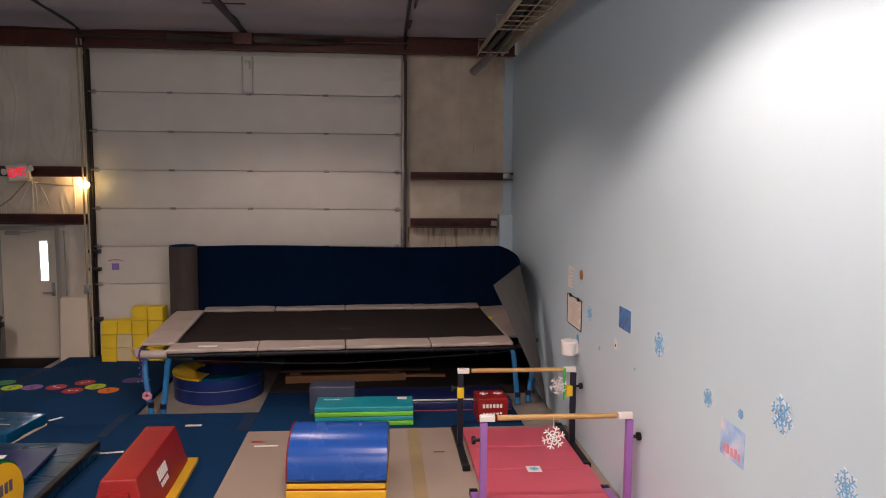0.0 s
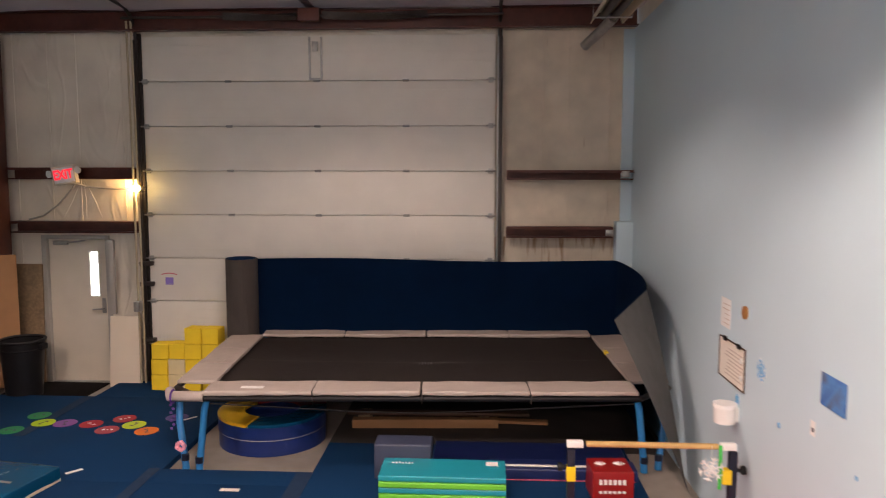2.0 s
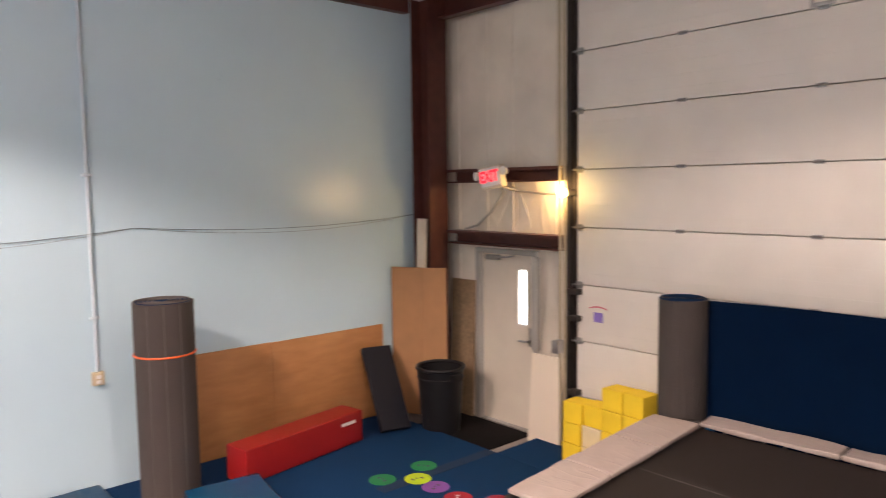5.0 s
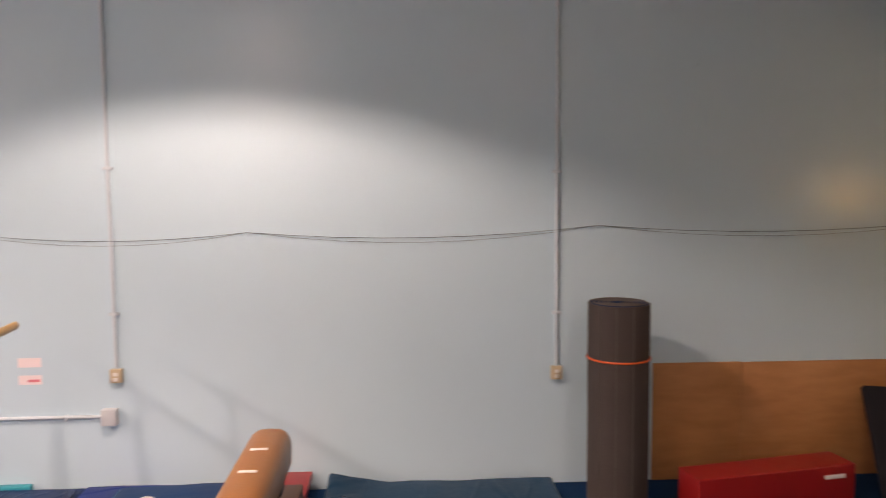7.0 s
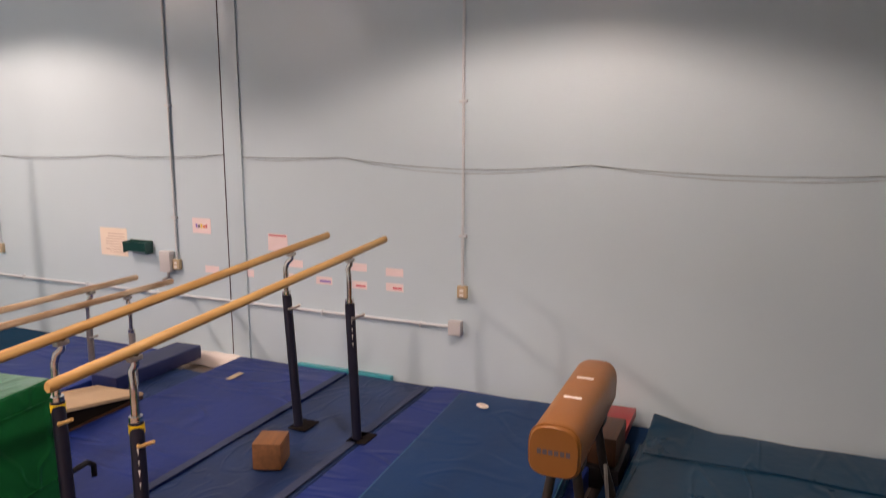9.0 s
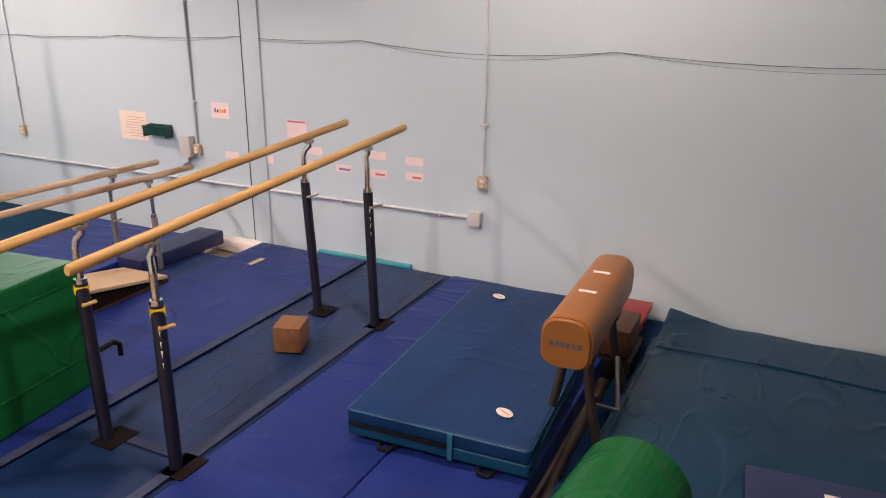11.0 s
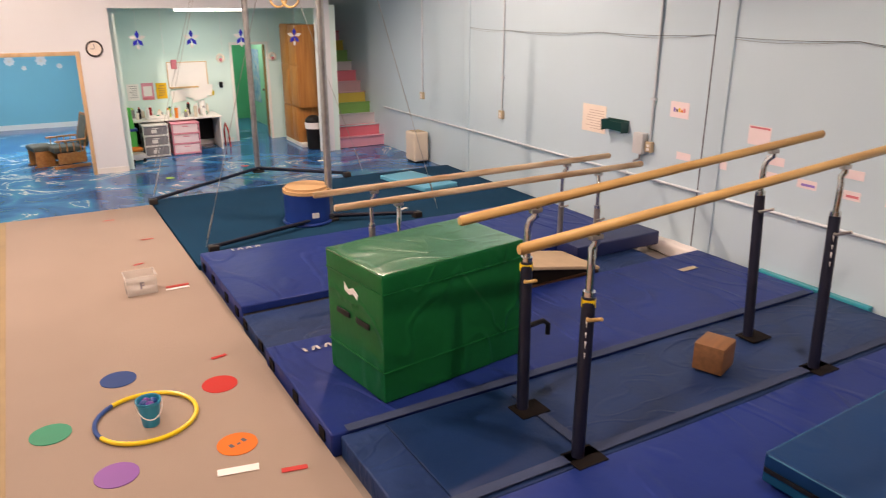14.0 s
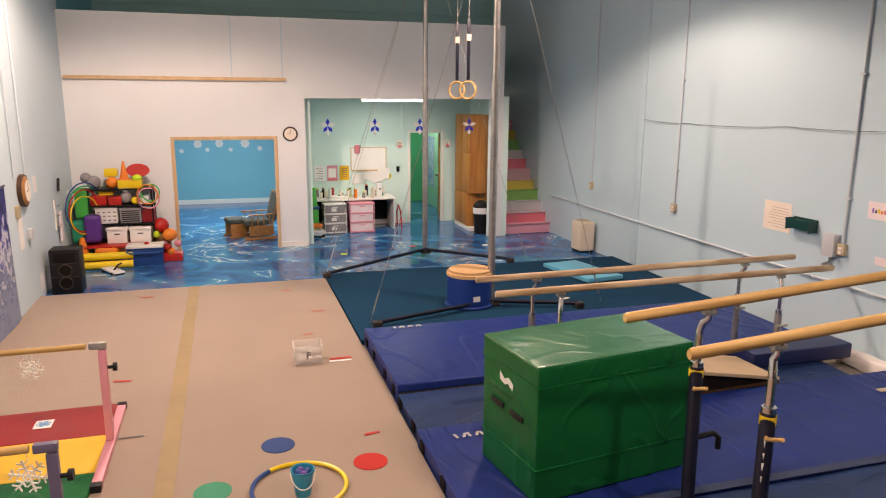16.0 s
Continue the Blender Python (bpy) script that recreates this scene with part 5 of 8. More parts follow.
for s in (-1, 1):
    for k in range(5):
        a = radians(30 + k * 30)
        tube(bm, [(s * 0.075, -0.02, 0.256), (s * 0.075 + 0.05 * math.cos(a), -0.02 + 0.07 * math.sin(a), 0.256)], 0.006, 5)
part("hand_print", bm, PAPER, rbx)
bm = B()
for k in range(6):
    box(bm, (-0.11 + k * 0.036, -0.156, 0.15), (-0.085 + k * 0.036, -0.153, 0.19))
    box(bm, (-0.11 + k * 0.036, -0.156, 0.08), (-0.085 + k * 0.036, -0.153, 0.10))
part("print", bm, PAPER, rbx)


# ---------- training bars along the east wall ----------
def flake(bm, c, r, axis="x", t=0.006):
    """A snowflake of six arms with side twigs."""
    for k in range(6):
        a = math.pi / 3 * k + 0.26
        def q(rad, b):
            u, w = rad * math.cos(a + b), rad * math.sin(a + b)
            return Vector(c) + (Vector((0, u, w)) if axis == "x" else Vector((u, 0, w)))
        tube(bm, [q(0, 0), q(r, 0)], t, 4)
        for f in (0.45, 0.75):
            for s in (-1, 1):
                tube(bm, [q(r * f, 0), q(r * (f + 0.2), s * 0.35 / (f + 0.3))], t * 0.8, 4)
        tube(bm, [q(r * 0.35, 0), q(r * 0.35, math.pi / 3)], t * 0.8, 4)
    return bm


def bar_stand(y, x0, x1, z, post, foot, ends, label, half=0.5, white=True):
    t = thing("training_bar", label, "gym bar", pose((x0 + x1) / 2, y, 0.061), "low training bars")
    w = (x1 - x0) / 2
    part("rail", cyl(B(), (-w + 0.1, 0, z), (w - 0.1, 0, z), 0.02, 16), BARWOOD, t, "round wooden rail")
    for s in (-1, 1):
        part("connector", box(B(), (s * (w - 0.03) - 0.06, -0.022, z - 0.023), (s * (w - 0.03) + 0.05, 0.022, z + 0.023), 0.008), WHITE if white else ends, t)
        part("upright", box(B(), (s * w - 0.025, -0.025, 0.045), (s * w + 0.025, 0.025, z - 0.03), 0.004), post, t)
        bm = cyl(B(), (s * w + s * 0.025, 0, z - 0.16), (s * w + s * 0.075, 0, z - 0.16), 0.012)
        cyl(bm, (s * w + s * 0.06, 0, z - 0.16), (s * w + s * 0.085, 0, z - 0.16), 0.03, 12)
        part("knob", bm, BLACK, t)
        part("foot", box(B(), (s * w - 0.03, -half, 0), (s * w + 0.03, half, 0.044), 0.004), foot, t)
        for q in (-1, 1):
            pbox("end_cap", (s * w - 0.032, q * half - 0.03, 0.0), (s * w + 0.032, q * half + 0.03, 0.047), BLACK, t, 0.004)
    return t


bar_stand(7.10, 0.87, 1.93, 0.74, POST_NAVY, BLACK, WHITE, "low wooden training bar on black posts beside the wall")
bar_stand(5.60, 0.87, 1.94, 0.80, PURPLE, PURPLE, WHITE, "low wooden training bar on purple posts beside the wall")
bar_stand(0.86, 0.67, 1.77, 0.735, PINKPAINT, PINKPAINT, GALV, "low wooden training bar on pink posts beside the wall", 0.62, False)
bar_stand(2.33, 0.68, 1.78, 0.725, DPURPLE, DPURPLE, DPURPLE, "low wooden training bar on slate purple posts beside the wall", 0.55, False)
for x, y, z, r in ((1.37, 5.56, 0.72, 0.085), (1.78, 7.06, 0.66, 0.085), (1.12, 0.82, 0.66, 0.08), (0.80, 2.30, 0.63, 0.09)):
    bm = flake(B(), (0, 0, 0), r, "y")
    tube(bm, [(0, 0, r), (0, 0, r + 0.07)], 0.002, 4)
    solo("hanging_snowflake", bm, WHITE, "white plastic snowflake hanging from a training bar", "snowflake", pose(x, y, z), "hanging snowflakes")
for x, y, w in ((0.90, 7.06, "yellow"), (1.91, 7.06, "yellow")):
    solo("yellow_sleeve", box(B(), (-0.03, -0.03, 0), (0.03, 0.03, 0.10), 0.004), YEL, "yellow height marker on a black bar post", "sleeve", pose(x - 0.02 if x > 1 else x - 0.03, 7.10, 0.55), "height markers")
solo("green_ribbon", box(B(), (-0.012, -0.004, 0), (0.012, 0.004, 0.30), 0.002), GREEN, "green ribbon hanging from the far training bar", "ribbon", pose(1.84, 7.07, 0.52))
pm = thing("pink_panel_mat", "pink folding panel mat under the training bars", "folding mat", pose(1.44, 6.25, 0.061))
for i in range(5):
    part("panel", cushion(B(), (-0.50, -1.28 + i * 0.516, 0), (0.50, -1.28 + i * 0.516 + 0.512, 0.036), 0.008, 3, 0.002), VINYL_PINK, pm)
pbox("flake_card", (-0.06, 0.18, 0.039), (0.06, 0.30, 0.042), PAPER, pm, 0)
bm = flake(B(), (0, 0, 0), 0.04, "x", 0.003)
part("flake_print", bm, BLUEINK, pm, m=pose(0, 0.24, 0.044, 0, 90, 0))
rm = thing("rainbow_panel_mat", "folding panel mat in red, yellow, green and blue", "folding mat", pose(1.22, 1.30, 0.061))
for i, c in enumerate((VINYL_RED, VINYL_YEL, VINYL_GREEN, VINYL_BRIGHT)):
    part("panel", cushion(B(), (-0.52, -1.09 + i * 0.545, 0), (0.52, -1.09 + i * 0.545 + 0.541, 0.036), 0.008, 3, 0.002), c, rm)
pbox("flake_card", (-0.11, -0.90, 0.039), (0.01, -0.76, 0.042), PAPER, rm, 0)
bm = flake(B(), (0, 0, 0), 0.05, "x", 0.003)
part("flake_print", bm, BLUEINK, rm, m=pose(-0.05, -0.83, 0.044, 0, 90, 0))


# ---------- papers on walls ----------
def wall_paper(side, y, z, w, h, mat, label, lines=0, ink=None, category="paper", head=None):
    """A sheet on the west (-1) or east (1) wall."""
    x = XE if side > 0 else XW
    t = thing("wall_poster", label, category, pose(x, y, z, 0, 0, 0 if side > 0 else 180))
    s = -1
    pbox("sheet", (-0.004, -w / 2, -h / 2), (-0.001, w / 2, h / 2), mat, t, 0)
    if head is not None:
        pbox("heading", (-0.006, -w * 0.45, h * 0.36), (-0.0045, w * 0.45, h * 0.46), head, t, 0)
    if lines:
        random.seed(int(abs(y) * 100))
        for i in range(lines):
            zz = h * (0.30 - 0.66 * i / max(lines - 1, 1)) if lines > 1 else -h * 0.08
            k = random.uniform(0.55, 0.9)
            part("writing", box(B(), (-0.006, -w * 0.42, zz - h * (0.013 if lines > 2 else 0.14)), (-0.0045, -w * 0.42 + w * 0.84 * k, zz + h * (0.013 if lines > 2 else 0.14))), ink or INK, t)
    return t


wall_paper(1, 7.63, 1.60, 0.20, 0.21, PAPER, "white printed notice on the blue wall", 5, PALEINK)
t = wall_paper(1, 7.47, 1.275, 0.50, 0.28, CREAMP, "framed cream notice with dark clips on the blue wall", 8, PALEINK)
for lo, hi in (((-0.010, -0.258, -0.148), (-0.001, -0.25, 0.148)), ((-0.010, 0.25, -0.148), (-0.001, 0.258, 0.148)), ((-0.010, -0.25, 0.14), (-0.001, 0.25, 0.148)), ((-0.010, -0.25, -0.148), (-0.001, 0.25, -0.14))):
    pbox("frame", lo, hi, DARKWOOD, t, 0.001)
for y in (-0.15, 0.12):
    pbox("clip", (-0.018, y - 0.03, 0.13), (-0.010, y + 0.03, 0.165), BLACK, t, 0.003)
for z in (0.06, -0.06):
    part("magnet", cyl(B(), (-0.0065, -0.20, z), (-0.014, -0.20, z), 0.02, 14), WHITE, t)
solo("brown_ornament", cyl(B(), (0, 0, 0), (-0.012, 0, 0), 0.045, 16), CHAIRWOOD, "small round brown ornament on the blue wall", "ornament", pose(XE, 7.25, 1.67))
ds = thing("soap_dispenser", "white soap dispenser on the blue wall", "dispenser", pose(XE, 7.33, 0.95))
part("body", cyl(B(), (-0.085, 0, -0.06), (-0.085, 0, 0.05), 0.072, 28, 0.078), WHITE, ds)
part("lid", cyl(B(), (-0.085, 0, 0.053), (-0.085, 0, 0.075), 0.084, 28, 0.080), WHITE, ds)
pbox("bracket", (-0.03, -0.04, -0.05), (0, 0.04, 0.05), WHITE, ds, 0.006)
wall_paper(1, 6.02, 1.485, 0.26, 0.17, FLOWERP, "small dark blue picture print on the blue wall", 0, None, "picture")
wall_paper(1, 4.26, 1.155, 0.26, 0.20, FOLKP, "pale blue winter picture print on the blue wall", 0, None, "picture")
bm = B()
for i in range(5):
    box(bm, (-0.0075, -0.10 + i * 0.042, -0.075), (-0.005, -0.075 + i * 0.042, -0.03 + 0.01 * (i % 2)))
solo("picture_figures", bm, PINKPL, "pink shapes on the winter picture", "print", pose(XE, 4.26, 1.155))
for y, z, r, w in ((6.94, 1.36, 0.075, 0), (7.33, 1.05, 0.04, 0), (5.31, 1.45, 0.095, 1), (4.56, 1.31, 0.06, 0), (4.18, 1.34, 0.028, 0), (3.80, 1.46, 0.095, 1), (3.31, 1.32, 0.08, 1), (6.64, 1.11, 0.02, 0), (5.76, 1.16, 0.012, 0)):
    t = thing("wall_snowflake", "blue and white paper snowflake on the blue wall", "snowflake", pose(XE, y, z), "paper snowflakes")
    if r > 0.05:
        bm = B()
        pts = []
        for k in range(12):
            rr = r * (1.08 if k % 2 == 0 else 0.68)
            a = math.pi / 6 * k + 0.26
            pts.append((rr * math.cos(a), rr * math.sin(a)))
        part("paper", prism(bm, pts, "x", -0.003, -0.001), PAPER, t)
    part("flake", flake(B(), (-0.005, 0, 0), r * 0.92, "x", max(0.0035, r * 0.05)), BLUEINK, t)
wall_paper(1, 6.22, 1.24, 0.05, 0.08, PAPER, "tiny white card on the blue wall", 1)
# west wall
wall_paper(-1, -0.34, 1.225, 0.40, 0.31, CREAMP, "cream notice board sheet with faded writing", 8, PALEINK)
tray = thing("wall_tray", "dark green wall tray on the blue wall", "wall tray", pose(XW, 0.065, 1.20))
part("tray", prism(B(), [(0.0, -0.06), (0.10, -0.04), (0.12, 0.06), (0.112, 0.06), (0.094, -0.03), (0.01, -0.048), (0.01, 0.07), (0, 0.07)], "y", -0.16, 0.16), TRAYG, tray)
for s in (-1, 1):
    pbox("tray_end", (0.0, s * 0.155 - 0.006, -0.06), (0.11, s * 0.155 + 0.006, 0.06), TRAYG, tray, 0.003)
t = wall_paper(-1, 0.91, 1.47, 0.24, 0.16, PINKP, "pale pink paper with coloured lettering")
for k, c in enumerate((REDINK, ORANGE, YEL, INK, PURPLEINK)):
    pbox("writing", (-0.006, -0.075 + k * 0.032, -0.022), (-0.0045, -0.053 + k * 0.032, 0.02 if k % 2 == 0 else 0.008), c, t, 0)
wall_paper(-1, 1.855, 1.355, 0.23, 0.17, PINKP, "pale pink notice with a red heading", 0, None, "paper", REDINK)
for y, z, ink in ((1.02, 1.02, None), (1.46, 1.02, None), (2.05, 1.16, None), (2.0, 1.02, None), (2.38, 1.02, PURPLEINK), (2.76, 1.18, None), (2.76, 1.01, REDINK), (3.14, 1.16, None), (3.14, 1.02, REDINK)):
    wall_paper(-1, y, z, 0.18, 0.075, PINKP, "small pale pink word card on the blue wall", 1, ink or PINKP)


def conduit(y, z0, z1, label):
    t = thing("wall_conduit", label, "conduit", pose(XW, y, 0), "wall conduits")
    part("pipe", cyl(B(), (0.018, 0, z0), (0.018, 0, z1), 0.013, 10), CONDUIT, t)
    for z in (z0 + 0.45, z0 + 1.6, z1 - 0.5):
        pbox("strap", (0, -0.035, z - 0.012), (0.034, 0.035, z + 0.012), CONDUIT, t, 0.004)
    bm = box(B(), (0, -0.045, z0 - 0.10), (0.045, 0.045, z0 + 0.01), 0.006)
    part("outlet_box", bm, BRASS, t, "beige metal outlet box")
    bm = B()
    for zz in (z0 - 0.07, z0 - 0.03):
        box(bm, (0.046, -0.018, zz - 0.014), (0.049, 0.018, zz + 0.014), 0.004)
    part("socket", bm, WHITE, t)


for y, z in ((7.36, 1.04), (3.82, 1.09), (-2.19, 1.08), (-4.47, 1.10)):
    conduit(y, z, 4.5, "painted conduit running down the wall to an outlet")
conduit(0.57, 1.09, 4.5, "painted conduit running down the wall to an outlet beside the column")
gb = thing("switch_cabinet", "small grey electrical box with short pipe", "electrical box", pose(XW, 0.45, 1.06))
pbox("case", (0, -0.07, -0.10), (0.08, 0.07, 0.12), BOXGREY, gb, 0.006)
part("pipe", tube(B(), [(0.03, 0, -0.10), (0.03, 0, -0.16), (0.03, -0.08, -0.2)], 0.014, 8), GALV, gb)
hc = thing("horizontal_conduit", "painted conduit along the wall ending in a junction box", "conduit", pose(XW, 0, 0))
part("pipe", cyl(B(), (0.018, -5.95, 0.70), (0.018, 3.70, 0.715), 0.015, 10), CONDUIT, hc)
pbox("junction_box", (0, 3.70, 0.65), (0.07, 3.82, 0.78), BOXGREY, hc, 0.006)
for k in range(9):
    pbox("strap", (0, -5.0 + k * 1.05, 0.685), (0.036, -4.98 + k * 1.05, 0.732), CONDUIT, hc, 0.004)
for (y, dz, rad) in ((0, 0, 0.0019), (0, -0.020, 0.0013)):
    pts = []
    knots = [(10.72, 2.21), (7.70, 2.20), (4.88, 2.175), (2.61, 2.20), (1.2, 2.20), (-0.32, 2.175), (-2.06, 2.14), (-3.2, 2.17)]
    for (a, za), (b_, zb) in zip(knots, knots[1:]):
        for k in range(8):
            s = k / 8
            pts.append((XW + 0.012, a + (b_ - a) * s, za + (zb - za) * s - (0.07 if a - b_ > 2 else 0.02) * 4 * s * (1 - s) * (1 if dz == 0 else 1.25) + dz * 4 * s * (1 - s)))
    solo("wall_cable", tube(B(), pts, rad, 5), BLACK if dz == 0 else STEEL_DARK, "thin dark cable sagging along the blue wall", "cable", group="wall cables")
sbox("wall_column_cover", (XW, 1.27, 0.0), (XW + 0.02, 1.47, 4.6), WALL, "painted joint cover on the wall", 0.004)
sbox("wall_crack", (XW, 1.238, 0.1), (XW + 0.004, 1.248, 4.6), INK, "dark open joint in the wall")
sbox("wall_column_cover_south", (XW, -3.2, 0.0), (XW + 0.015, -3.05, 4.6), WALL, "painted joint cover on the wall", 0.004)


# ---------- mats of the west side ----------
MZ = 0.16


def vinyl_mat(name, label, x0, x1, y0, y1, z0, z1, mat, side=None, prints=(), cuts=9, amp=0.006, rot=0.0):
    cx, cy = (x0 + x1) / 2, (y0 + y1) / 2
    t = thing(name, label, "mat", pose(cx, cy, z0, 0, 0, rot))
    part("cover", cushion(B(), (x0 - cx, y0 - cy, 0), (x1 - cx, y1 - cy, z1 - z0), 0.014, cuts, amp), mat, t)
    for (px, py, s, a) in prints:
        bm = B()
        for i in range(7):
            lean = 0.018 if i % 2 else -0.006
            prism(bm, [(i * 0.036 * s, 0), (i * 0.036 * s + 0.016 * s, 0), (i * 0.036 * s + (0.016 + lean) * s, 0.045 * s), (i * 0.036 * s + lean * s, 0.045 * s)], "z", z1 - z0 + amp, z1 - z0 + amp + 0.002)
        part("logo_print", bm, PALEPRINT, t, "small faded white print", pose(px - cx, py - cy, 0.004, 0, 0, a))
    return t


vinyl_mat("landing_mat", "thick royal blue vinyl landing mat under parallel bars", -5.55, -1.43, -0.83, 0.66, 0.004, 0.19, VINYL_BLUE, prints=((-1.72, -0.72, 1.2, 180),))
vinyl_mat("bridge_mat", "faded blue panel mat bridging two landing mats", -5.3, -1.42, 0.70, 1.37, 0.004, 0.13, VINYL_BLUE2)
solo("mat_gap_strap", box(B(), (-4.2, 0.662, 0.11), (-1.44, 0.70, 0.13), 0.004), BLACK, "black strap closing the gap between mats", "strap")
vinyl_mat("landing_mat", "royal blue vinyl landing mat with a worn surface", XW + 0.08, -1.40, 1.40, 2.66, 0.004, MZ, VINYL_BLUE, prints=((-1.62, 1.62, 1.3, 180),))
vinyl_mat("bar_strip_mat", "faded blue strip mat between the parallel bar posts", XW + 0.06, -1.45, 2.67, 3.56, 0.004, MZ - 0.01, VINYL_BLUE2)
vinyl_mat("landing_mat", "royal blue vinyl landing mat beside the parallel bars", XW + 0.06, -1.9, 3.57, 4.42, 0.004, MZ, VINYL_BLUE)
vinyl_mat("landing_mat", "royal blue vinyl landing mat under the thick crash mat", -5.6, -2.2, 4.425, 5.20, 0.004, MZ, VINYL_BLUE)
for y in (2.64, 3.50):
    solo("mat_velcro", box(B(), (-5.7, y - 0.035, MZ + 0.004), (-1.5, y + 0.035, MZ + 0.008), 0.001), VELCRO, "grey velcro strip over the mat seam", "velcro strip", group="mat velcro strips")
solo("mat_cover_panel", cushion(B(), (-2.52, 2.70, MZ - 0.012), (-1.72, 3.46, MZ + 0.002), 0.004, 5, 0.002), VINYL_PANEL, "darker blue cover panel laid on the strip mat between the posts", "mat")
solo("mat_velcro", box(B(), (-2.60, 2.80, MZ - 0.006), (-2.54, 3.44, MZ + 0.003), 0.001), VELCRO, "grey velcro edge across the strip mat", "velcro strip", group="mat velcro strips")
solo("mat_label", box(B(), (-0.10, -0.03, 0), (0.10, 0.03, 0.002)), BRASS, "pale maker's label on the landing mat", "label", pose(-5.25, 1.75, MZ + 0.006))
solo("teal_edge_mat", cushion(B(), (-0.03, -0.52, 0), (0.03, 0.52, 0.168), 0.01, 3, 0.003), VINYL_AQUA, "turquoise mat edge standing against the wall", "mat", pose(XW + 0.035, 2.6, 0.006))
solo("white_sheet_bunched", cushion(B(), (-0.06, -0.35, 0), (0.06, 0.35, 0.14), 0.03, 5, 0.02, 6), PAPER, "bunched white sheeting along the wall foot", "sheeting", pose(XW + 0.08, 1.05, 0.006))
for y, x in ((-0.66, -1.425), (-0.30, -1.425), (0.18, -1.425), (0.52, -1.425), (0.80, -1.415), (1.22, -1.415), (1.55, -1.395), (2.05, -1.395), (2.52, -1.395)):
    solo("velcro_tab", box(B(), (-0.006, -0.045, 0.0), (0.004, 0.045, 0.075), 0.002), BLACKMAT, "black velcro tab on the mat's end", "velcro tab", pose(x, y, 0.062), "mat velcro tabs")
# crash mat by the horse
cm = thing("crash_mat", "thick dark blue crash mat with oval white labels beside the horse", "crash mat", pose(-4.24, 4.62, MZ + 0.004, 0, 0, 3))
part("lower_half", cushion(B(), (-1.08, -0.53, 0.02), (1.08, 0.53, 0.095), 0.015, 8, 0.004), VINYL_SKY, cm, "lighter blue lower half")
part("upper_half", cushion(B(), (-1.08, -0.53, 0.10), (1.08, 0.53, 0.185), 0.015, 10, 0.006), VINYL_MID, cm)
pbox("zip_flap", (1.085, -0.52, 0.085), (1.092, 0.10, 0.11), BLACK, cm, 0.002)
pbox("flap_edge", (1.083, 0.08, 0.02), (1.094, 0.11, 0.18), PIPE_BLUE, cm, 0.002)
for y in (-0.531, 0.531):
    part("piping", tube(B(), [(-1.06, y, 0.176), (1.06, y, 0.176)], 0.0045, 6), PIPE_BLUE, cm, "pale blue piping")
for z in (0.176, 0.094):
    part("piping", tube(B(), [(1.081, -0.51, z), (1.081, 0.51, z)], 0.0045, 6), PIPE_BLUE, cm, "pale blue piping")
for x, y in ((0.79, 0.30), (-0.82, -0.27)):
    lab = part("oval_label", cyl(B(), (0, 0, 0), (0, 0, 0.003), 0.038, 24), CREAMP, cm, "white oval label", pose(x, y, 0.193, 0, 0, 60) @ Matrix.Diagonal((1.5, 1, 1, 1)))
    pbox("writing", (-0.024, -0.006, 0.0032), (0.024, 0.006, 0.0045), PALEINK, lab, 0)
for y in (-0.28, 0.30):
    part("strap_handle", tube(B(), [(1.06, y - 0.05, 0.012), (1.13, y - 0.03, 0.012), (1.13, y + 0.03, 0.012), (1.06, y + 0.05, 0.012)], 0.012, 6), BLACK, cm)
# teal crash mat by the wall
tm = thing("teal_crash_mat", "large wrinkled deep teal crash mat along the wall", "crash mat", pose(-4.05, 6.25, 0.057))
bm = cushion(B(), (-1.66, -0.80, 0), (1.66, 1.00, 0.112), 0.03, 18, 0.010, 2.6)
for v in bm.verts:
    k = max(0.0, (-v.co.x - 1.2) / 0.46) * max(0.0, (-v.co.y - 0.35) / 0.45)
    v.co.z += 0.09 * k
    v.co.y += 0.05 * (-v.co.x) / 1.66
part("cover", bm, VINYL_TEAL, tm)
part("edge_binding", box(B(), (1.615, -0.83, 0.075), (1.668, 0.93, 0.128), 0.01), BLACK, tm)
part("fold", tube(B(), [(-1.2, -0.765, 0.09), (-0.2, -0.79, 0.10), (0.6, -0.82, 0.085)], 0.03, 8), VINYL_TEAL, tm)
part("seam", tube(B(), [(-1.05, -0.74, 0.118), (-1.08, 0.1, 0.120), (-1.02, 1.0, 0.116)], 0.006, 6), VINYL_TEAL, tm)
part("print", prism(B(), [(0, 0), (0.14, 0), (0.16, 0.05), (0.02, 0.05)], "x", 1.668, 1.674), PAPER, tm, "white print", pose(0, -0.5, 0.04))
nv = thing("navy_folded_panel", "navy panel with a white strip lying on the teal mat", "mat", pose(-3.05, 6.55, 0.186, 0, 0, 4))
part("panel", cushion(B(), (-0.75, -0.30, 0), (0.42, 0.36, 0.035), 0.01, 4, 0.003), VINYL_NAVY, nv)
pbox("white_strip", (-0.62, 0.06, 0.038), (0.08, 0.22, 0.041), PAPER, nv, 0)
tb = thing("teal_block_mat", "glossy blue vinyl panel mat with a cream edge", "mat", pose(-4.15, 7.865, 0.057, 0, 0, -10))
part("cover", cushion(B(), (-0.90, -0.30, 0.014), (0.90, 0.30, 0.125), 0.014, 10, 0.008, 3.2), VINYL_SKY, tb)
part("edge", box(B(), (-0.905, -0.312, 0.0), (0.90, 0.30, 0.028), 0.006), VINYL_CREAM, tb, "cream base edge")
part("print", box(B(), (0.62, -0.10, 0.134), (0.78, -0.07, 0.136)), FOAM_LIGHT, tb, "pale print")
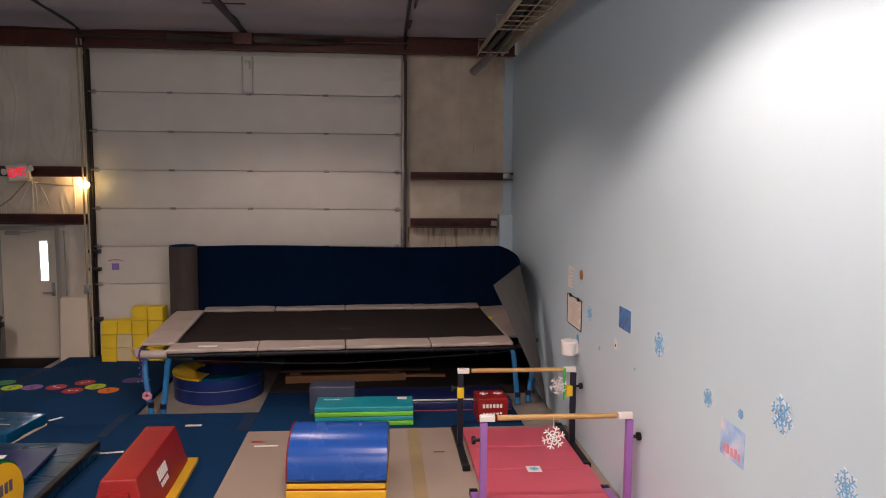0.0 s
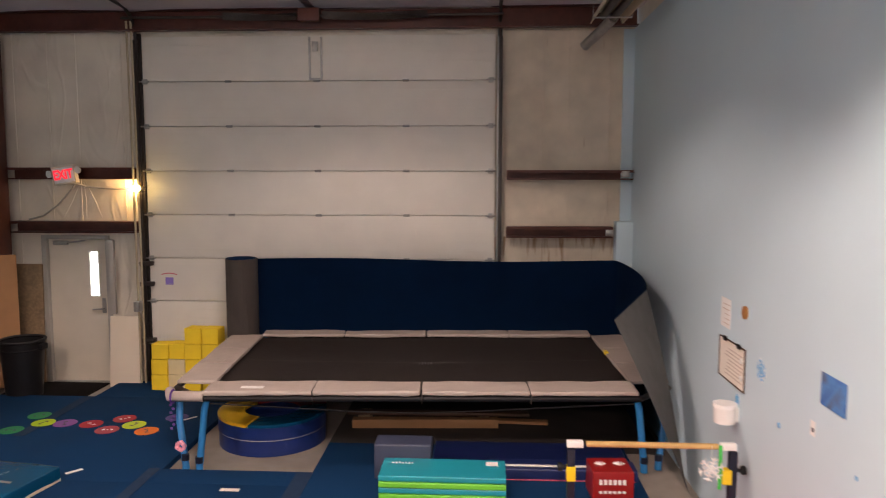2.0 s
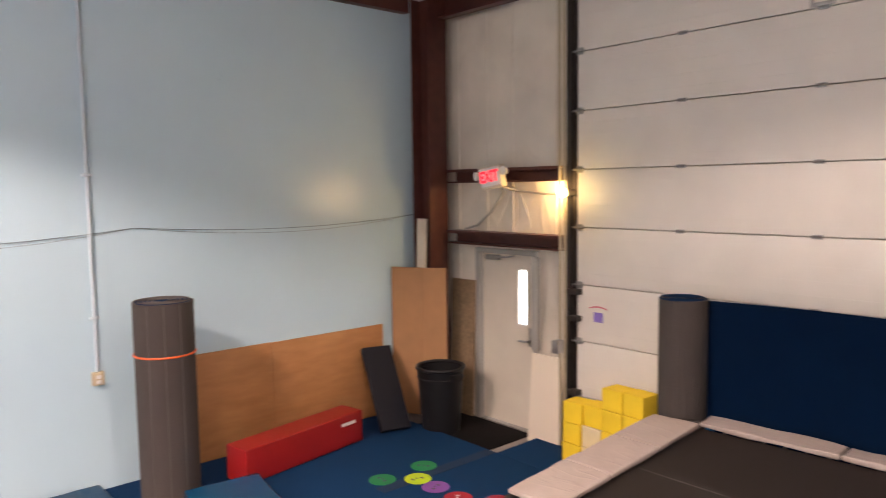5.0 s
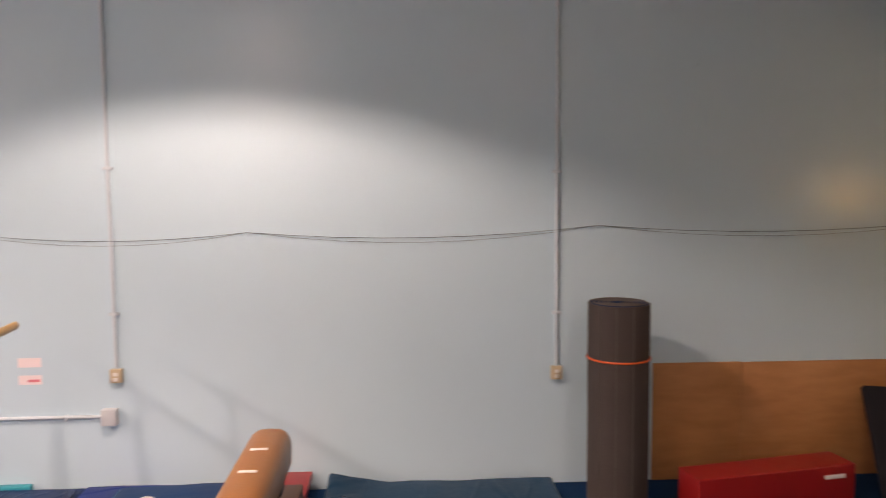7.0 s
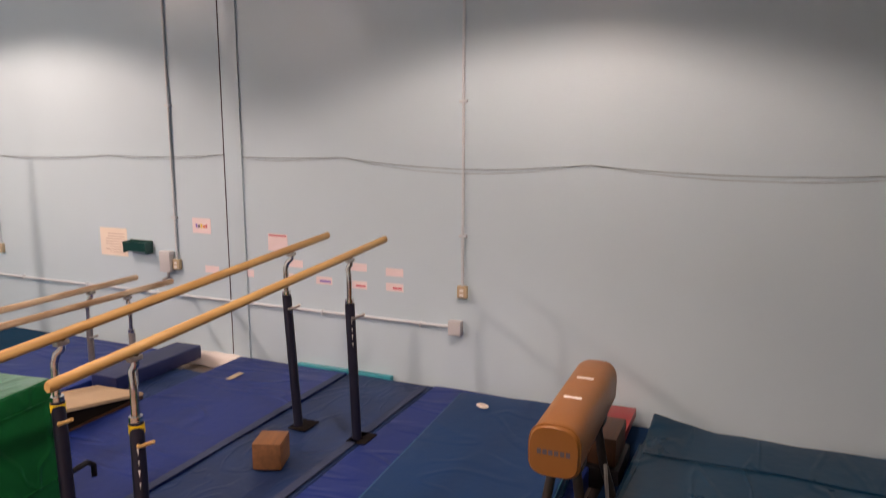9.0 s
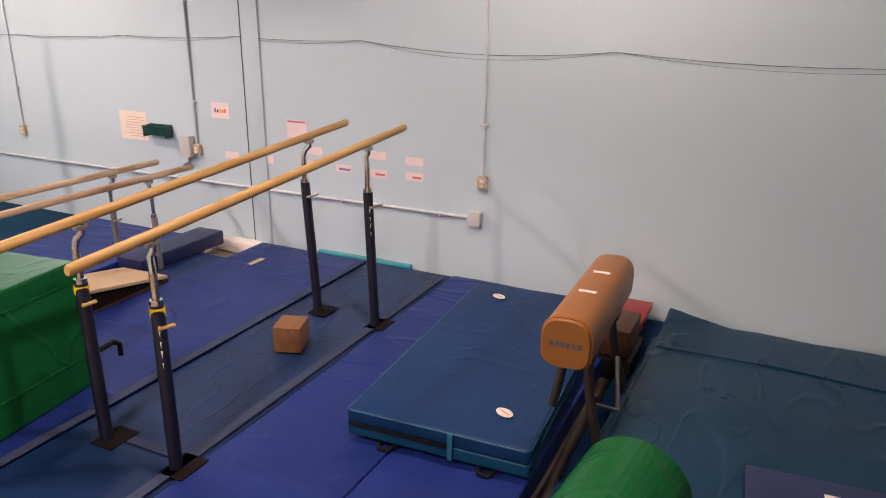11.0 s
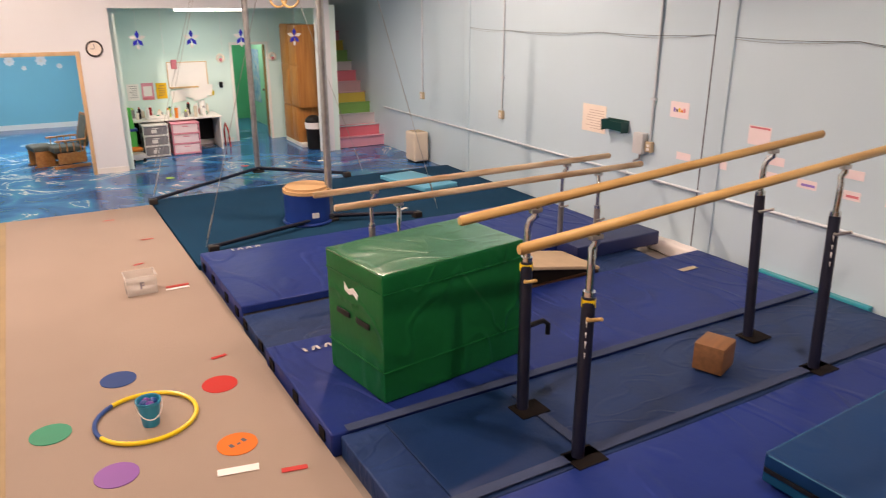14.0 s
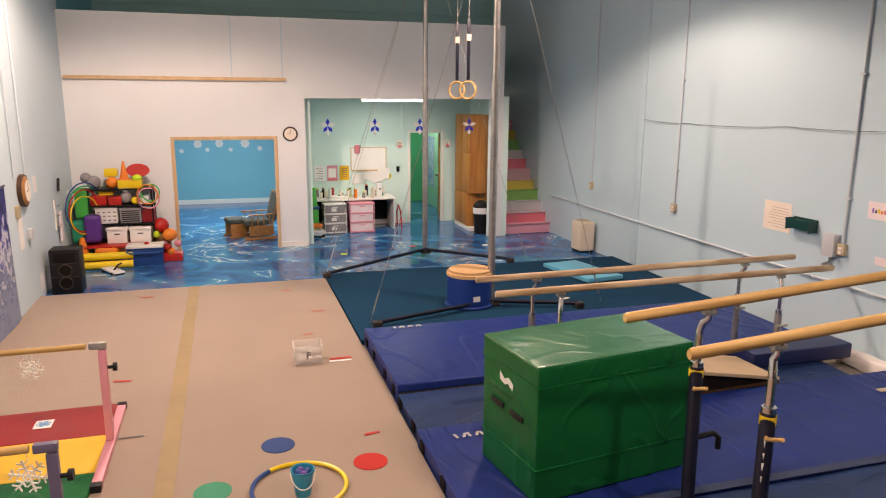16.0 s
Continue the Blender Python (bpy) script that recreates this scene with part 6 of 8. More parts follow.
# barrel
br = thing("foam_barrel", "green vinyl barrel with yellow end lying on its side", "barrel", pose(-2.82, 5.70, 0.335, 0, 0, -7))
bm = B()
bmesh.ops.create_cone(bm, cap_ends=True, segments=48, radius1=0.27, radius2=0.27, depth=0.70, matrix=pose(0, 0, 0, 0, 90, 0))
bmesh.ops.bevel(bm, geom=[e for e in bm.edges if abs(abs(e.verts[0].co.x) - 0.35) < 1e-4 and abs(abs(e.verts[1].co.x) - 0.35) < 1e-4], offset=0.02, segments=3, affect="EDGES")
part("side", bm, VINYL_GREEN, br)
for s in (-1, 1):
    part("end", cyl(B(), (s * 0.345, 0, 0), (s * 0.356, 0, 0), 0.245, 40), VINYL_YEL, br, "yellow end panel")
bm = B()
for k in range(5):
    box(bm, (0.3565, -0.12 + k * 0.05, 0.02), (0.3595, -0.085 + k * 0.05, 0.10))
part("print", bm, INK, br)
solo("barrel_cradle", box(B(), (-0.4, -0.2, 0), (0.4, 0.2, 0.008), 0.002), BLACK, "black rubber sheet under the barrel", "rubber sheet", pose(-2.82, 5.70, 0.0565))


# ---------- vaulting horse ----------
hs = thing("vaulting_horse", "old tan leather vaulting horse on dark steel legs", "vaulting horse", pose(-4.03, 5.27, 0.006, 0, 0, 1))
HL, HW = 0.575, 0.135


def horse_ring(x, k):
    pts = []
    for a in range(24):
        t = 2 * math.pi * a / 24
        c, s = math.cos(t), math.sin(t)
        y = HW * k * math.copysign(abs(c) ** 0.62, c)
        z = 0.845 + 0.14 * k * math.copysign(abs(s) ** (0.75 if s > 0 else 0.45), s)
        pts.append((x, y, z))
    return pts


bm = B()
rings = []
for x, k in ((-HL - 0.035, 0.55), (-HL - 0.025, 0.8), (-HL, 0.95), (-HL + 0.05, 1.0), (-0.2, 1.0), (0.2, 1.0), (HL - 0.05, 1.0), (HL, 0.97), (HL + 0.012, 0.92)):
    rings.append([bm.verts.new(p) for p in horse_ring(x, k)])
for a, b_ in zip(rings, rings[1:]):
    for i in range(24):
        bm.faces.new((a[i], a[(i + 1) % 24], b_[(i + 1) % 24], b_[i]))
bm.faces.new(rings[0])
bm.faces.new(rings[-1][::-1])
part("body", bm, LEATHER, hs)
bm = tube(B(), [(p[0], p[1] * 1.005, 0.845 + (p[2] - 0.845) * 1.005) for p in horse_ring(HL - 0.012, 0.985)] + [horse_ring(HL - 0.012, 0.985)[0]], 0.006, 5)
part("end_piping", bm, LEATHER, hs)
bm = B()
for k in range(6):
    box(bm, (HL + 0.011, -0.085 + k * 0.03, 0.83), (HL + 0.015, -0.064 + k * 0.03, 0.857))
part("end_print", bm, INK, hs, "dark lettering on the leather end")
for x in (0.16, -0.18):
    bm = box(B(), (x - 0.012, -0.05, 0.980), (x + 0.012, 0.05, 0.990), 0.003)
    part("pommel_slot", bm, PAPER, hs, "white tape over a pommel slot")
for s in (-1, 1):
    for q in (-1, 1):
        part("leg", tube(B(), [(s * 0.30, q * 0.05, 0.73), (s * 0.33, q * 0.10, 0.40), (s * 0.38, q * 0.20, 0.02)], 0.028, 10), STEEL_DARK, hs)
    part("leg_collar", box(B(), (s * 0.31 - 0.06, -0.11, 0.66), (s * 0.31 + 0.06, 0.11, 0.725), 0.01), STEEL_DARK, hs)
part("base_bar", tube(B(), [(-0.38, 0.20, 0.05), (0.38, 0.20, 0.05)], 0.02), GALV, hs)
part("base_bar", tube(B(), [(-0.38, -0.20, 0.05), (0.38, -0.20, 0.05)], 0.02), GALV, hs)
part("chain", tube(B(), [(0.3, 0.12, 0.38), (0.0, 0.2, 0.20), (-0.3, 0.12, 0.40)], 0.012), GALV, hs)
solo("brown_foam_block", box(B(), (-0.20, -0.13, 0), (0.20, 0.13, 0.20), 0.01), DARKWOOD, "dark brown block behind the horse", "block", pose(-5.00, 5.24, 0.17))
solo("black_foam_block", box(B(), (-0.24, -0.16, 0), (0.24, 0.16, 0.155), 0.01), BLACK, "black base block behind the horse", "block", pose(-5.00, 5.24, 0.008))
solo("red_floor_tile", box(B(), (-0.25, -0.26, 0), (0.25, 0.26, 0.07), 0.006), VINYL_RED, "red interlocking floor tile by the wall", "floor tile", pose(-5.52, 5.10, 0.17))


# ---------- parallel bars ----------
def bars(x_near, x_far, posts, ys, z_near, z_far, post_mat, rail_mat, label, post_r=0.042, lean=(0.0, 0.0), marks=True):
    t = thing("parallel_bars", label, "parallel bars", pose(0, 0, 0), "parallel bars")

    def zr(x):
        return z_near + (z_far - z_near) * (x - x_near) / (x_far - x_near)
    ym = sum(ys) / 2
    for i, y in enumerate(ys):
        bm = B()
        rings = []
        for x in (x_near, x_near - 0.012, x_far + 0.012, x_far):
            k = 0.8 if x in (x_near, x_far) else 1.0
            rings.append([bm.verts.new((x, y + 0.023 * k * math.cos(a), zr(x) + 0.029 * k * math.sin(a))) for a in [2 * math.pi * j / 16 for j in range(16)]])
        for a, b_ in zip(rings, rings[1:]):
            for j in range(16):
                bm.faces.new((a[j], a[(j + 1) % 16], b_[(j + 1) % 16], b_[j]))
        bm.faces.new(rings[0])
        bm.faces.new(rings[-1])
        part("rail", bm, rail_mat, t, "oval wooden rail")
        for j, px in enumerate(posts):
            yo = y + ((y - ym) * 0.16 if i or not marks else 0.0)
            px = px + (0.03 if marks and i == 0 else 0.0)
            zt = zr(px)
            zs = zt - 0.36
            bx_, by_ = px - lean[0], (y if marks else yo) - lean[1]
            part("post", cyl(B(), (bx_, by_, 0.01), (px, yo, zs), post_r, 18), post_mat, t)
            tel = part("telescope", cyl(B(), (px, yo, zs), (px, yo, zt - 0.20), post_r * 0.58, 16), CHROME, t, "chromed inner tube")
            part("gooseneck", tube(B(), [(px, yo, zt - 0.20), (px, yo, zt - 0.15), (px - 0.008, yo - (y - ym) * 0.05, zt - 0.105), (px - 0.02, y, zt - 0.075), (px - 0.02, y, zt - 0.025)], 0.020, 12), CHROME, t, "bent chromed tube")
            part("clamp", box(B(), (px - 0.055, y - 0.02, zt - 0.055), (px + 0.02, y + 0.02, zt - 0.027), 0.006), GALV, t)
            part("collar", cyl(B(), (px, yo, zs - 0.005), (px, yo, zs + 0.03), post_r * 0.95, 16), CHROME, t)
            if marks and j == 0:
                part("height_band", cyl(B(), (px, yo, zs - 0.055), (px, yo, zs - 0.01), post_r + 0.003, 18), YEL, t, "yellow band")
            lev = tube(B(), [(px, yo, zs - 0.11), (px + 0.05, yo + 0.06, zs - 0.10), (px + 0.04, yo + 0.15, zs - 0.06)], 0.010, 8)
            part("lever", lev, GALV if j else BARWOOD, t)
            if marks:
                part("foot_plate", box(B(), (bx_ - 0.14, by_ - 0.07, MZ + 0.001), (bx_ + 0.06, by_ + 0.09, MZ + 0.008), 0.001), BLACKMAT, t, "black opening in the mat round the post")
                if i == 0:
                    bm = B()
                    for k in range(4):
                        f = (0.30 - k * 0.055) / (zs - 0.01)
                        cx, cy, cz = px + (bx_ - px) * f, yo + (by_ - yo) * f, zs - 0.30 + k * 0.055
                        box(bm, (cx + post_r * 0.35, cy + post_r * 0.35, cz - 0.02), (cx + post_r * 0.76, cy + post_r * 0.76, cz + (0.02 if k % 2 else 0.012)))
                    part("post_print", bm, PAPER, t, "white lettering on the post")
    for px in posts:
        part("base_rail", tube(B(), [(px, ys[0], 0.03), (px, ys[1], 0.03)], 0.03), STEEL_DARK, t)
    if marks:
        yo = ys[1] + (ys[1] - ym) * 0.16
        part("crank", tube(B(), [(posts[0] + 0.03, yo, 0.62), (posts[0] - 0.03, yo + 0.0, 0.63), (posts[0] - 0.16, yo - 0.02, 0.63), (posts[0] - 0.20, yo - 0.02, 0.60), (posts[0] - 0.20, yo - 0.02, 0.53)], 0.016, 8), BLACK, t)
    return t


bars(-2.10, -5.16, (-2.585, -4.615), (3.42, 2.88), 1.375, 1.585, POST_NAVY, BARWOOD, "parallel bars with pale wooden rails on navy posts", 0.036, (-0.09, -0.10))
bars(-2.13, -5.33, (-2.66, -4.76), (0.98, 0.52), 0.98, 0.995, GALV, BARWOOD_OLD, "worn lower parallel bars on bare steel posts", 0.03, (0, 0), False)
solo("wooden_block", box(B(), (-0.115, -0.10, 0), (0.115, 0.10, 0.19), 0.012), BLOCKWOOD, "small brown block on the strip mat", "block", pose(-3.93, 3.16, MZ + 0.004, 0, 0, 20))
# green block
gbx = thing("green_vault_box", "big green vinyl vault box with hand holes", "vault box", pose(-2.31, 2.12, MZ + 0.005, 0, 0, 8))
part("body", cushion(B(), (-0.555, -0.325, 0), (0.555, 0.325, 0.71), 0.010, 12, 0.007, 2.6), VINYL_GREEN, gbx)
part("top", cushion(B(), (-0.557, -0.327, 0.714), (0.557, 0.327, 0.826), 0.008, 14, 0.003, 4.5), VINYL_GREEN, gbx)
part("top_panel", cushion(B(), (-0.556, -0.326, 0.812), (0.556, 0.326, 0.836), 0.006, 16, 0.004, 4.5), VINYL_GREEN_LIT, gbx, "creased glossy green top, base colour lightened for its highlights")
bm = box(B(), (-0.560, -0.330, 0.20), (0.560, 0.330, 0.212), 0.002)
part("seam", bm, VINYL_GREEN, gbx)
for y0 in (-0.20, 0.03):
    part("hand_hole", box(B(), (0.556, y0, 0.44), (0.566, y0 + 0.15, 0.475), 0.003), BLACK, gbx)
part("hem", box(B(), (-0.561, -0.331, 0.704), (0.561, 0.331, 0.716), 0.003), VINYL_GREEN, gbx)
bm = B()
prism(bm, [(-0.10, 0.62), (-0.04, 0.60), (0.0, 0.62), (0.05, 0.59), (0.06, 0.63), (0.0, 0.66), (-0.05, 0.635), (-0.10, 0.67)], "x", 0.5585, 0.5615)
part("logo_print", bm, PAPER, gbx, "white print shape")
# vault board
sb = thing("springboard", "tan-topped springboard lying between the mats", "springboard", pose(-4.10, 1.12, 0.135, 0, 0, 3))
part("top_board", prism(B(), [(-0.42, 0.03), (0.45, 0.19), (0.45, 0.22), (-0.42, 0.06)], "y", -0.26, 0.26, 0.006), BEIGE_TOP, sb)
part("base_board", box(B(), (-0.42, -0.25, 0.0), (0.45, 0.25, 0.025), 0.005), DARKWOOD, sb, "dark lower board")
# black sheets paint the shade of the open gap under the top board
part("gap_shade", prism(B(), [(-0.38, 0.026), (0.44, 0.026), (0.44, 0.185), (-0.38, 0.034)], "y", -0.235, -0.225), BLACKMAT, sb, "black sheet for the shade in the gap between the boards")
part("gap_shade", prism(B(), [(-0.38, 0.026), (0.44, 0.026), (0.44, 0.185), (-0.38, 0.034)], "y", 0.225, 0.235), BLACKMAT, sb, "black sheet for the shade in the gap between the boards")
for x in (0.05, 0.22, 0.36):
    for y in (-0.15, 0.15):
        part("coil", tube(B(), [(x + 0.03 * math.cos(k), y + 0.03 * math.sin(k), 0.026 + k * 0.005 * (x + 0.5)) for k in range(22)], 0.006, 5), STEEL_DARK, sb)
vinyl_mat("dark_side_mat", "dark navy landing mat with a black side near the wall", -5.62, -4.55, 0.70, 1.02, 0.135, 0.27, VINYL_NAVY)
# carpet toys
t = thing("hoop", "yellow and blue plastic hoop lying on the carpet", "hoop", pose(-0.54, 1.79, 0.078))
bmy, bmb = B(), B()
for bmx, a0, a1 in ((bmy, 2.2 - 2 * math.pi + 1.35, 2.2), (bmb, 2.2, 3.55)):
    tube(bmx, [(0.29 * math.cos(a0 + (a1 - a0) * k / 40), 0.29 * math.sin(a0 + (a1 - a0) * k / 40), 0) for k in range(41)], 0.014, 8)
part("tube", bmy, YEL, t, "", pose(0, 0, 0, 0, 0, 180))
part("blue_section", bmb, BLUEP, t, "dark blue section", pose(0, 0, 0, 0, 0, 180))
bk = thing("toy_bucket", "small blue toy bucket with handle inside the hoop", "bucket", pose(-0.555, 1.86, 0.0615))
bm = cyl(B(), (0, 0, 0), (0, 0, 0.165), 0.048, 28, 0.068)
bmesh.ops.delete(bm, geom=[f for f in bm.faces if f.calc_center_median().z > 0.16], context="FACES")
bmesh.ops.solidify(bm, geom=bm.faces[:], thickness=0.003)
part("body", bm, CYANP, bk)
for z, r in ((0.165, 0.071), (0.150, 0.0685)):
    part("rim", torus(B(), (0, 0, z), r, 0.004, 28, 6), CYANP, bk)
part("handle", tube(B(), [(0.074 * math.cos(a), 0.012 + 0.075 * math.sin(a), 0.158 - 0.085 * math.sin(a)) for a in [math.pi * k / 14 for k in range(15)]], 0.0035, 6), PAPER, bk, "thin white carrying handle")
for k in range(4):
    part("toy", ball(B(), (0.028 * math.cos(k * 1.7), 0.028 * math.sin(k * 1.7), 0.146), 0.026, 0.8, 12), (BLUEP, PURPLEP)[k % 2], bk)
for x, y, m_, w in ((-0.45, 1.18, BLUEP, "blue"), (-1.03, 1.58, RED, "bright red"), (-0.95, 2.33, ORANGE, "orange"), (-0.31, 2.30, MAGENTA, "violet"), (-0.02, 1.69, SEAGREEN, "sea green")):
    spot_disc(x, y, 0.115, SPOT[w], w, 20, w in ("orange",))
bx = thing("ball_tub", "clear plastic tub of white balls on the carpet", "tub", pose(-0.83, -0.42, 0.0645))
CLEAR = bpy.data.materials.new("clear_plastic")
CLEAR.use_nodes = True
_b = CLEAR.node_tree.nodes["Principled BSDF"]
_b.inputs["Base Color"].default_value, _b.inputs["Roughness"].default_value, _b.inputs["Alpha"].default_value = (0.75, 0.72, 0.68, 1), 0.2, 0.35
TW, TD, TH = 0.125, 0.10, 0.16
for lo, hi in (((-TW, -TD, 0), (TW, TD, 0.005)), ((-TW, -TD, 0.005), (-TW + 0.004, TD, TH)), ((TW - 0.004, -TD, 0.005), (TW, TD, TH)), ((-TW + 0.004, -TD, 0.005), (TW - 0.004, -TD + 0.004, TH)), ((-TW + 0.004, TD - 0.004, 0.005), (TW - 0.004, TD, TH))):
    pbox("tub_wall", lo, hi, CLEAR, bx, 0)
for lo, hi in (((-TW - 0.008, -TD - 0.008, TH), (TW + 0.008, -TD + 0.004, TH + 0.008)), ((-TW - 0.008, TD - 0.004, TH), (TW + 0.008, TD + 0.008, TH + 0.008)), ((-TW - 0.008, -TD + 0.004, TH), (-TW + 0.004, TD - 0.004, TH + 0.008)), ((TW - 0.004, -TD + 0.004, TH), (TW + 0.008, TD - 0.004, TH + 0.008))):
    pbox("tub_rim", lo, hi, CLEAR, bx, 0.002)
random.seed(2)
for k in range(18):
    part("ball", ball(B(), (-0.085 + 0.057 * (k % 4) + random.uniform(-0.006, 0.006), (-0.058, 0.0, 0.058)[(k // 4) % 3], 0.034 + 0.046 * (k // 12)), 0.028, 1, 12), WHITE, bx)
text_mesh("F", 0.085, INK, "letter", bx, pose(0, TD + 0.001, 0.082, 90, 0, 180), 0.001)


# ---------- ring frame ----------
rf = thing("ring_frame", "tall steel still-rings frame with guy cables and wooden rings", "ring frame", pose(-3.09, -3.15, 0.061))
PY = 1.475
for s in (-1, 1):
    part("pole", cyl(B(), (0, s * PY, 0), (0, s * PY, 2.52), 0.042, 18), GALV, rf)
    part("pole_upper", cyl(B(), (0, s * PY, 2.52), (0, s * PY, 4.78), 0.036, 18), GALV, rf)
    part("pole_joint", cyl(B(), (0, s * PY, 2.48), (0, s * PY, 2.53), 0.048, 18), GALV, rf)
    part("pole_foot", box(B(), (-0.08, s * PY - 0.08, 0), (0.08, s * PY + 0.08, 0.04), 0.008), STEEL_DARK, rf)
part("crossbar", cyl(B(), (0, -PY, 4.78), (0, PY, 4.78), 0.03, 14), GALV, rf)
for a, b_ in (((0, -PY, 0.05), (1.68, -0.31, 0.05)), ((0, -PY, 0.05), (-1.04, -0.52, 0.05)), ((0, PY, 0.05), (1.45, 1.95, 0.05)), ((0, PY, 0.05), (-0.95, 1.85, 0.05))):
    for dz in (0.0, 0.055):
        part("floor_tube", tube(B(), [Vector(a) + Vector((0, 0.05 * (dz > 0), dz * 0.5)), Vector(b_) + Vector((0, 0, dz * 0.2))], 0.018, 8), POST_NAVY, rf)
    part("floor_anchor", box(B(), (b_[0] - 0.05, b_[1] - 0.05, 0), (b_[0] + 0.05, b_[1] + 0.05, 0.07), 0.01), STEEL_DARK, rf)
for a, b_ in (((1.52, 1.92, 0.05), (0, PY, 4.7)), ((1.68, -0.31, 0.05), (0, -PY, 4.7)), ((-1.26, 1.80, 0.05), (0, PY, 4.7)), ((-1.3, -0.52, 0.05), (0, -PY, 4.7)), ((1.3, -2.6, 0.0), (0, -PY, 4.7))):
    part("guy_cable", tube(B(), [a, b_], 0.0032, 5), GALV, rf)
    va, vb2 = Vector(a), Vector(b_)
    if a[2] < 1:
        part("turnbuckle", tube(B(), [va.lerp(vb2, 0.02), va.lerp(vb2, 0.07)], 0.009, 8), GALV, rf)
for y in (0.07, 0.52):
    r_ = part("ring", torus(B(), (0, y, 2.47), 0.105, 0.014, 32, 10, "x"), BARWOOD, rf, "wooden ring")
    r_.matrix_local = Matrix.Translation((0, y, 0)) @ pose(0, 0, 0, 0, 0, 50) @ Matrix.Translation((0, -y, 0))
    part("strap", box(B(), (-0.02, y - 0.006, 2.58), (0.02, y + 0.006, 3.30), 0.002), POST_NAVY, rf, "dark webbing strap")
    part("strap_buckle", box(B(), (-0.03, y - 0.015, 3.05), (0.03, y + 0.015, 3.13), 0.004), CREAMPL, rf)
    part("ring_cable", tube(B(), [(0, y, 3.30), (0, y * 0.9 + 0.02, 4.78)], 0.006, 5), GALV, rf)
dm = thing("drum_block", "blue padded drum with a tan top beside the ring frame", "drum", pose(-2.86, -1.78, 0.061))
part("side", cyl(B(), (0, 0, 0.0), (0, 0, 0.36), 0.265, 36), DRUM_BLUE, dm)
part("skirt", torus(B(), (0, 0, 0.02), 0.275, 0.018, 36, 6), DRUM_BLUE, dm)
bm = cyl(B(), (0, 0, 0.362), (0, 0, 0.43), 0.272, 36)
bmesh.ops.bevel(bm, geom=[e for e in bm.edges if e.verts[0].co.z > 0.42 and e.verts[1].co.z > 0.42], offset=0.03, segments=4, affect="EDGES")
part("top_pad", bm, TAN_TOP, dm, "tan suede top")
pbox("label", (-0.04, 0.258, 0.10), (0.04, 0.27, 0.16), PAPER, dm, 0)
solo("sky_blue_board", cushion(B(), (-0.28, -0.55, 0), (0.28, 0.55, 0.06), 0.012, 4, 0.002), SKYB, "light blue panel mat on the teal carpet", "mat", pose(-4.86, -2.82, 0.06, 1.5, 0, 8))
hv = thing("air_purifier", "cream plastic air purifier standing by the wall", "air purifier", pose(-5.66, -4.35, 0.006))
part("case", box(B(), (-0.13, -0.16, 0.03), (0.13, 0.16, 0.50), 0.03, 3), CREAMPL, hv)
bm = B()
for k in range(7):
    box(bm, (-0.09, -0.12 + k * 0.036, 0.4985), (0.09, -0.10 + k * 0.036, 0.503))
part("grille", bm, BRASS, hv)
pbox("base", (-0.11, -0.14, 0), (0.11, 0.14, 0.03), BLACK, hv, 0.006)
tape(-4.05, -1.7, 0.16, 0.05, CREAMP, "cream", 20, 0.061)


# ---------- south end: toys against the pale wall ----------
def open_bin(name, label, category, x, y, z, w, d, h, mat, rim=None, lid=None, group=""):
    t = thing(name, label, category, pose(x, y, z), group)
    bm = box(B(), (-w / 2, -d / 2, 0), (w / 2, d / 2, h), 0.012)
    part("body", bm, mat, t)
    part("rim", box(B(), (-w / 2 - 0.008, -d / 2 - 0.008, h - 0.02), (w / 2 + 0.008, d / 2 + 0.008, h - 0.002), 0.006), rim or mat, t)
    if lid is not None:
        part("lid", box(B(), (-w / 2 - 0.015, -d / 2 - 0.015, h), (w / 2 + 0.015, d / 2 + 0.015, h + 0.035), 0.012), lid, t)
    return t


FZ = 0.0065
rk = thing("toy_rack", "black shelving rack crowded with play equipment", "shelf", pose(1.32, -5.64, FZ))
for z in (0.26, 0.55, 0.82, 1.06):
    pbox("shelf_board", (-0.44, -0.20, z), (0.44, 0.20, z + 0.02), BLACK, rk)
for x in (-0.43, 0.43):
    for y in (-0.19, 0.19):
        part("rack_post", cyl(B(), (x, y, 0), (x, y, 1.10), 0.012, 8), BLACK, rk)
RZ = {1: FZ + 0.281, 2: FZ + 0.571, 3: FZ + 0.841, 4: FZ + 1.081}
t = open_bin("drawer_box", "white slatted plastic drawer box on the rack", "storage box", 1.53, -5.60, RZ[2], 0.30, 0.30, 0.235, WHITE)
for k in range(4):
    for j in range(3):
        part("slot", box(B(), (-0.13 + k * 0.07, 0.151, 0.04 + j * 0.06), (-0.09 + k * 0.07, 0.155, 0.06 + j * 0.06)), GREYPL, t)
t = open_bin("grey_crate", "grey slatted crate on the rack", "crate", 1.20, -5.60, RZ[2], 0.29, 0.30, 0.225, GREYPL)
bm = B()
for j in range(6):
    box(bm, (-0.12, 0.151, 0.02 + j * 0.03), (0.12, 0.156, 0.034 + j * 0.03))
part("slats", bm, BLACK, t)
for x, w in ((1.40, 0.27), (1.08, 0.29)):
    t = open_bin("file_box", "white cardboard file box with lid on the rack", "box", x, -5.55, RZ[1], w, 0.34, 0.20, PAPER, lid=PAPER, group="file boxes")
    pbox("hand_slot", (-0.04, 0.171, 0.13), (0.04, 0.174, 0.15), INK, t, 0)
t = open_bin("cool_box", "blue cool box with a white lid on the floor", "cool box", 1.00, -5.18, FZ, 0.48, 0.30, 0.26, BLUEP, lid=WHITE)
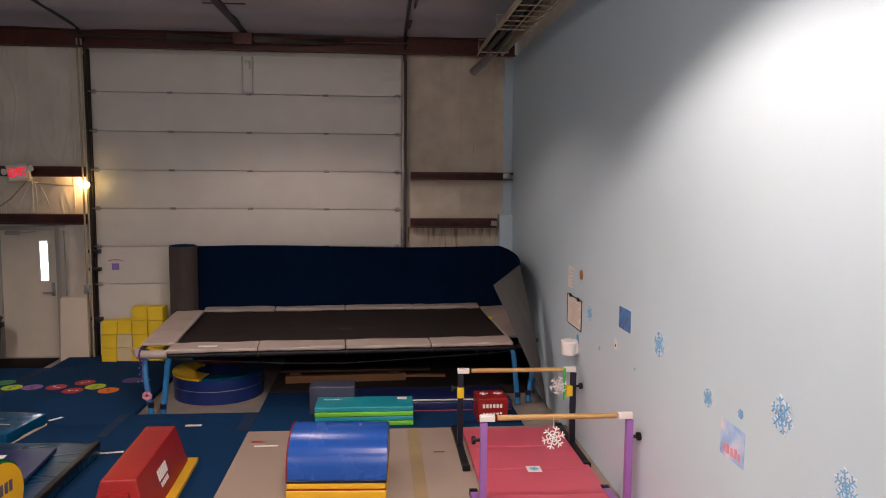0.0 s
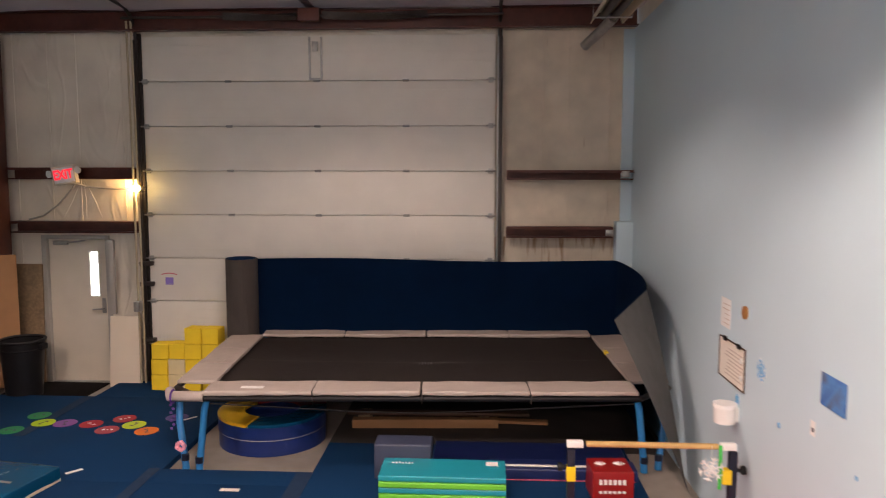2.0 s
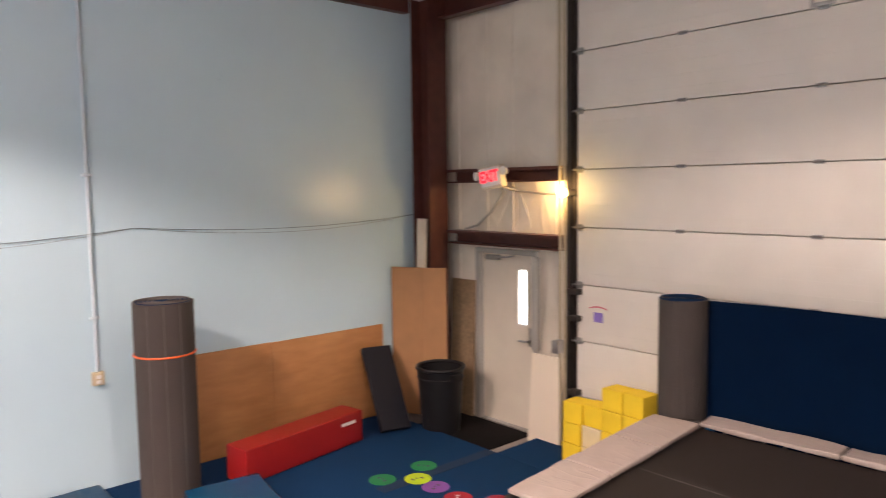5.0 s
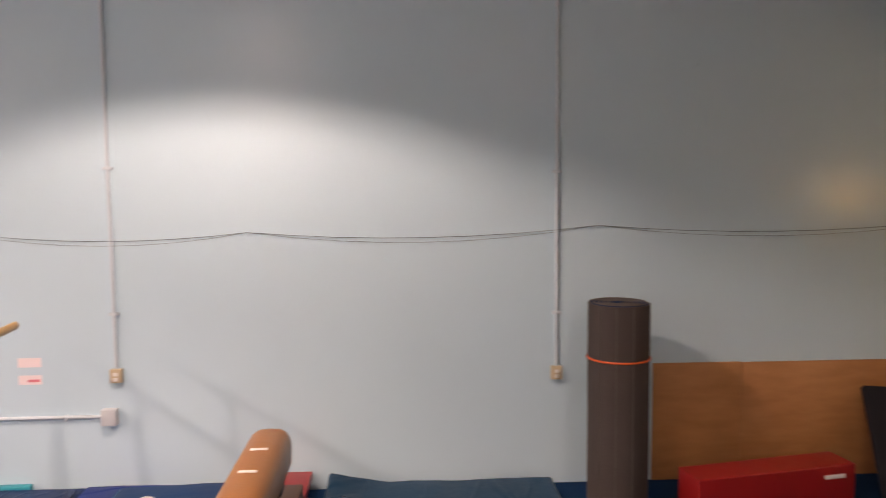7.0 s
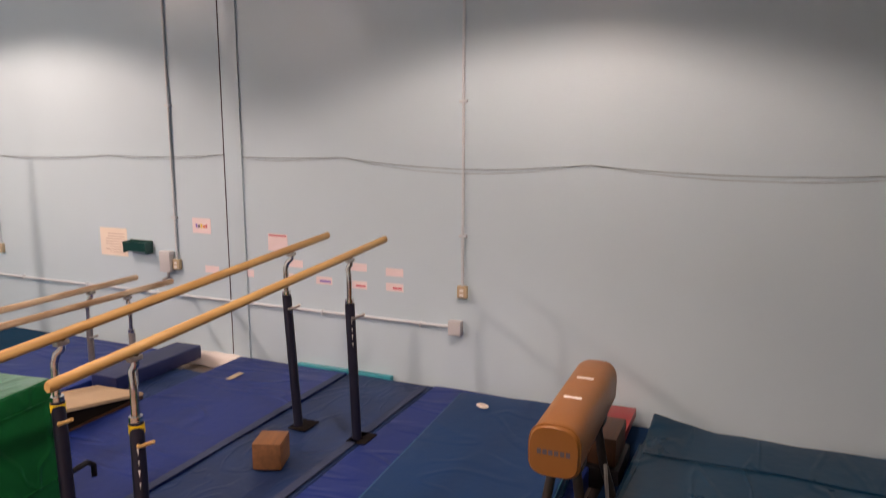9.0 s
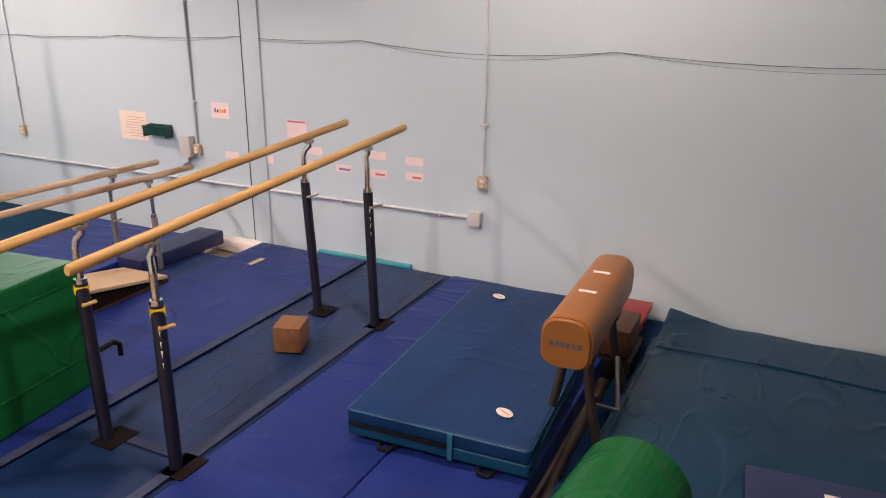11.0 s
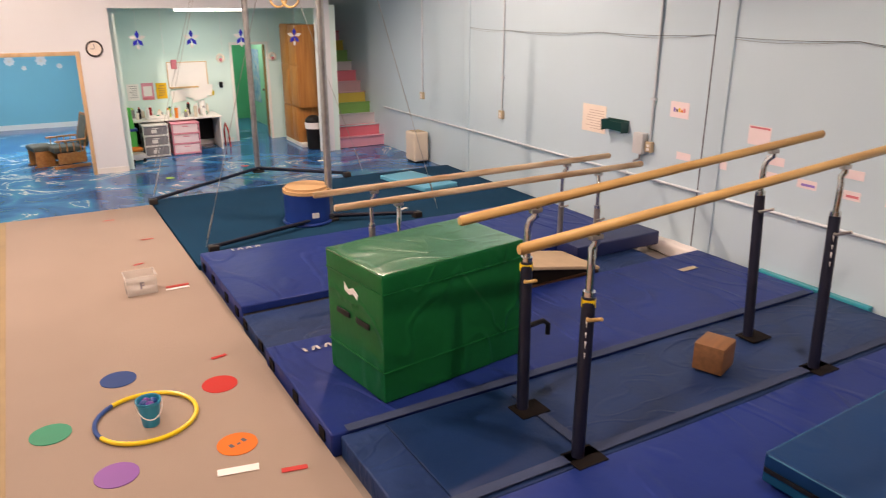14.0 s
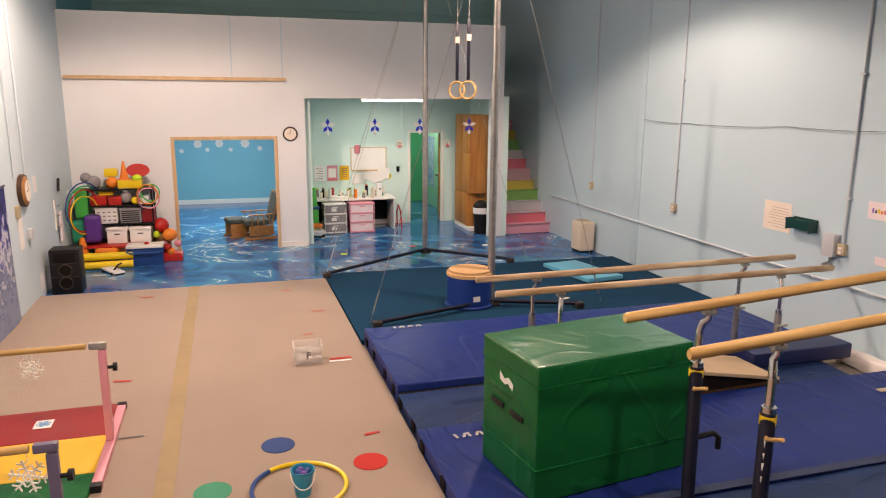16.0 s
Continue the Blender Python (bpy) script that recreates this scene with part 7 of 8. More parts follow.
part("handle", tube(B(), [(-0.25, 0.16, 0.22), (-0.20, 0.19, 0.20), (0.20, 0.19, 0.20), (0.25, 0.16, 0.22)], 0.012, 6), BLUEP, t)
solo("red_lid_toy", ball(B(), (0, 0, 0), 0.035, 0.5), RED, "small red toy on the cool box lid", "toy", pose(0.98, -5.16, FZ + 0.312))
open_bin("yellow_bin", "yellow plastic bin on top of the rack", "bin", 1.18, -5.58, RZ[4], 0.33, 0.22, 0.12, YEL)
open_bin("red_bin", "red plastic bin on the rack", "bin", 1.62, -5.60, RZ[3], 0.22, 0.26, 0.14, RED)
open_bin("red_bin", "red plastic bin on the rack beside another", "bin", 1.40, -5.58, RZ[3], 0.18, 0.24, 0.12, RED)
solo("yellow_block_toy", box(B(), (-0.10, -0.05, 0), (0.10, 0.05, 0.06), 0.015), YEL, "yellow plastic toy on a red bin", "toy", pose(1.52, -5.55, RZ[3] + 0.142))
cn = thing("sport_cone", "orange marker cone standing on the yellow bin", "cone", pose(1.26, -5.56, RZ[4] + 0.122))
part("cone", cyl(B(), (0, 0, 0.012), (0, 0, 0.27), 0.065, 20, 0.012), ORANGE, cn)
pbox("cone_base", (-0.085, -0.085, 0), (0.085, 0.085, 0.012), ORANGE, cn)
solo("red_paddle", cyl(B(), (0, -0.01, 0), (0, 0.01, 0), 0.13, 28), RED, "round red paddle disc propped on the bin", "paddle", pose(1.07, -5.62, RZ[4] + 0.25, 10, 0, 0) @ Matrix.Diagonal((1.25, 1, 0.75, 1)))
solo("lime_toy", ball(B(), (0, 0, 0.05), 0.07, 0.7), LIME, "lime green ball lying in the yellow bin", "ball", pose(1.08, -5.52, RZ[4] + 0.10))
solo("orange_toy_ball", ball(B(), (0, 0, 0.08), 0.085), ORANGE, "orange ball on top of the rack", "ball", pose(1.43, -5.56, RZ[4]))
solo("yellow_toy_cap", box(B(), (-0.09, -0.07, 0), (0.09, 0.07, 0.12), 0.03), YEL, "yellow toy on top of the rack", "toy", pose(1.44, -5.60, RZ[4] + 0.166))
bm = ball(B(), (0, 0, 0.09), 0.10)
ball(bm, (0.10, 0.02, 0.16), 0.075)
solo("grey_plush_toy", bm, GREYPL, "grey plush toy on top of the rack", "plush toy", pose(1.68, -5.58, RZ[4]))
bm = ball(B(), (0, 0, 0.10), 0.085)
ball(bm, (0, 0.01, 0.21), 0.06)
solo("grey_plush_bear", bm, GREYPL, "grey plush toy with a dark bow on the rack", "plush toy", pose(1.25, -5.52, RZ[3]))
solo("yellow_ball_toy", ball(B(), (0, 0, 0.055), 0.06), YEL, "yellow toy ball on the rack", "ball", pose(1.12, -5.48, RZ[3]))
solo("white_toy_box", box(B(), (-0.08, -0.08, 0), (0.08, 0.08, 0.14), 0.01), PAPER, "white toy box on the rack", "box", pose(1.02, -5.58, RZ[3]))
solo("maroon_case", box(B(), (-0.09, -0.05, 0), (0.09, 0.05, 0.20), 0.015), VINYL_RED, "maroon case with a cream tag on the rack", "case", pose(0.955, -5.52, RZ[2] + 0.0))
for x, z, r, c, w, y in ((0.90, 1.02, 0.125, GREEN, "green", -5.40), (0.93, 0.94, 0.15, PINKPL, "pink", -5.38), (0.94, 1.00, 0.14, ORANGE, "orange", -5.36), (1.78, 0.82, 0.33, SEAGREEN, "green", -5.42), (1.76, 0.84, 0.36, BLUEP, "blue", -5.40), (1.78, 0.80, 0.30, RED, "red", -5.38), (1.72, 0.74, 0.27, YEL, "yellow", -5.36)):
    solo("play_hoop", torus(B(), (0, 0, 0), r, 0.010, 40, 8, "y"), c, "%s plastic hoop hung on the rack corner" % w, "hoop", pose(x if x < 1 else 1.78, y + (0.10 if x > 1 else 0), z + FZ, 0, 0, 0 if x < 1 else 58), "play hoops")
solo("green_bag", cushion(B(), (-0.10, -0.06, 0), (0.10, 0.06, 0.44), 0.05, 4, 0.012), GREEN, "green mesh bag hung beside the rack", "bag", pose(1.84, -5.50, FZ + 0.66))
solo("purple_bag", cushion(B(), (-0.11, -0.09, 0), (0.11, 0.09, 0.40), 0.06, 4, 0.012), PURPLEP, "purple bag hung beside the rack", "bag", pose(1.70, -5.33, FZ + 0.33))
solo("dark_green_bag", cushion(B(), (-0.13, -0.09, 0), (0.13, 0.09, 0.34), 0.05, 4, 0.012), SEAGREEN, "green folded mat standing beside the rack", "bag", pose(1.86, -5.44, FZ + 0.30))
solo("red_ball", ball(B(), (0, 0, 0), 0.115), RED, "red play ball resting on toys by the doorway", "ball", pose(0.80, -5.55, FZ + 0.50))
solo("toy_carton", box(B(), (-0.12, -0.12, 0), (0.12, 0.12, 0.385), 0.01), CARDB, "brown carton under the red ball", "box", pose(0.80, -5.60, FZ))
random.seed(9)
tc_ = thing("toy_crate", "red crate heaped with orange and red toys by the doorway", "crate", pose(0.66, -5.38, FZ))
part("crate", box(B(), (-0.16, -0.14, 0), (0.16, 0.14, 0.12), 0.02), RED, tc_)
for k in range(9):
    part("toy", ball(B(), (random.uniform(-0.12, 0.12), random.uniform(-0.06, 0.12), 0.14 + 0.05 * (k % 3)), random.uniform(0.04, 0.06), 1, 12), (ORANGE, RED, PINKPL)[k % 3], tc_)
solo("orange_pumpkin", ball(B(), (0, 0, 0.10), 0.11, 0.85), ORANGE, "orange toy ball on the toy crate", "ball", pose(0.67, -5.40, FZ + 0.28))
solo("lime_small_ball", ball(B(), (0, 0, 0.05), 0.05), LIME, "small lime ball beside the red ball", "ball", pose(0.86, -5.42, FZ + 0.335))
solo("orange_sack", cushion(B(), (-0.17, -0.12, 0), (0.17, 0.12, 0.28), 0.09, 5, 0.02, 5), ORANGE, "slumped orange sack on the floor", "sack", pose(1.52, -5.24, FZ + 0.0))
solo("orange_cone_pile", cyl(B(), (0, 0, 0), (0, 0, 0.42), 0.12, 20, 0.03), ORANGE, "stack of orange cones beside the rack", "cones", pose(1.84, -5.22, FZ))
solo("red_tray", box(B(), (-0.40, -0.14, 0), (0.40, 0.14, 0.03), 0.01), RED, "red plastic tray leaning low on the rack", "tray", pose(1.42, -5.30, FZ + 0.26))
solo("tray_prop", box(B(), (-0.36, -0.10, 0), (0.20, 0.10, 0.252), 0.02), PINKPL, "clear pinkish storage tub under the tray", "tub", pose(1.30, -5.34, FZ))
solo("purple_pad", cushion(B(), (-0.22, -0.06, 0), (0.22, 0.06, 0.06), 0.02, 3, 0.003), MAGENTA, "purple pad lying on the floor", "pad", pose(1.28, -5.12, FZ))
for i, (y, z) in enumerate(((-4.98, 0.055), (-5.04, 0.17))):
    solo("foam_noodle", cyl(B(), (-0.36, 0, 0), (0.36, 0, 0), 0.055, 18), YEL, "yellow foam tube lying on the floor", "foam tube", pose(1.52, y, FZ + z, 0, 0, 2), "foam tubes")
solo("noodle_wedge", box(B(), (-0.3, -0.05, 0), (0.3, 0.05, 0.108), 0.01), BLUEP, "blue block behind the foam tubes", "block", pose(1.52, -5.10, FZ))
sc = thing("kick_scooter", "small white and blue floor toy", "toy", pose(1.40, -4.72, FZ, 0, 0, 30))
pbox("deck", (-0.08, -0.22, 0.02), (0.08, 0.22, 0.05), WHITE, sc, 0.01)
part("handle", tube(B(), [(0, 0.05, 0.05), (-0.02, 0.16, 0.14), (-0.05, 0.2, 0.16)], 0.012, 6), BLACK, sc)
for y in (-0.16, 0.16):
    part("wheel", cyl(B(), (-0.09, y, 0.02), (0.09, y, 0.02), 0.02, 12), BLACK, sc)
sp = thing("loudspeaker", "black two-way loudspeaker cabinet on the floor by the wall", "loudspeaker", pose(1.78, -3.82, FZ))
pbox("cabinet", (-0.17, -0.15, 0), (0.17, 0.15, 0.56), BLACK, sp, 0.01)
for z in (0.14, 0.30):
    part("driver", torus(B(), (0, 0.152, z), 0.075, 0.010, 24, 6, "y"), STEEL_DARK, sp)
    part("cone", cyl(B(), (0, 0.150, z), (0, 0.153, z), 0.066, 24), BLACKMAT, sp)
pbox("horn", (-0.12, 0.15, 0.40), (0.12, 0.156, 0.52), BLACKMAT, sp, 0.004)
for z in (0.215, 0.385):
    pbox("strip", (-0.165, 0.15, z), (0.165, 0.154, z + 0.008), STEEL_DARK, sp, 0)
# east wall, south part
ck = thing("wall_clock", "round brown wooden wall clock", "clock", pose(XE, -3.12, 1.38))
part("rim", cyl(B(), (0, 0, 0), (-0.05, 0, 0), 0.185, 12), DARKWOOD, ck, "dark stained outer rim")
part("rim", cyl(B(), (-0.05, 0, 0), (-0.07, 0, 0), 0.165, 24, 0.135), CHAIRWOOD, ck)
part("face", cyl(B(), (-0.0705, 0, 0), (-0.0735, 0, 0), 0.12, 32), CREAMP, ck)
bm = box(B(), (-0.0765, -0.006, 0), (-0.0745, 0.006, 0.09))
box(bm, (-0.0765, 0.0, -0.005), (-0.0745, 0.06, 0.005))
part("clock_hand_pointer", bm, INK, ck)
pd = thing("mural_banner", "deep blue printed winter banner on the wall", "banner", pose(XE, -1.85, 0.80))
part("print", grid_sheet(B(), lambda u, v: Vector((-0.006 - 0.02 * (1 - v) ** 2 - 0.006 * math.sin(u * 9), -0.62 + 1.24 * u, -0.735 + 1.435 * v)), 24, 12), MURAL, pd)
pbox("pole", (-0.015, -0.64, 0.705), (-0.002, 0.64, 0.725), INK, pd, 0.002)
wo = thing("wall_outlet", "beige thermostat box above a grey outlet on the wall", "outlet", pose(XE, -2.83, 1.18))
pbox("thermostat", (-0.035, -0.055, -0.07), (0, 0.055, 0.07), BRASS, wo, 0.008)
pbox("outlet_box", (-0.05, -0.43, -0.37), (0, -0.33, -0.25), BOXGREY, wo, 0.006)
for y, z, w, h in ((-3.74, 1.38, 0.16, 0.20), (-2.93, 0.92, 0.17, 0.36), (-3.6, 0.20, 0.14, 0.2)):
    wall_paper(1, y, z, w, h, PAPER, "curled white paper on the wall", 0)
solo("wall_hook_strip", box(B(), (-0.03, -0.02, -0.09), (0, 0.02, 0.09), 0.004), BLACK, "black handset hung on the wall", "handset", pose(XE, -4.92, 1.23, 25, 0, 0))
lk = thing("wall_rack", "white key rail with hooks and a pale pink cloth", "wall rack", pose(XE, -4.60, 0.86))
pbox("rail", (-0.02, -0.03, -0.20), (-0.001, 0.03, 0.20), WHITE, lk, 0.004)
for z in (-0.14, 0.0, 0.13):
    part("hook", tube(B(), [(-0.02, 0, z), (-0.06, 0, z - 0.01), (-0.07, 0, z + 0.02)], 0.007, 6), GALV, lk)
pbox("crossbar", (-0.03, -0.16, 0.04), (-0.021, 0.10, 0.055), WHITE, lk, 0.002)
part("cloth", cushion(B(), (-0.06, -0.16, -0.36), (-0.035, -0.04, 0.03), 0.01, 4, 0.008, 6), PINKP, lk, "pale pink cloth hanging from the rail")
solo("light_switch", box(B(), (-0.012, -0.04, -0.06), (0, 0.04, 0.06), 0.003), WHITE, "white light switch plate on the wall", "switch", pose(XE, -5.55, 1.02))
for y in (-2.85, -3.3):
    solo("wall_conduit", cyl(B(), (XE - 0.015, y, 1.55), (XE - 0.015, y + 0.05, 4.2), 0.011, 8), CONDUIT, "thin painted conduit on the wall", "conduit", group="wall conduits")
# clock on the pier
c2 = thing("wall_clock", "round wall clock with a dark rim on the pier", "clock", pose(-1.20, YS, 1.84))
part("rim", torus(B(), (0, 0.012, 0), 0.105, 0.013, 32, 8, "y"), STEEL_DARK, c2)
part("face", cyl(B(), (0, 0.001, 0), (0, 0.012, 0), 0.104, 32), CREAMP, c2)
bm = box(B(), (-0.004, 0.0125, 0), (0.004, 0.015, 0.07))
box(bm, (0, 0.0125, -0.004), (0.05, 0.015, 0.004))
part("clock_pointer", bm, INK, c2)
# playroom
for x, z, r in ((0.40, 1.35, 0.10), (-0.06, 1.36, 0.10), (-0.62, 1.36, 0.11), (-0.94, 1.24, 0.06), (0.20, 1.22, 0.05), (-0.30, 1.22, 0.05), (0.75, 1.2, 0.05)):
    t = thing("wall_snowflake", "white paper snowflake on the playroom wall", "snowflake", pose(x, -11.146, z), "playroom snowflakes")
    part("paper", prism(B(), [((r if k % 2 == 0 else r * 0.78) * math.cos(math.pi / 8 * k), (r if k % 2 == 0 else r * 0.78) * math.sin(math.pi / 8 * k)) for k in range(16)], "y", 0, 0.004), PAPER, t)
    part("centre", cyl(B(), (0, 0.0045, 0), (0, 0.008, 0), r * 0.25, 12), CREAMP, t)


def glider(x, y, a):
    t = thing("rocking_chair", "honey wood glider chair with grey-green cushions", "rocking chair", pose(x, y, 0.001, 0, 0, a))
    for s in (-1, 1):
        part("base_side", box(B(), (s * 0.24 - 0.02, -0.27, 0.0), (s * 0.24 + 0.02, 0.27, 0.05), 0.008), CHAIRWOOD, t)
        part("side_panel", box(B(), (s * 0.24 - 0.015, -0.22, 0.07), (s * 0.24 + 0.015, 0.20, 0.24), 0.006), CHAIRWOOD, t)
        for y0 in (-0.15, -0.05, 0.05, 0.15):
            part("spindle", cyl(B(), (s * 0.25, y0, 0.24), (s * 0.25, y0, 0.42), 0.010, 8), CHAIRWOOD, t)
        part("armrest", box(B(), (s * 0.25 - 0.035, -0.24, 0.42), (s * 0.25 + 0.035, 0.22, 0.445), 0.012), CHAIRWOOD, t)
        part("back_post", tube(B(), [(s * 0.20, -0.20, 0.22), (s * 0.20, -0.34, 0.78)], 0.018, 8), CHAIRWOOD, t)
    part("top_rail", box(B(), (-0.22, -0.37, 0.74), (0.22, -0.33, 0.80), 0.012), CHAIRWOOD, t)
    part("stretcher", box(B(), (-0.22, -0.02, 0.01), (0.22, 0.02, 0.04), 0.006), CHAIRWOOD, t)
    part("seat_cushion", cushion(B(), (-0.21, -0.20, 0.24), (0.21, 0.24, 0.33), 0.03, 4, 0.006), FABRIC, t)
    bm = cushion(B(), (-0.19, -0.04, 0.0), (0.19, 0.04, 0.48), 0.03, 4, 0.006)
    part("back_cushion", bm, FABRIC, t, m=pose(0, -0.245, 0.30, 14, 0, 0))
    return t


glider(-0.66, -6.86, -78)
ot = thing("footstool", "matching wooden footstool with a grey-green cushion", "footstool", pose(-0.30, -7.04, 0.001, 0, 0, -75))
part("cushion", cushion(B(), (-0.20, -0.16, 0.25), (0.20, 0.16, 0.33), 0.03, 4, 0.005), FABRIC, ot)
for s in (-1, 1):
    part("side_frame", box(B(), (s * 0.17 - 0.012, -0.14, 0.03), (s * 0.17 + 0.012, 0.14, 0.25), 0.006), CHAIRWOOD, ot)
    part("runner", box(B(), (s * 0.17 - 0.015, -0.17, 0.0), (s * 0.17 + 0.015, 0.17, 0.03), 0.006), CHAIRWOOD, ot)
# alcove things
FY = AY + 0.001


def on_back(name, label, category, x0, x1, z0, z1, mat, t=0.006):
    o = thing(name, label, category, pose((x0 + x1) / 2, FY, (z0 + z1) / 2))
    pbox("sheet", (-(x1 - x0) / 2, 0, -(z1 - z0) / 2), ((x1 - x0) / 2, t, (z1 - z0) / 2), mat, o, 0)
    return o


wb = on_back("whiteboard", "small whiteboard with a wooden frame and taped drawings", "whiteboard", -3.13, -2.47, 1.06, 1.475, PAPER, 0.012)
for lo, hi in (((-0.345, 0, -0.22), (-0.33, 0.02, 0.22)), ((0.33, 0, -0.22), (0.345, 0.02, 0.22)), ((-0.33, 0, 0.207), (0.33, 0.02, 0.22)), ((-0.33, 0, -0.235), (0.33, 0.03, -0.207))):
    pbox("frame", lo, hi, PINE, wb, 0.002)
for k, (x, z, a) in enumerate(((-2.60, 0.90, 8), (-2.80, 0.96, -18), (-2.96, 0.92, 14), (-3.08, 0.99, -8))):
    solo("taped_drawing", box(B(), (-0.12, 0.014 + 0.005 * k, -0.10), (0.12, 0.016 + 0.005 * k, 0.10)), PAPER, "white sheet of paper taped under the whiteboard", "paper", pose(x, FY, z, 0, a, 0), "taped drawings")
o = on_back("paper_list", "white printed list on the alcove wall", "paper", -1.96, -1.76, 0.86, 1.14, PAPER)
bm = B()
for k in range(7):
    box(bm, (-0.07, 0.0065, 0.10 - k * 0.032), (0.06 - 0.02 * (k % 3), 0.008, 0.108 - k * 0.032))
part("writing", bm, GREYPL, o)
o = on_back("pink_flyer", "pink and white flyer on the alcove wall", "paper", -2.20, -2.00, 0.86, 1.15, PINKPL)
pbox("panel", (-0.07, 0.0065, -0.08), (0.07, 0.009, 0.09), PAPER, o, 0)
pbox("panel", (-0.09, 0.0065, -0.14), (0.09, 0.009, -0.10), REDINK, o, 0)
o = on_back("olive_flyer", "mustard yellow printed flyer on the alcove wall", "paper", -2.42, -2.24, 0.87, 1.14, VINYL_YEL)
bm = B()
for k in range(5):
    box(bm, (-0.06, 0.0065, 0.08 - k * 0.04), (0.05, 0.008, 0.09 - k * 0.04))
part("writing", bm, INK, o)
for x, z in ((-3.40, 1.53), (-4.36, 1.53)):
    w = thing("paper_wreath", "round red and white paper wreath on the wall", "wreath", pose(x, FY, z), "paper wreaths")
    part("ring", torus(B(), (0, 0.015, 0), 0.055, 0.026, 20, 6, "y"), CREAMP, w)
    part("bow", ball(B(), (0, 0.035, -0.03), 0.03), REDINK, w)
solo("red_hanger_toy", box(B(), (-0.05, 0.0, -0.08), (0.05, 0.03, 0.08), 0.02), REDINK, "red paper decoration on the whiteboard corner", "decoration", pose(-2.58, FY + 0.013, 1.45))
solo("black_thermostat", box(B(), (-0.03, 0, -0.05), (0.03, 0.03, 0.05), 0.01), BLACK, "small black device on the alcove wall", "device", pose(-3.37, FY, 1.06))
solo("yellow_paper_sun", cyl(B(), (0, 0, 0), (0, 0.006, 0), 0.06, 18), YEL, "round yellow paper cutout on the wall", "paper", pose(-3.18, FY, 0.925))
dk = thing("desk", "white desk counter with an open dark space below", "desk", pose(-2.38, -7.34, 0.001))
pbox("desktop", (-0.80, -0.32, 0.565), (0.80, 0.32, 0.595), WHITE, dk, 0.006)
pbox("back_panel", (-0.79, -0.31, 0.1), (0.78, -0.29, 0.56), BLACK, dk)
pbox("leg_panel", (-0.79, -0.28, 0), (-0.76, 0.30, 0.56), WHITE, dk)
pbox("leg_panel", (0.76, -0.28, 0), (0.79, 0.30, 0.56), WHITE, dk)
for x0, x1, fr, label in ((-2.23, -1.82, WHITE, "white"), (-2.74, -2.28, PINKPL, "pink")):
    c = thing("drawer_cart", "clear three-drawer plastic cart with a %s frame" % label, "drawer cart", pose((x0 + x1) / 2, -7.0, 0.001), "drawer carts")
    w = (x1 - x0) / 2
    for z in (0.02, 0.19, 0.36, 0.53):
        pbox("frame_shelf", (-w, -0.2, z - 0.012), (w, 0.18, z + 0.012), fr, c, 0.005)
    for s in (-1, 1):
        for y in (-0.19, 0.17):
            part("frame_post", cyl(B(), (s * (w - 0.012), y, 0), (s * (w - 0.012), y, 0.54), 0.010, 8), fr, c)
    for k, z in enumerate((0.035, 0.205, 0.375)):
        dr = pbox("drawer", (-w + 0.025, -0.18, z), (w - 0.025, 0.165, z + 0.135), GREYPL if fr is WHITE else PINKP, c, 0.008)
        pbox("pull", (-0.05, 0.166, z + 0.10), (0.05, 0.18, z + 0.115), fr, dr, 0.003)
        if fr is WHITE:
            pbox("label_card", (-0.02, 0.166, z + 0.03), (0.07, 0.169, z + 0.09), PAPER, dr, 0)
random.seed(12)
cols = [WHITE, PAPER, GREYPL, CREAMP, BLACK, CREAMPL, WHITE, RED, PAPER, SEAGREEN, CREAMP, GREYPL, WHITE, LIME, BOXGREY, ORANGE]
for k in range(27):
    x = -1.66 - k * 0.052 - random.uniform(0, 0.02)
    h, r = random.uniform(0.06, 0.19), random.uniform(0.022, 0.038)
    b_ = thing("desk_bottle", "small plastic craft bottle standing on the desk", "bottle", pose(x, (-7.12, -7.27, -7.42)[k % 3] - random.uniform(-0.03, 0.03), 0.597), "desk clutter")
    part("body", cyl(B(), (0, 0, 0), (0, 0, h), r, 14), cols[k % 16], b_)
    part("cap", cyl(B(), (0, 0, h), (0, 0, h + 0.03), r * 0.5, 10), cols[(k * 5 + 3) % 16], b_)
solo("paper_roll", cyl(B(), (0, 0, 0), (0, 0, 0.24), 0.055, 18), PAPER, "white paper towel roll on the desk", "paper roll", pose(-2.92, -7.3, 0.597))
solo("desk_papers", box(B(), (-0.16, -0.10, 0), (0.16, 0.10, 0.05), 0.01), PAPER, "stack of papers on the desk", "papers", pose(-2.12, -7.18, 0.597, 0, 0, 8))
solo("green_spray_bottle", cyl(B(), (0, 0, 0), (0, 0, 0.34), 0.06, 16, 0.035), GREEN, "bright green bottle standing on the blue caddy", "bottle", pose(-1.66, -6.94, 0.50))
bt = thing("blue_caddy", "blue caddy stand with green sides by the alcove wall", "caddy", pose(-1.65, -6.94, 0.001))
pbox("tray", (-0.10, -0.12, 0.46), (0.12, 0.12, 0.498), BLUEP, bt, 0.01)
pbox("side", (-0.08, -0.10, 0.0), (0.10, 0.10, 0.458), GREEN, bt, 0.02)
tcar = thing("toy_car", "white toy car with an orange roof on the floor", "toy car", pose(-1.66, -6.62, 0.001, 0, 0, 10))
pbox("body", (-0.12, -0.10, 0.03), (0.12, 0.10, 0.14), WHITE, tcar, 0.03)
part("roof", torus(B(), (0, 0, 0.20), 0.085, 0.03, 20, 8), ORANGE, tcar)
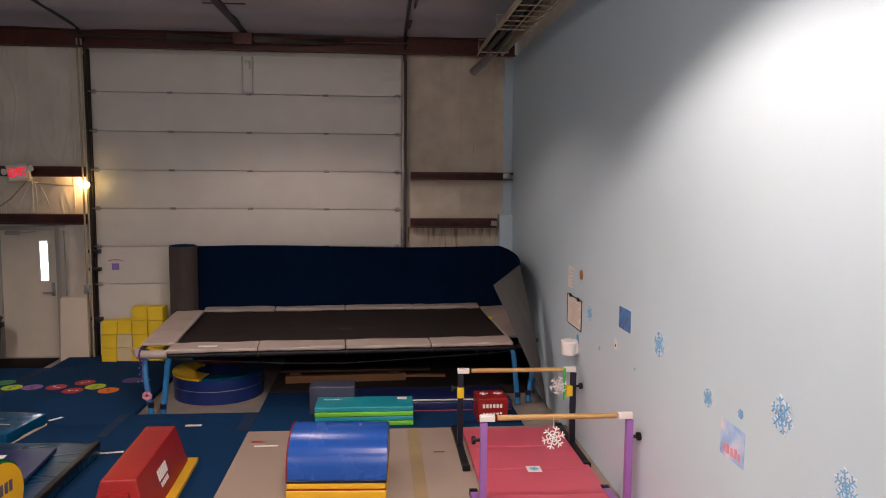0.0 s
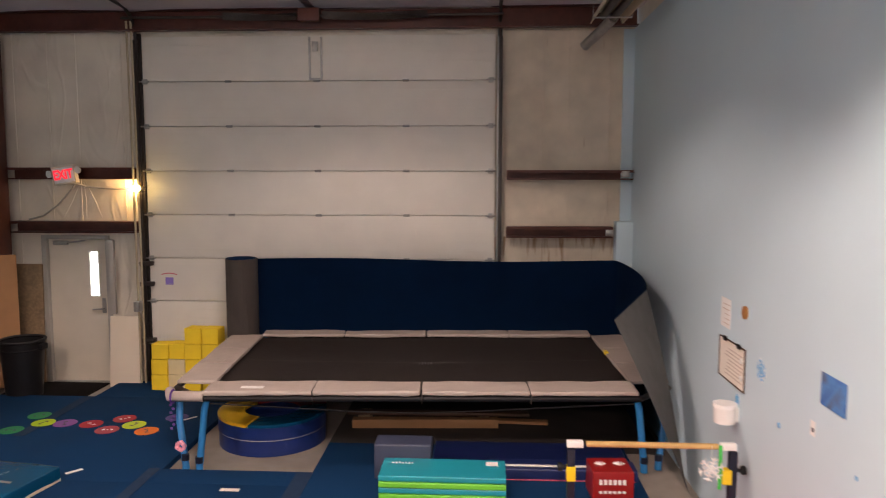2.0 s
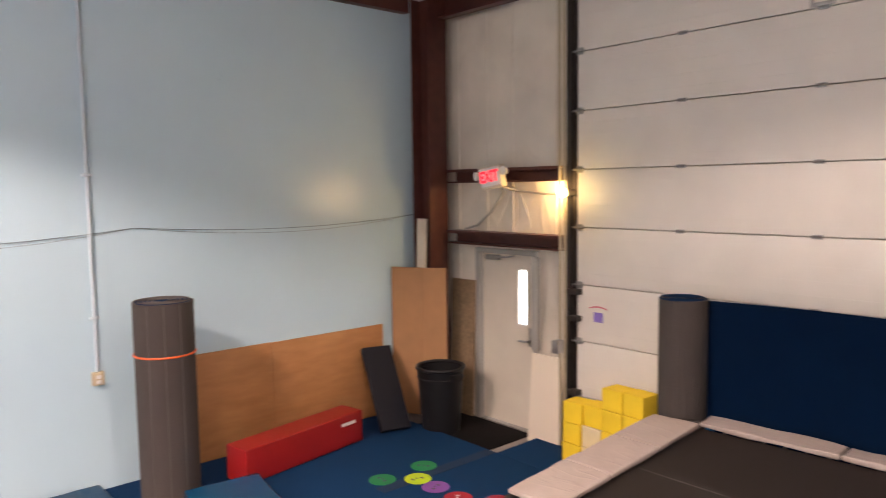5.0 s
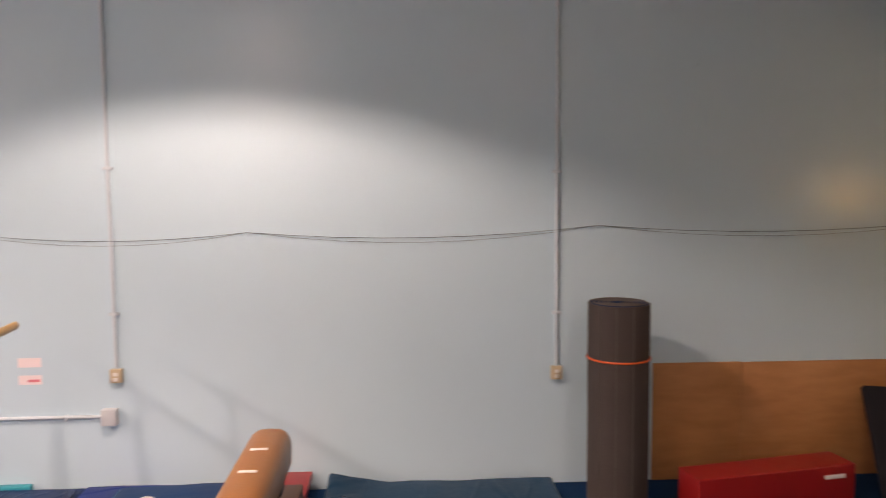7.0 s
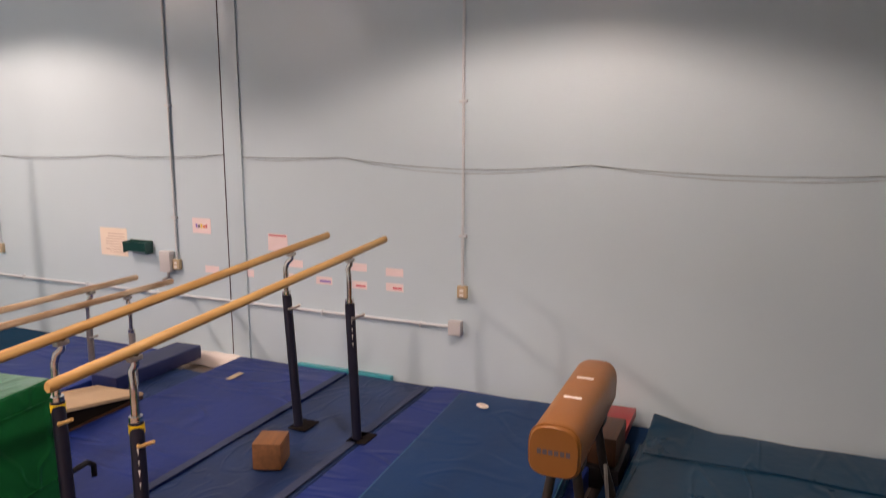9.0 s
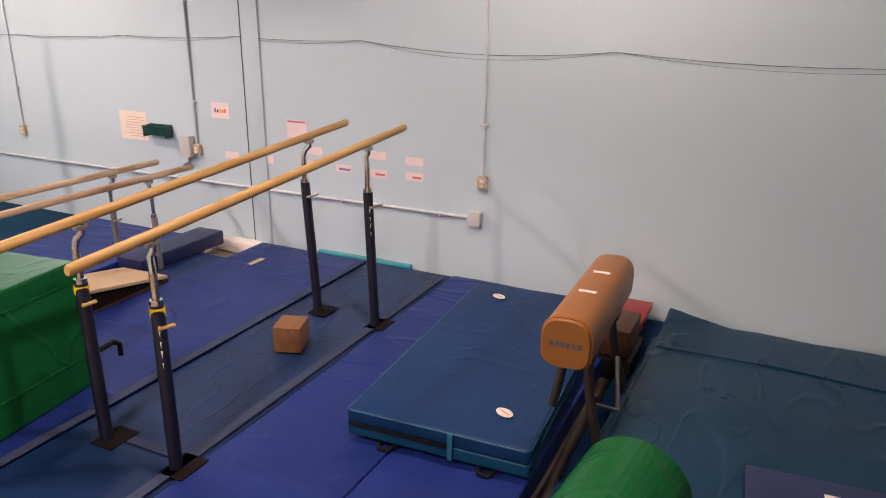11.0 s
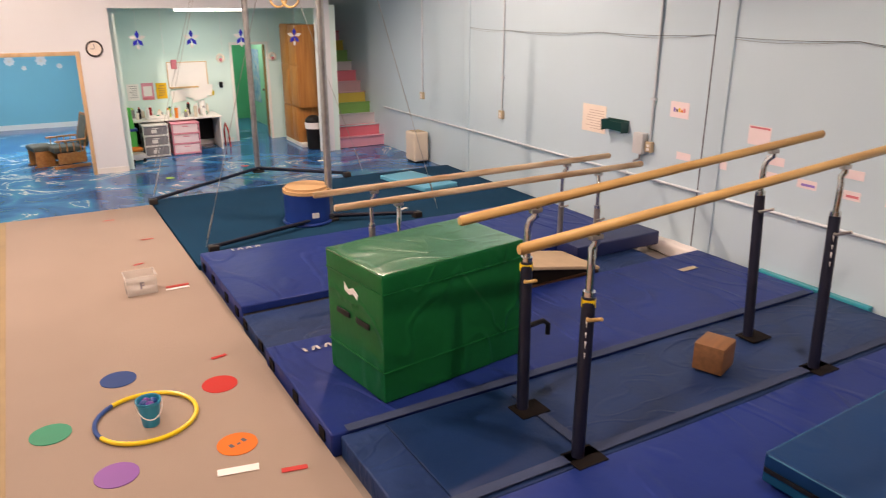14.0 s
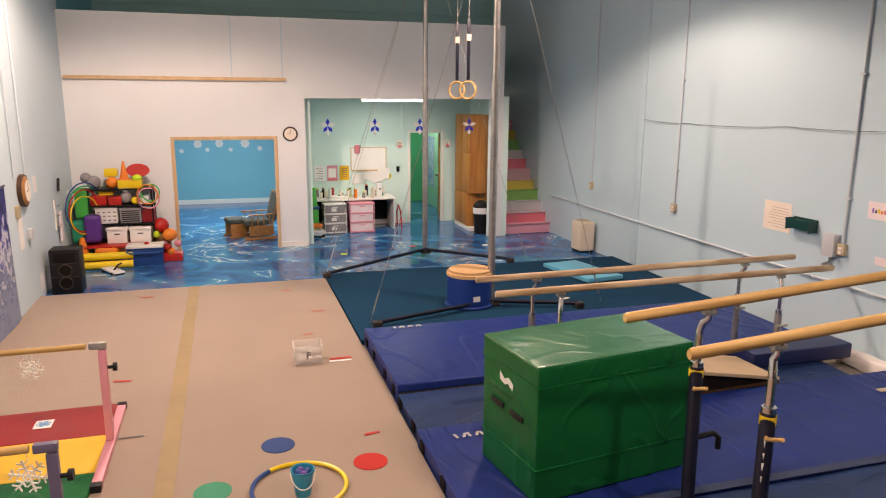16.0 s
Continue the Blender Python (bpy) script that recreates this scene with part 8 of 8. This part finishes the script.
for x in (-0.09, 0.09):
    for y in (-0.09, 0.09):
        part("wheel", cyl(B(), (x, y - 0.015, 0.03), (x, y + 0.015, 0.03), 0.03, 12), BLACK, tcar)
solo("red_stool", tube(B(), [(0, 0, 0), (0.02, 0.05, 0.3), (0.0, 0.1, 0.42), (-0.03, 0.15, 0.3), (-0.04, 0.2, 0)], 0.014, 8), RED, "red bent-tube stool frame beside the desk", "stool", pose(-3.28, -7.35, 0.001))
cbn = thing("oak_cabinet", "tall oak cabinet with panelled doors in the alcove corner", "cabinet", pose(-4.64, -6.92, 0.0))
pbox("lower_body", (-0.195, -0.46, 0.07), (0.19, 0.30, 0.70), OAK, cbn)
pbox("plinth", (-0.19, -0.45, 0), (0.205, 0.46, 0.068), TRIM, cbn)
pbox("upper_body", (-0.195, -0.46, 0.705), (0.19, 0.46, 2.12), OAK, cbn)
for z0, z1 in ((0.09, 0.69), (0.72, 1.42), (1.44, 2.10)):
    for y0 in (-0.44, 0.01):
        if z0 < 0.1 and y0 > 0:
            y1 = y0 + 0.28
        else:
            y1 = y0 + 0.43
        d = pbox("cabinet_door", (0.191, y0, z0), (0.208, y1, z1), OAK, cbn, 0.003)
        pbox("raised_panel", (0.2085, y0 + 0.06, z0 + 0.06), (0.216, y1 - 0.06, z1 - 0.06), OAK, d, 0.006)
tbn = thing("swing_bin", "black swing-top bin with a white liner edge", "bin", pose(-4.60, -6.28, 0.0065))
part("body", cyl(B(), (0, 0, 0), (0, 0, 0.42), 0.12, 24, 0.145), BLACK, tbn)
part("liner", cyl(B(), (0, 0, 0.36), (0, 0, 0.47), 0.15, 24, 0.155), PAPER, tbn)
part("lid", ball(B(), (0, 0, 0.47), 0.15, 0.85), BLACK, tbn)
FOILBLUE = paint("blue_foil", (0.02, 0.03, 0.55), 0.3, vary=0.3, scale=40)
for x in (-1.81, -2.59, -3.36, -4.24):
    s_ = thing("star_decoration", "blue and silver foil star hanging in the alcove opening", "star", pose(x, YS - 0.07, 1.96), "hanging stars")
    for k in range(5):
        a = math.pi / 2 + k * 2 * math.pi / 5
        bm = prism(B(), [(0.0, 0.0), (0.075 * math.cos(a - 0.42), 0.075 * math.sin(a - 0.42)), (0.125 * math.cos(a), 0.125 * math.sin(a)), (0.075 * math.cos(a + 0.42), 0.075 * math.sin(a + 0.42))], "y", -0.006, 0.006)
        part("foil_arm", bm, FOILBLUE if k in (0, 2, 3) else WHITE, s_)
    part("foil_drop", ball(B(), (0, 0, -0.115), 0.022, 1.6), WHITE, s_, "silver drop at the foot of the star")
    part("string", cyl(B(), (0, 0, 0.10), (0, 0, 0.43), 0.002, 5), PAPER, s_)
fl = thing("fluorescent_light", "lit white fluorescent tube fixture under the alcove ceiling", "light", pose(-3.01, -6.4, 2.37))
pbox("fixture", (-0.58, -0.06, 0.02), (0.58, 0.06, 0.05), WHITE, fl, 0.006)
part("tube", cyl(B(), (-0.55, 0, 0.0), (0.55, 0, 0.0), 0.022, 12), TUBE, fl)
CHAINP = paint("pale_aqua_paper", (0.66, 0.76, 0.74), 0.7)
for x in (-2.38, -3.36, -4.2):
    c = thing("paper_chain", "thin chain of pale paper flakes hanging from the alcove ceiling", "paper chain", pose(x, -7.3, 0), "paper chains")
    part("string", cyl(B(), (0, 0, 1.65), (0, 0, 2.42), 0.002, 5), PAPER, c)
    for k in range(6):
        part("flake", cyl(B(), (0, 0, 1.68 + k * 0.12), (0.002, 0.006, 1.68 + k * 0.12), 0.014, 8), CHAINP, c)
gd = thing("open_oak_door", "half-open brown door of the green room", "door", pose(-4.25, AY - 0.13, 0.004, 0, 0, -103))
pbox("door_leaf", (0, -0.03, 0), (0.60, 0.0, 1.72), OAK, gd)
part("door_handle", ball(B(), (0.54, 0.03, 0.85), 0.025), GALV, gd)
solo("wall_poster_green_room", box(B(), (0, -0.3, 0), (0.006, 0.3, 1.1)), FOLKP, "tall pale blue print in the green room", "poster", pose(-4.618, -9.8, 0.45))
solo("stair_toy", box(B(), (-0.10, -0.06, 0), (0.10, 0.06, 0.07), 0.03), ORANGE, "orange toy lying on a stair step", "toy", pose(-5.02, -6.72, 4 * 0.176 + 0.024))
sp2 = thing("floor_flower", "scattered marks on the marbled floor", "floor marks", pose(0, 0, 0.0066))
for x, y, c in ((-4.3, -5.2, CREAMP), (-3.1, -5.4, RED), (-1.9, -5.1, LIME), (-4.6, -4.9, PURPLEP)):
    part("mark", cyl(B(), (x, y, 0), (x, y, 0.002), 0.06, 12), c, sp2)
# high bay fixtures, all out of view; the last one is a guess
for x, y, z, _k in HIGH_BAYS:
    h = thing("high_bay_lamp", "assumed hanging high-bay lamp out of view, with an open metal reflector", "ceiling lamp", pose(x, y, z), "high bay lamps")
    bm = cyl(B(), (0, 0, 0.06), (0, 0, 0.30), 0.20, 28, 0.08)
    bmesh.ops.delete(bm, geom=[f for f in bm.faces if abs(f.normal.z) > 0.99 and f.calc_center_median().z < 0.1], context="FACES")
    bmesh.ops.solidify(bm, geom=bm.faces[:], thickness=0.003)
    part("reflector", bm, GALV, h)
    part("ballast", cyl(B(), (0, 0, 0.31), (0, 0, 0.45), 0.07, 16), STEEL_DARK, h)
    part("chain", cyl(B(), (0, 0, 0.45), (0, 0, ceil_z(y) - z + 0.03), 0.006, 6), GALV, h)
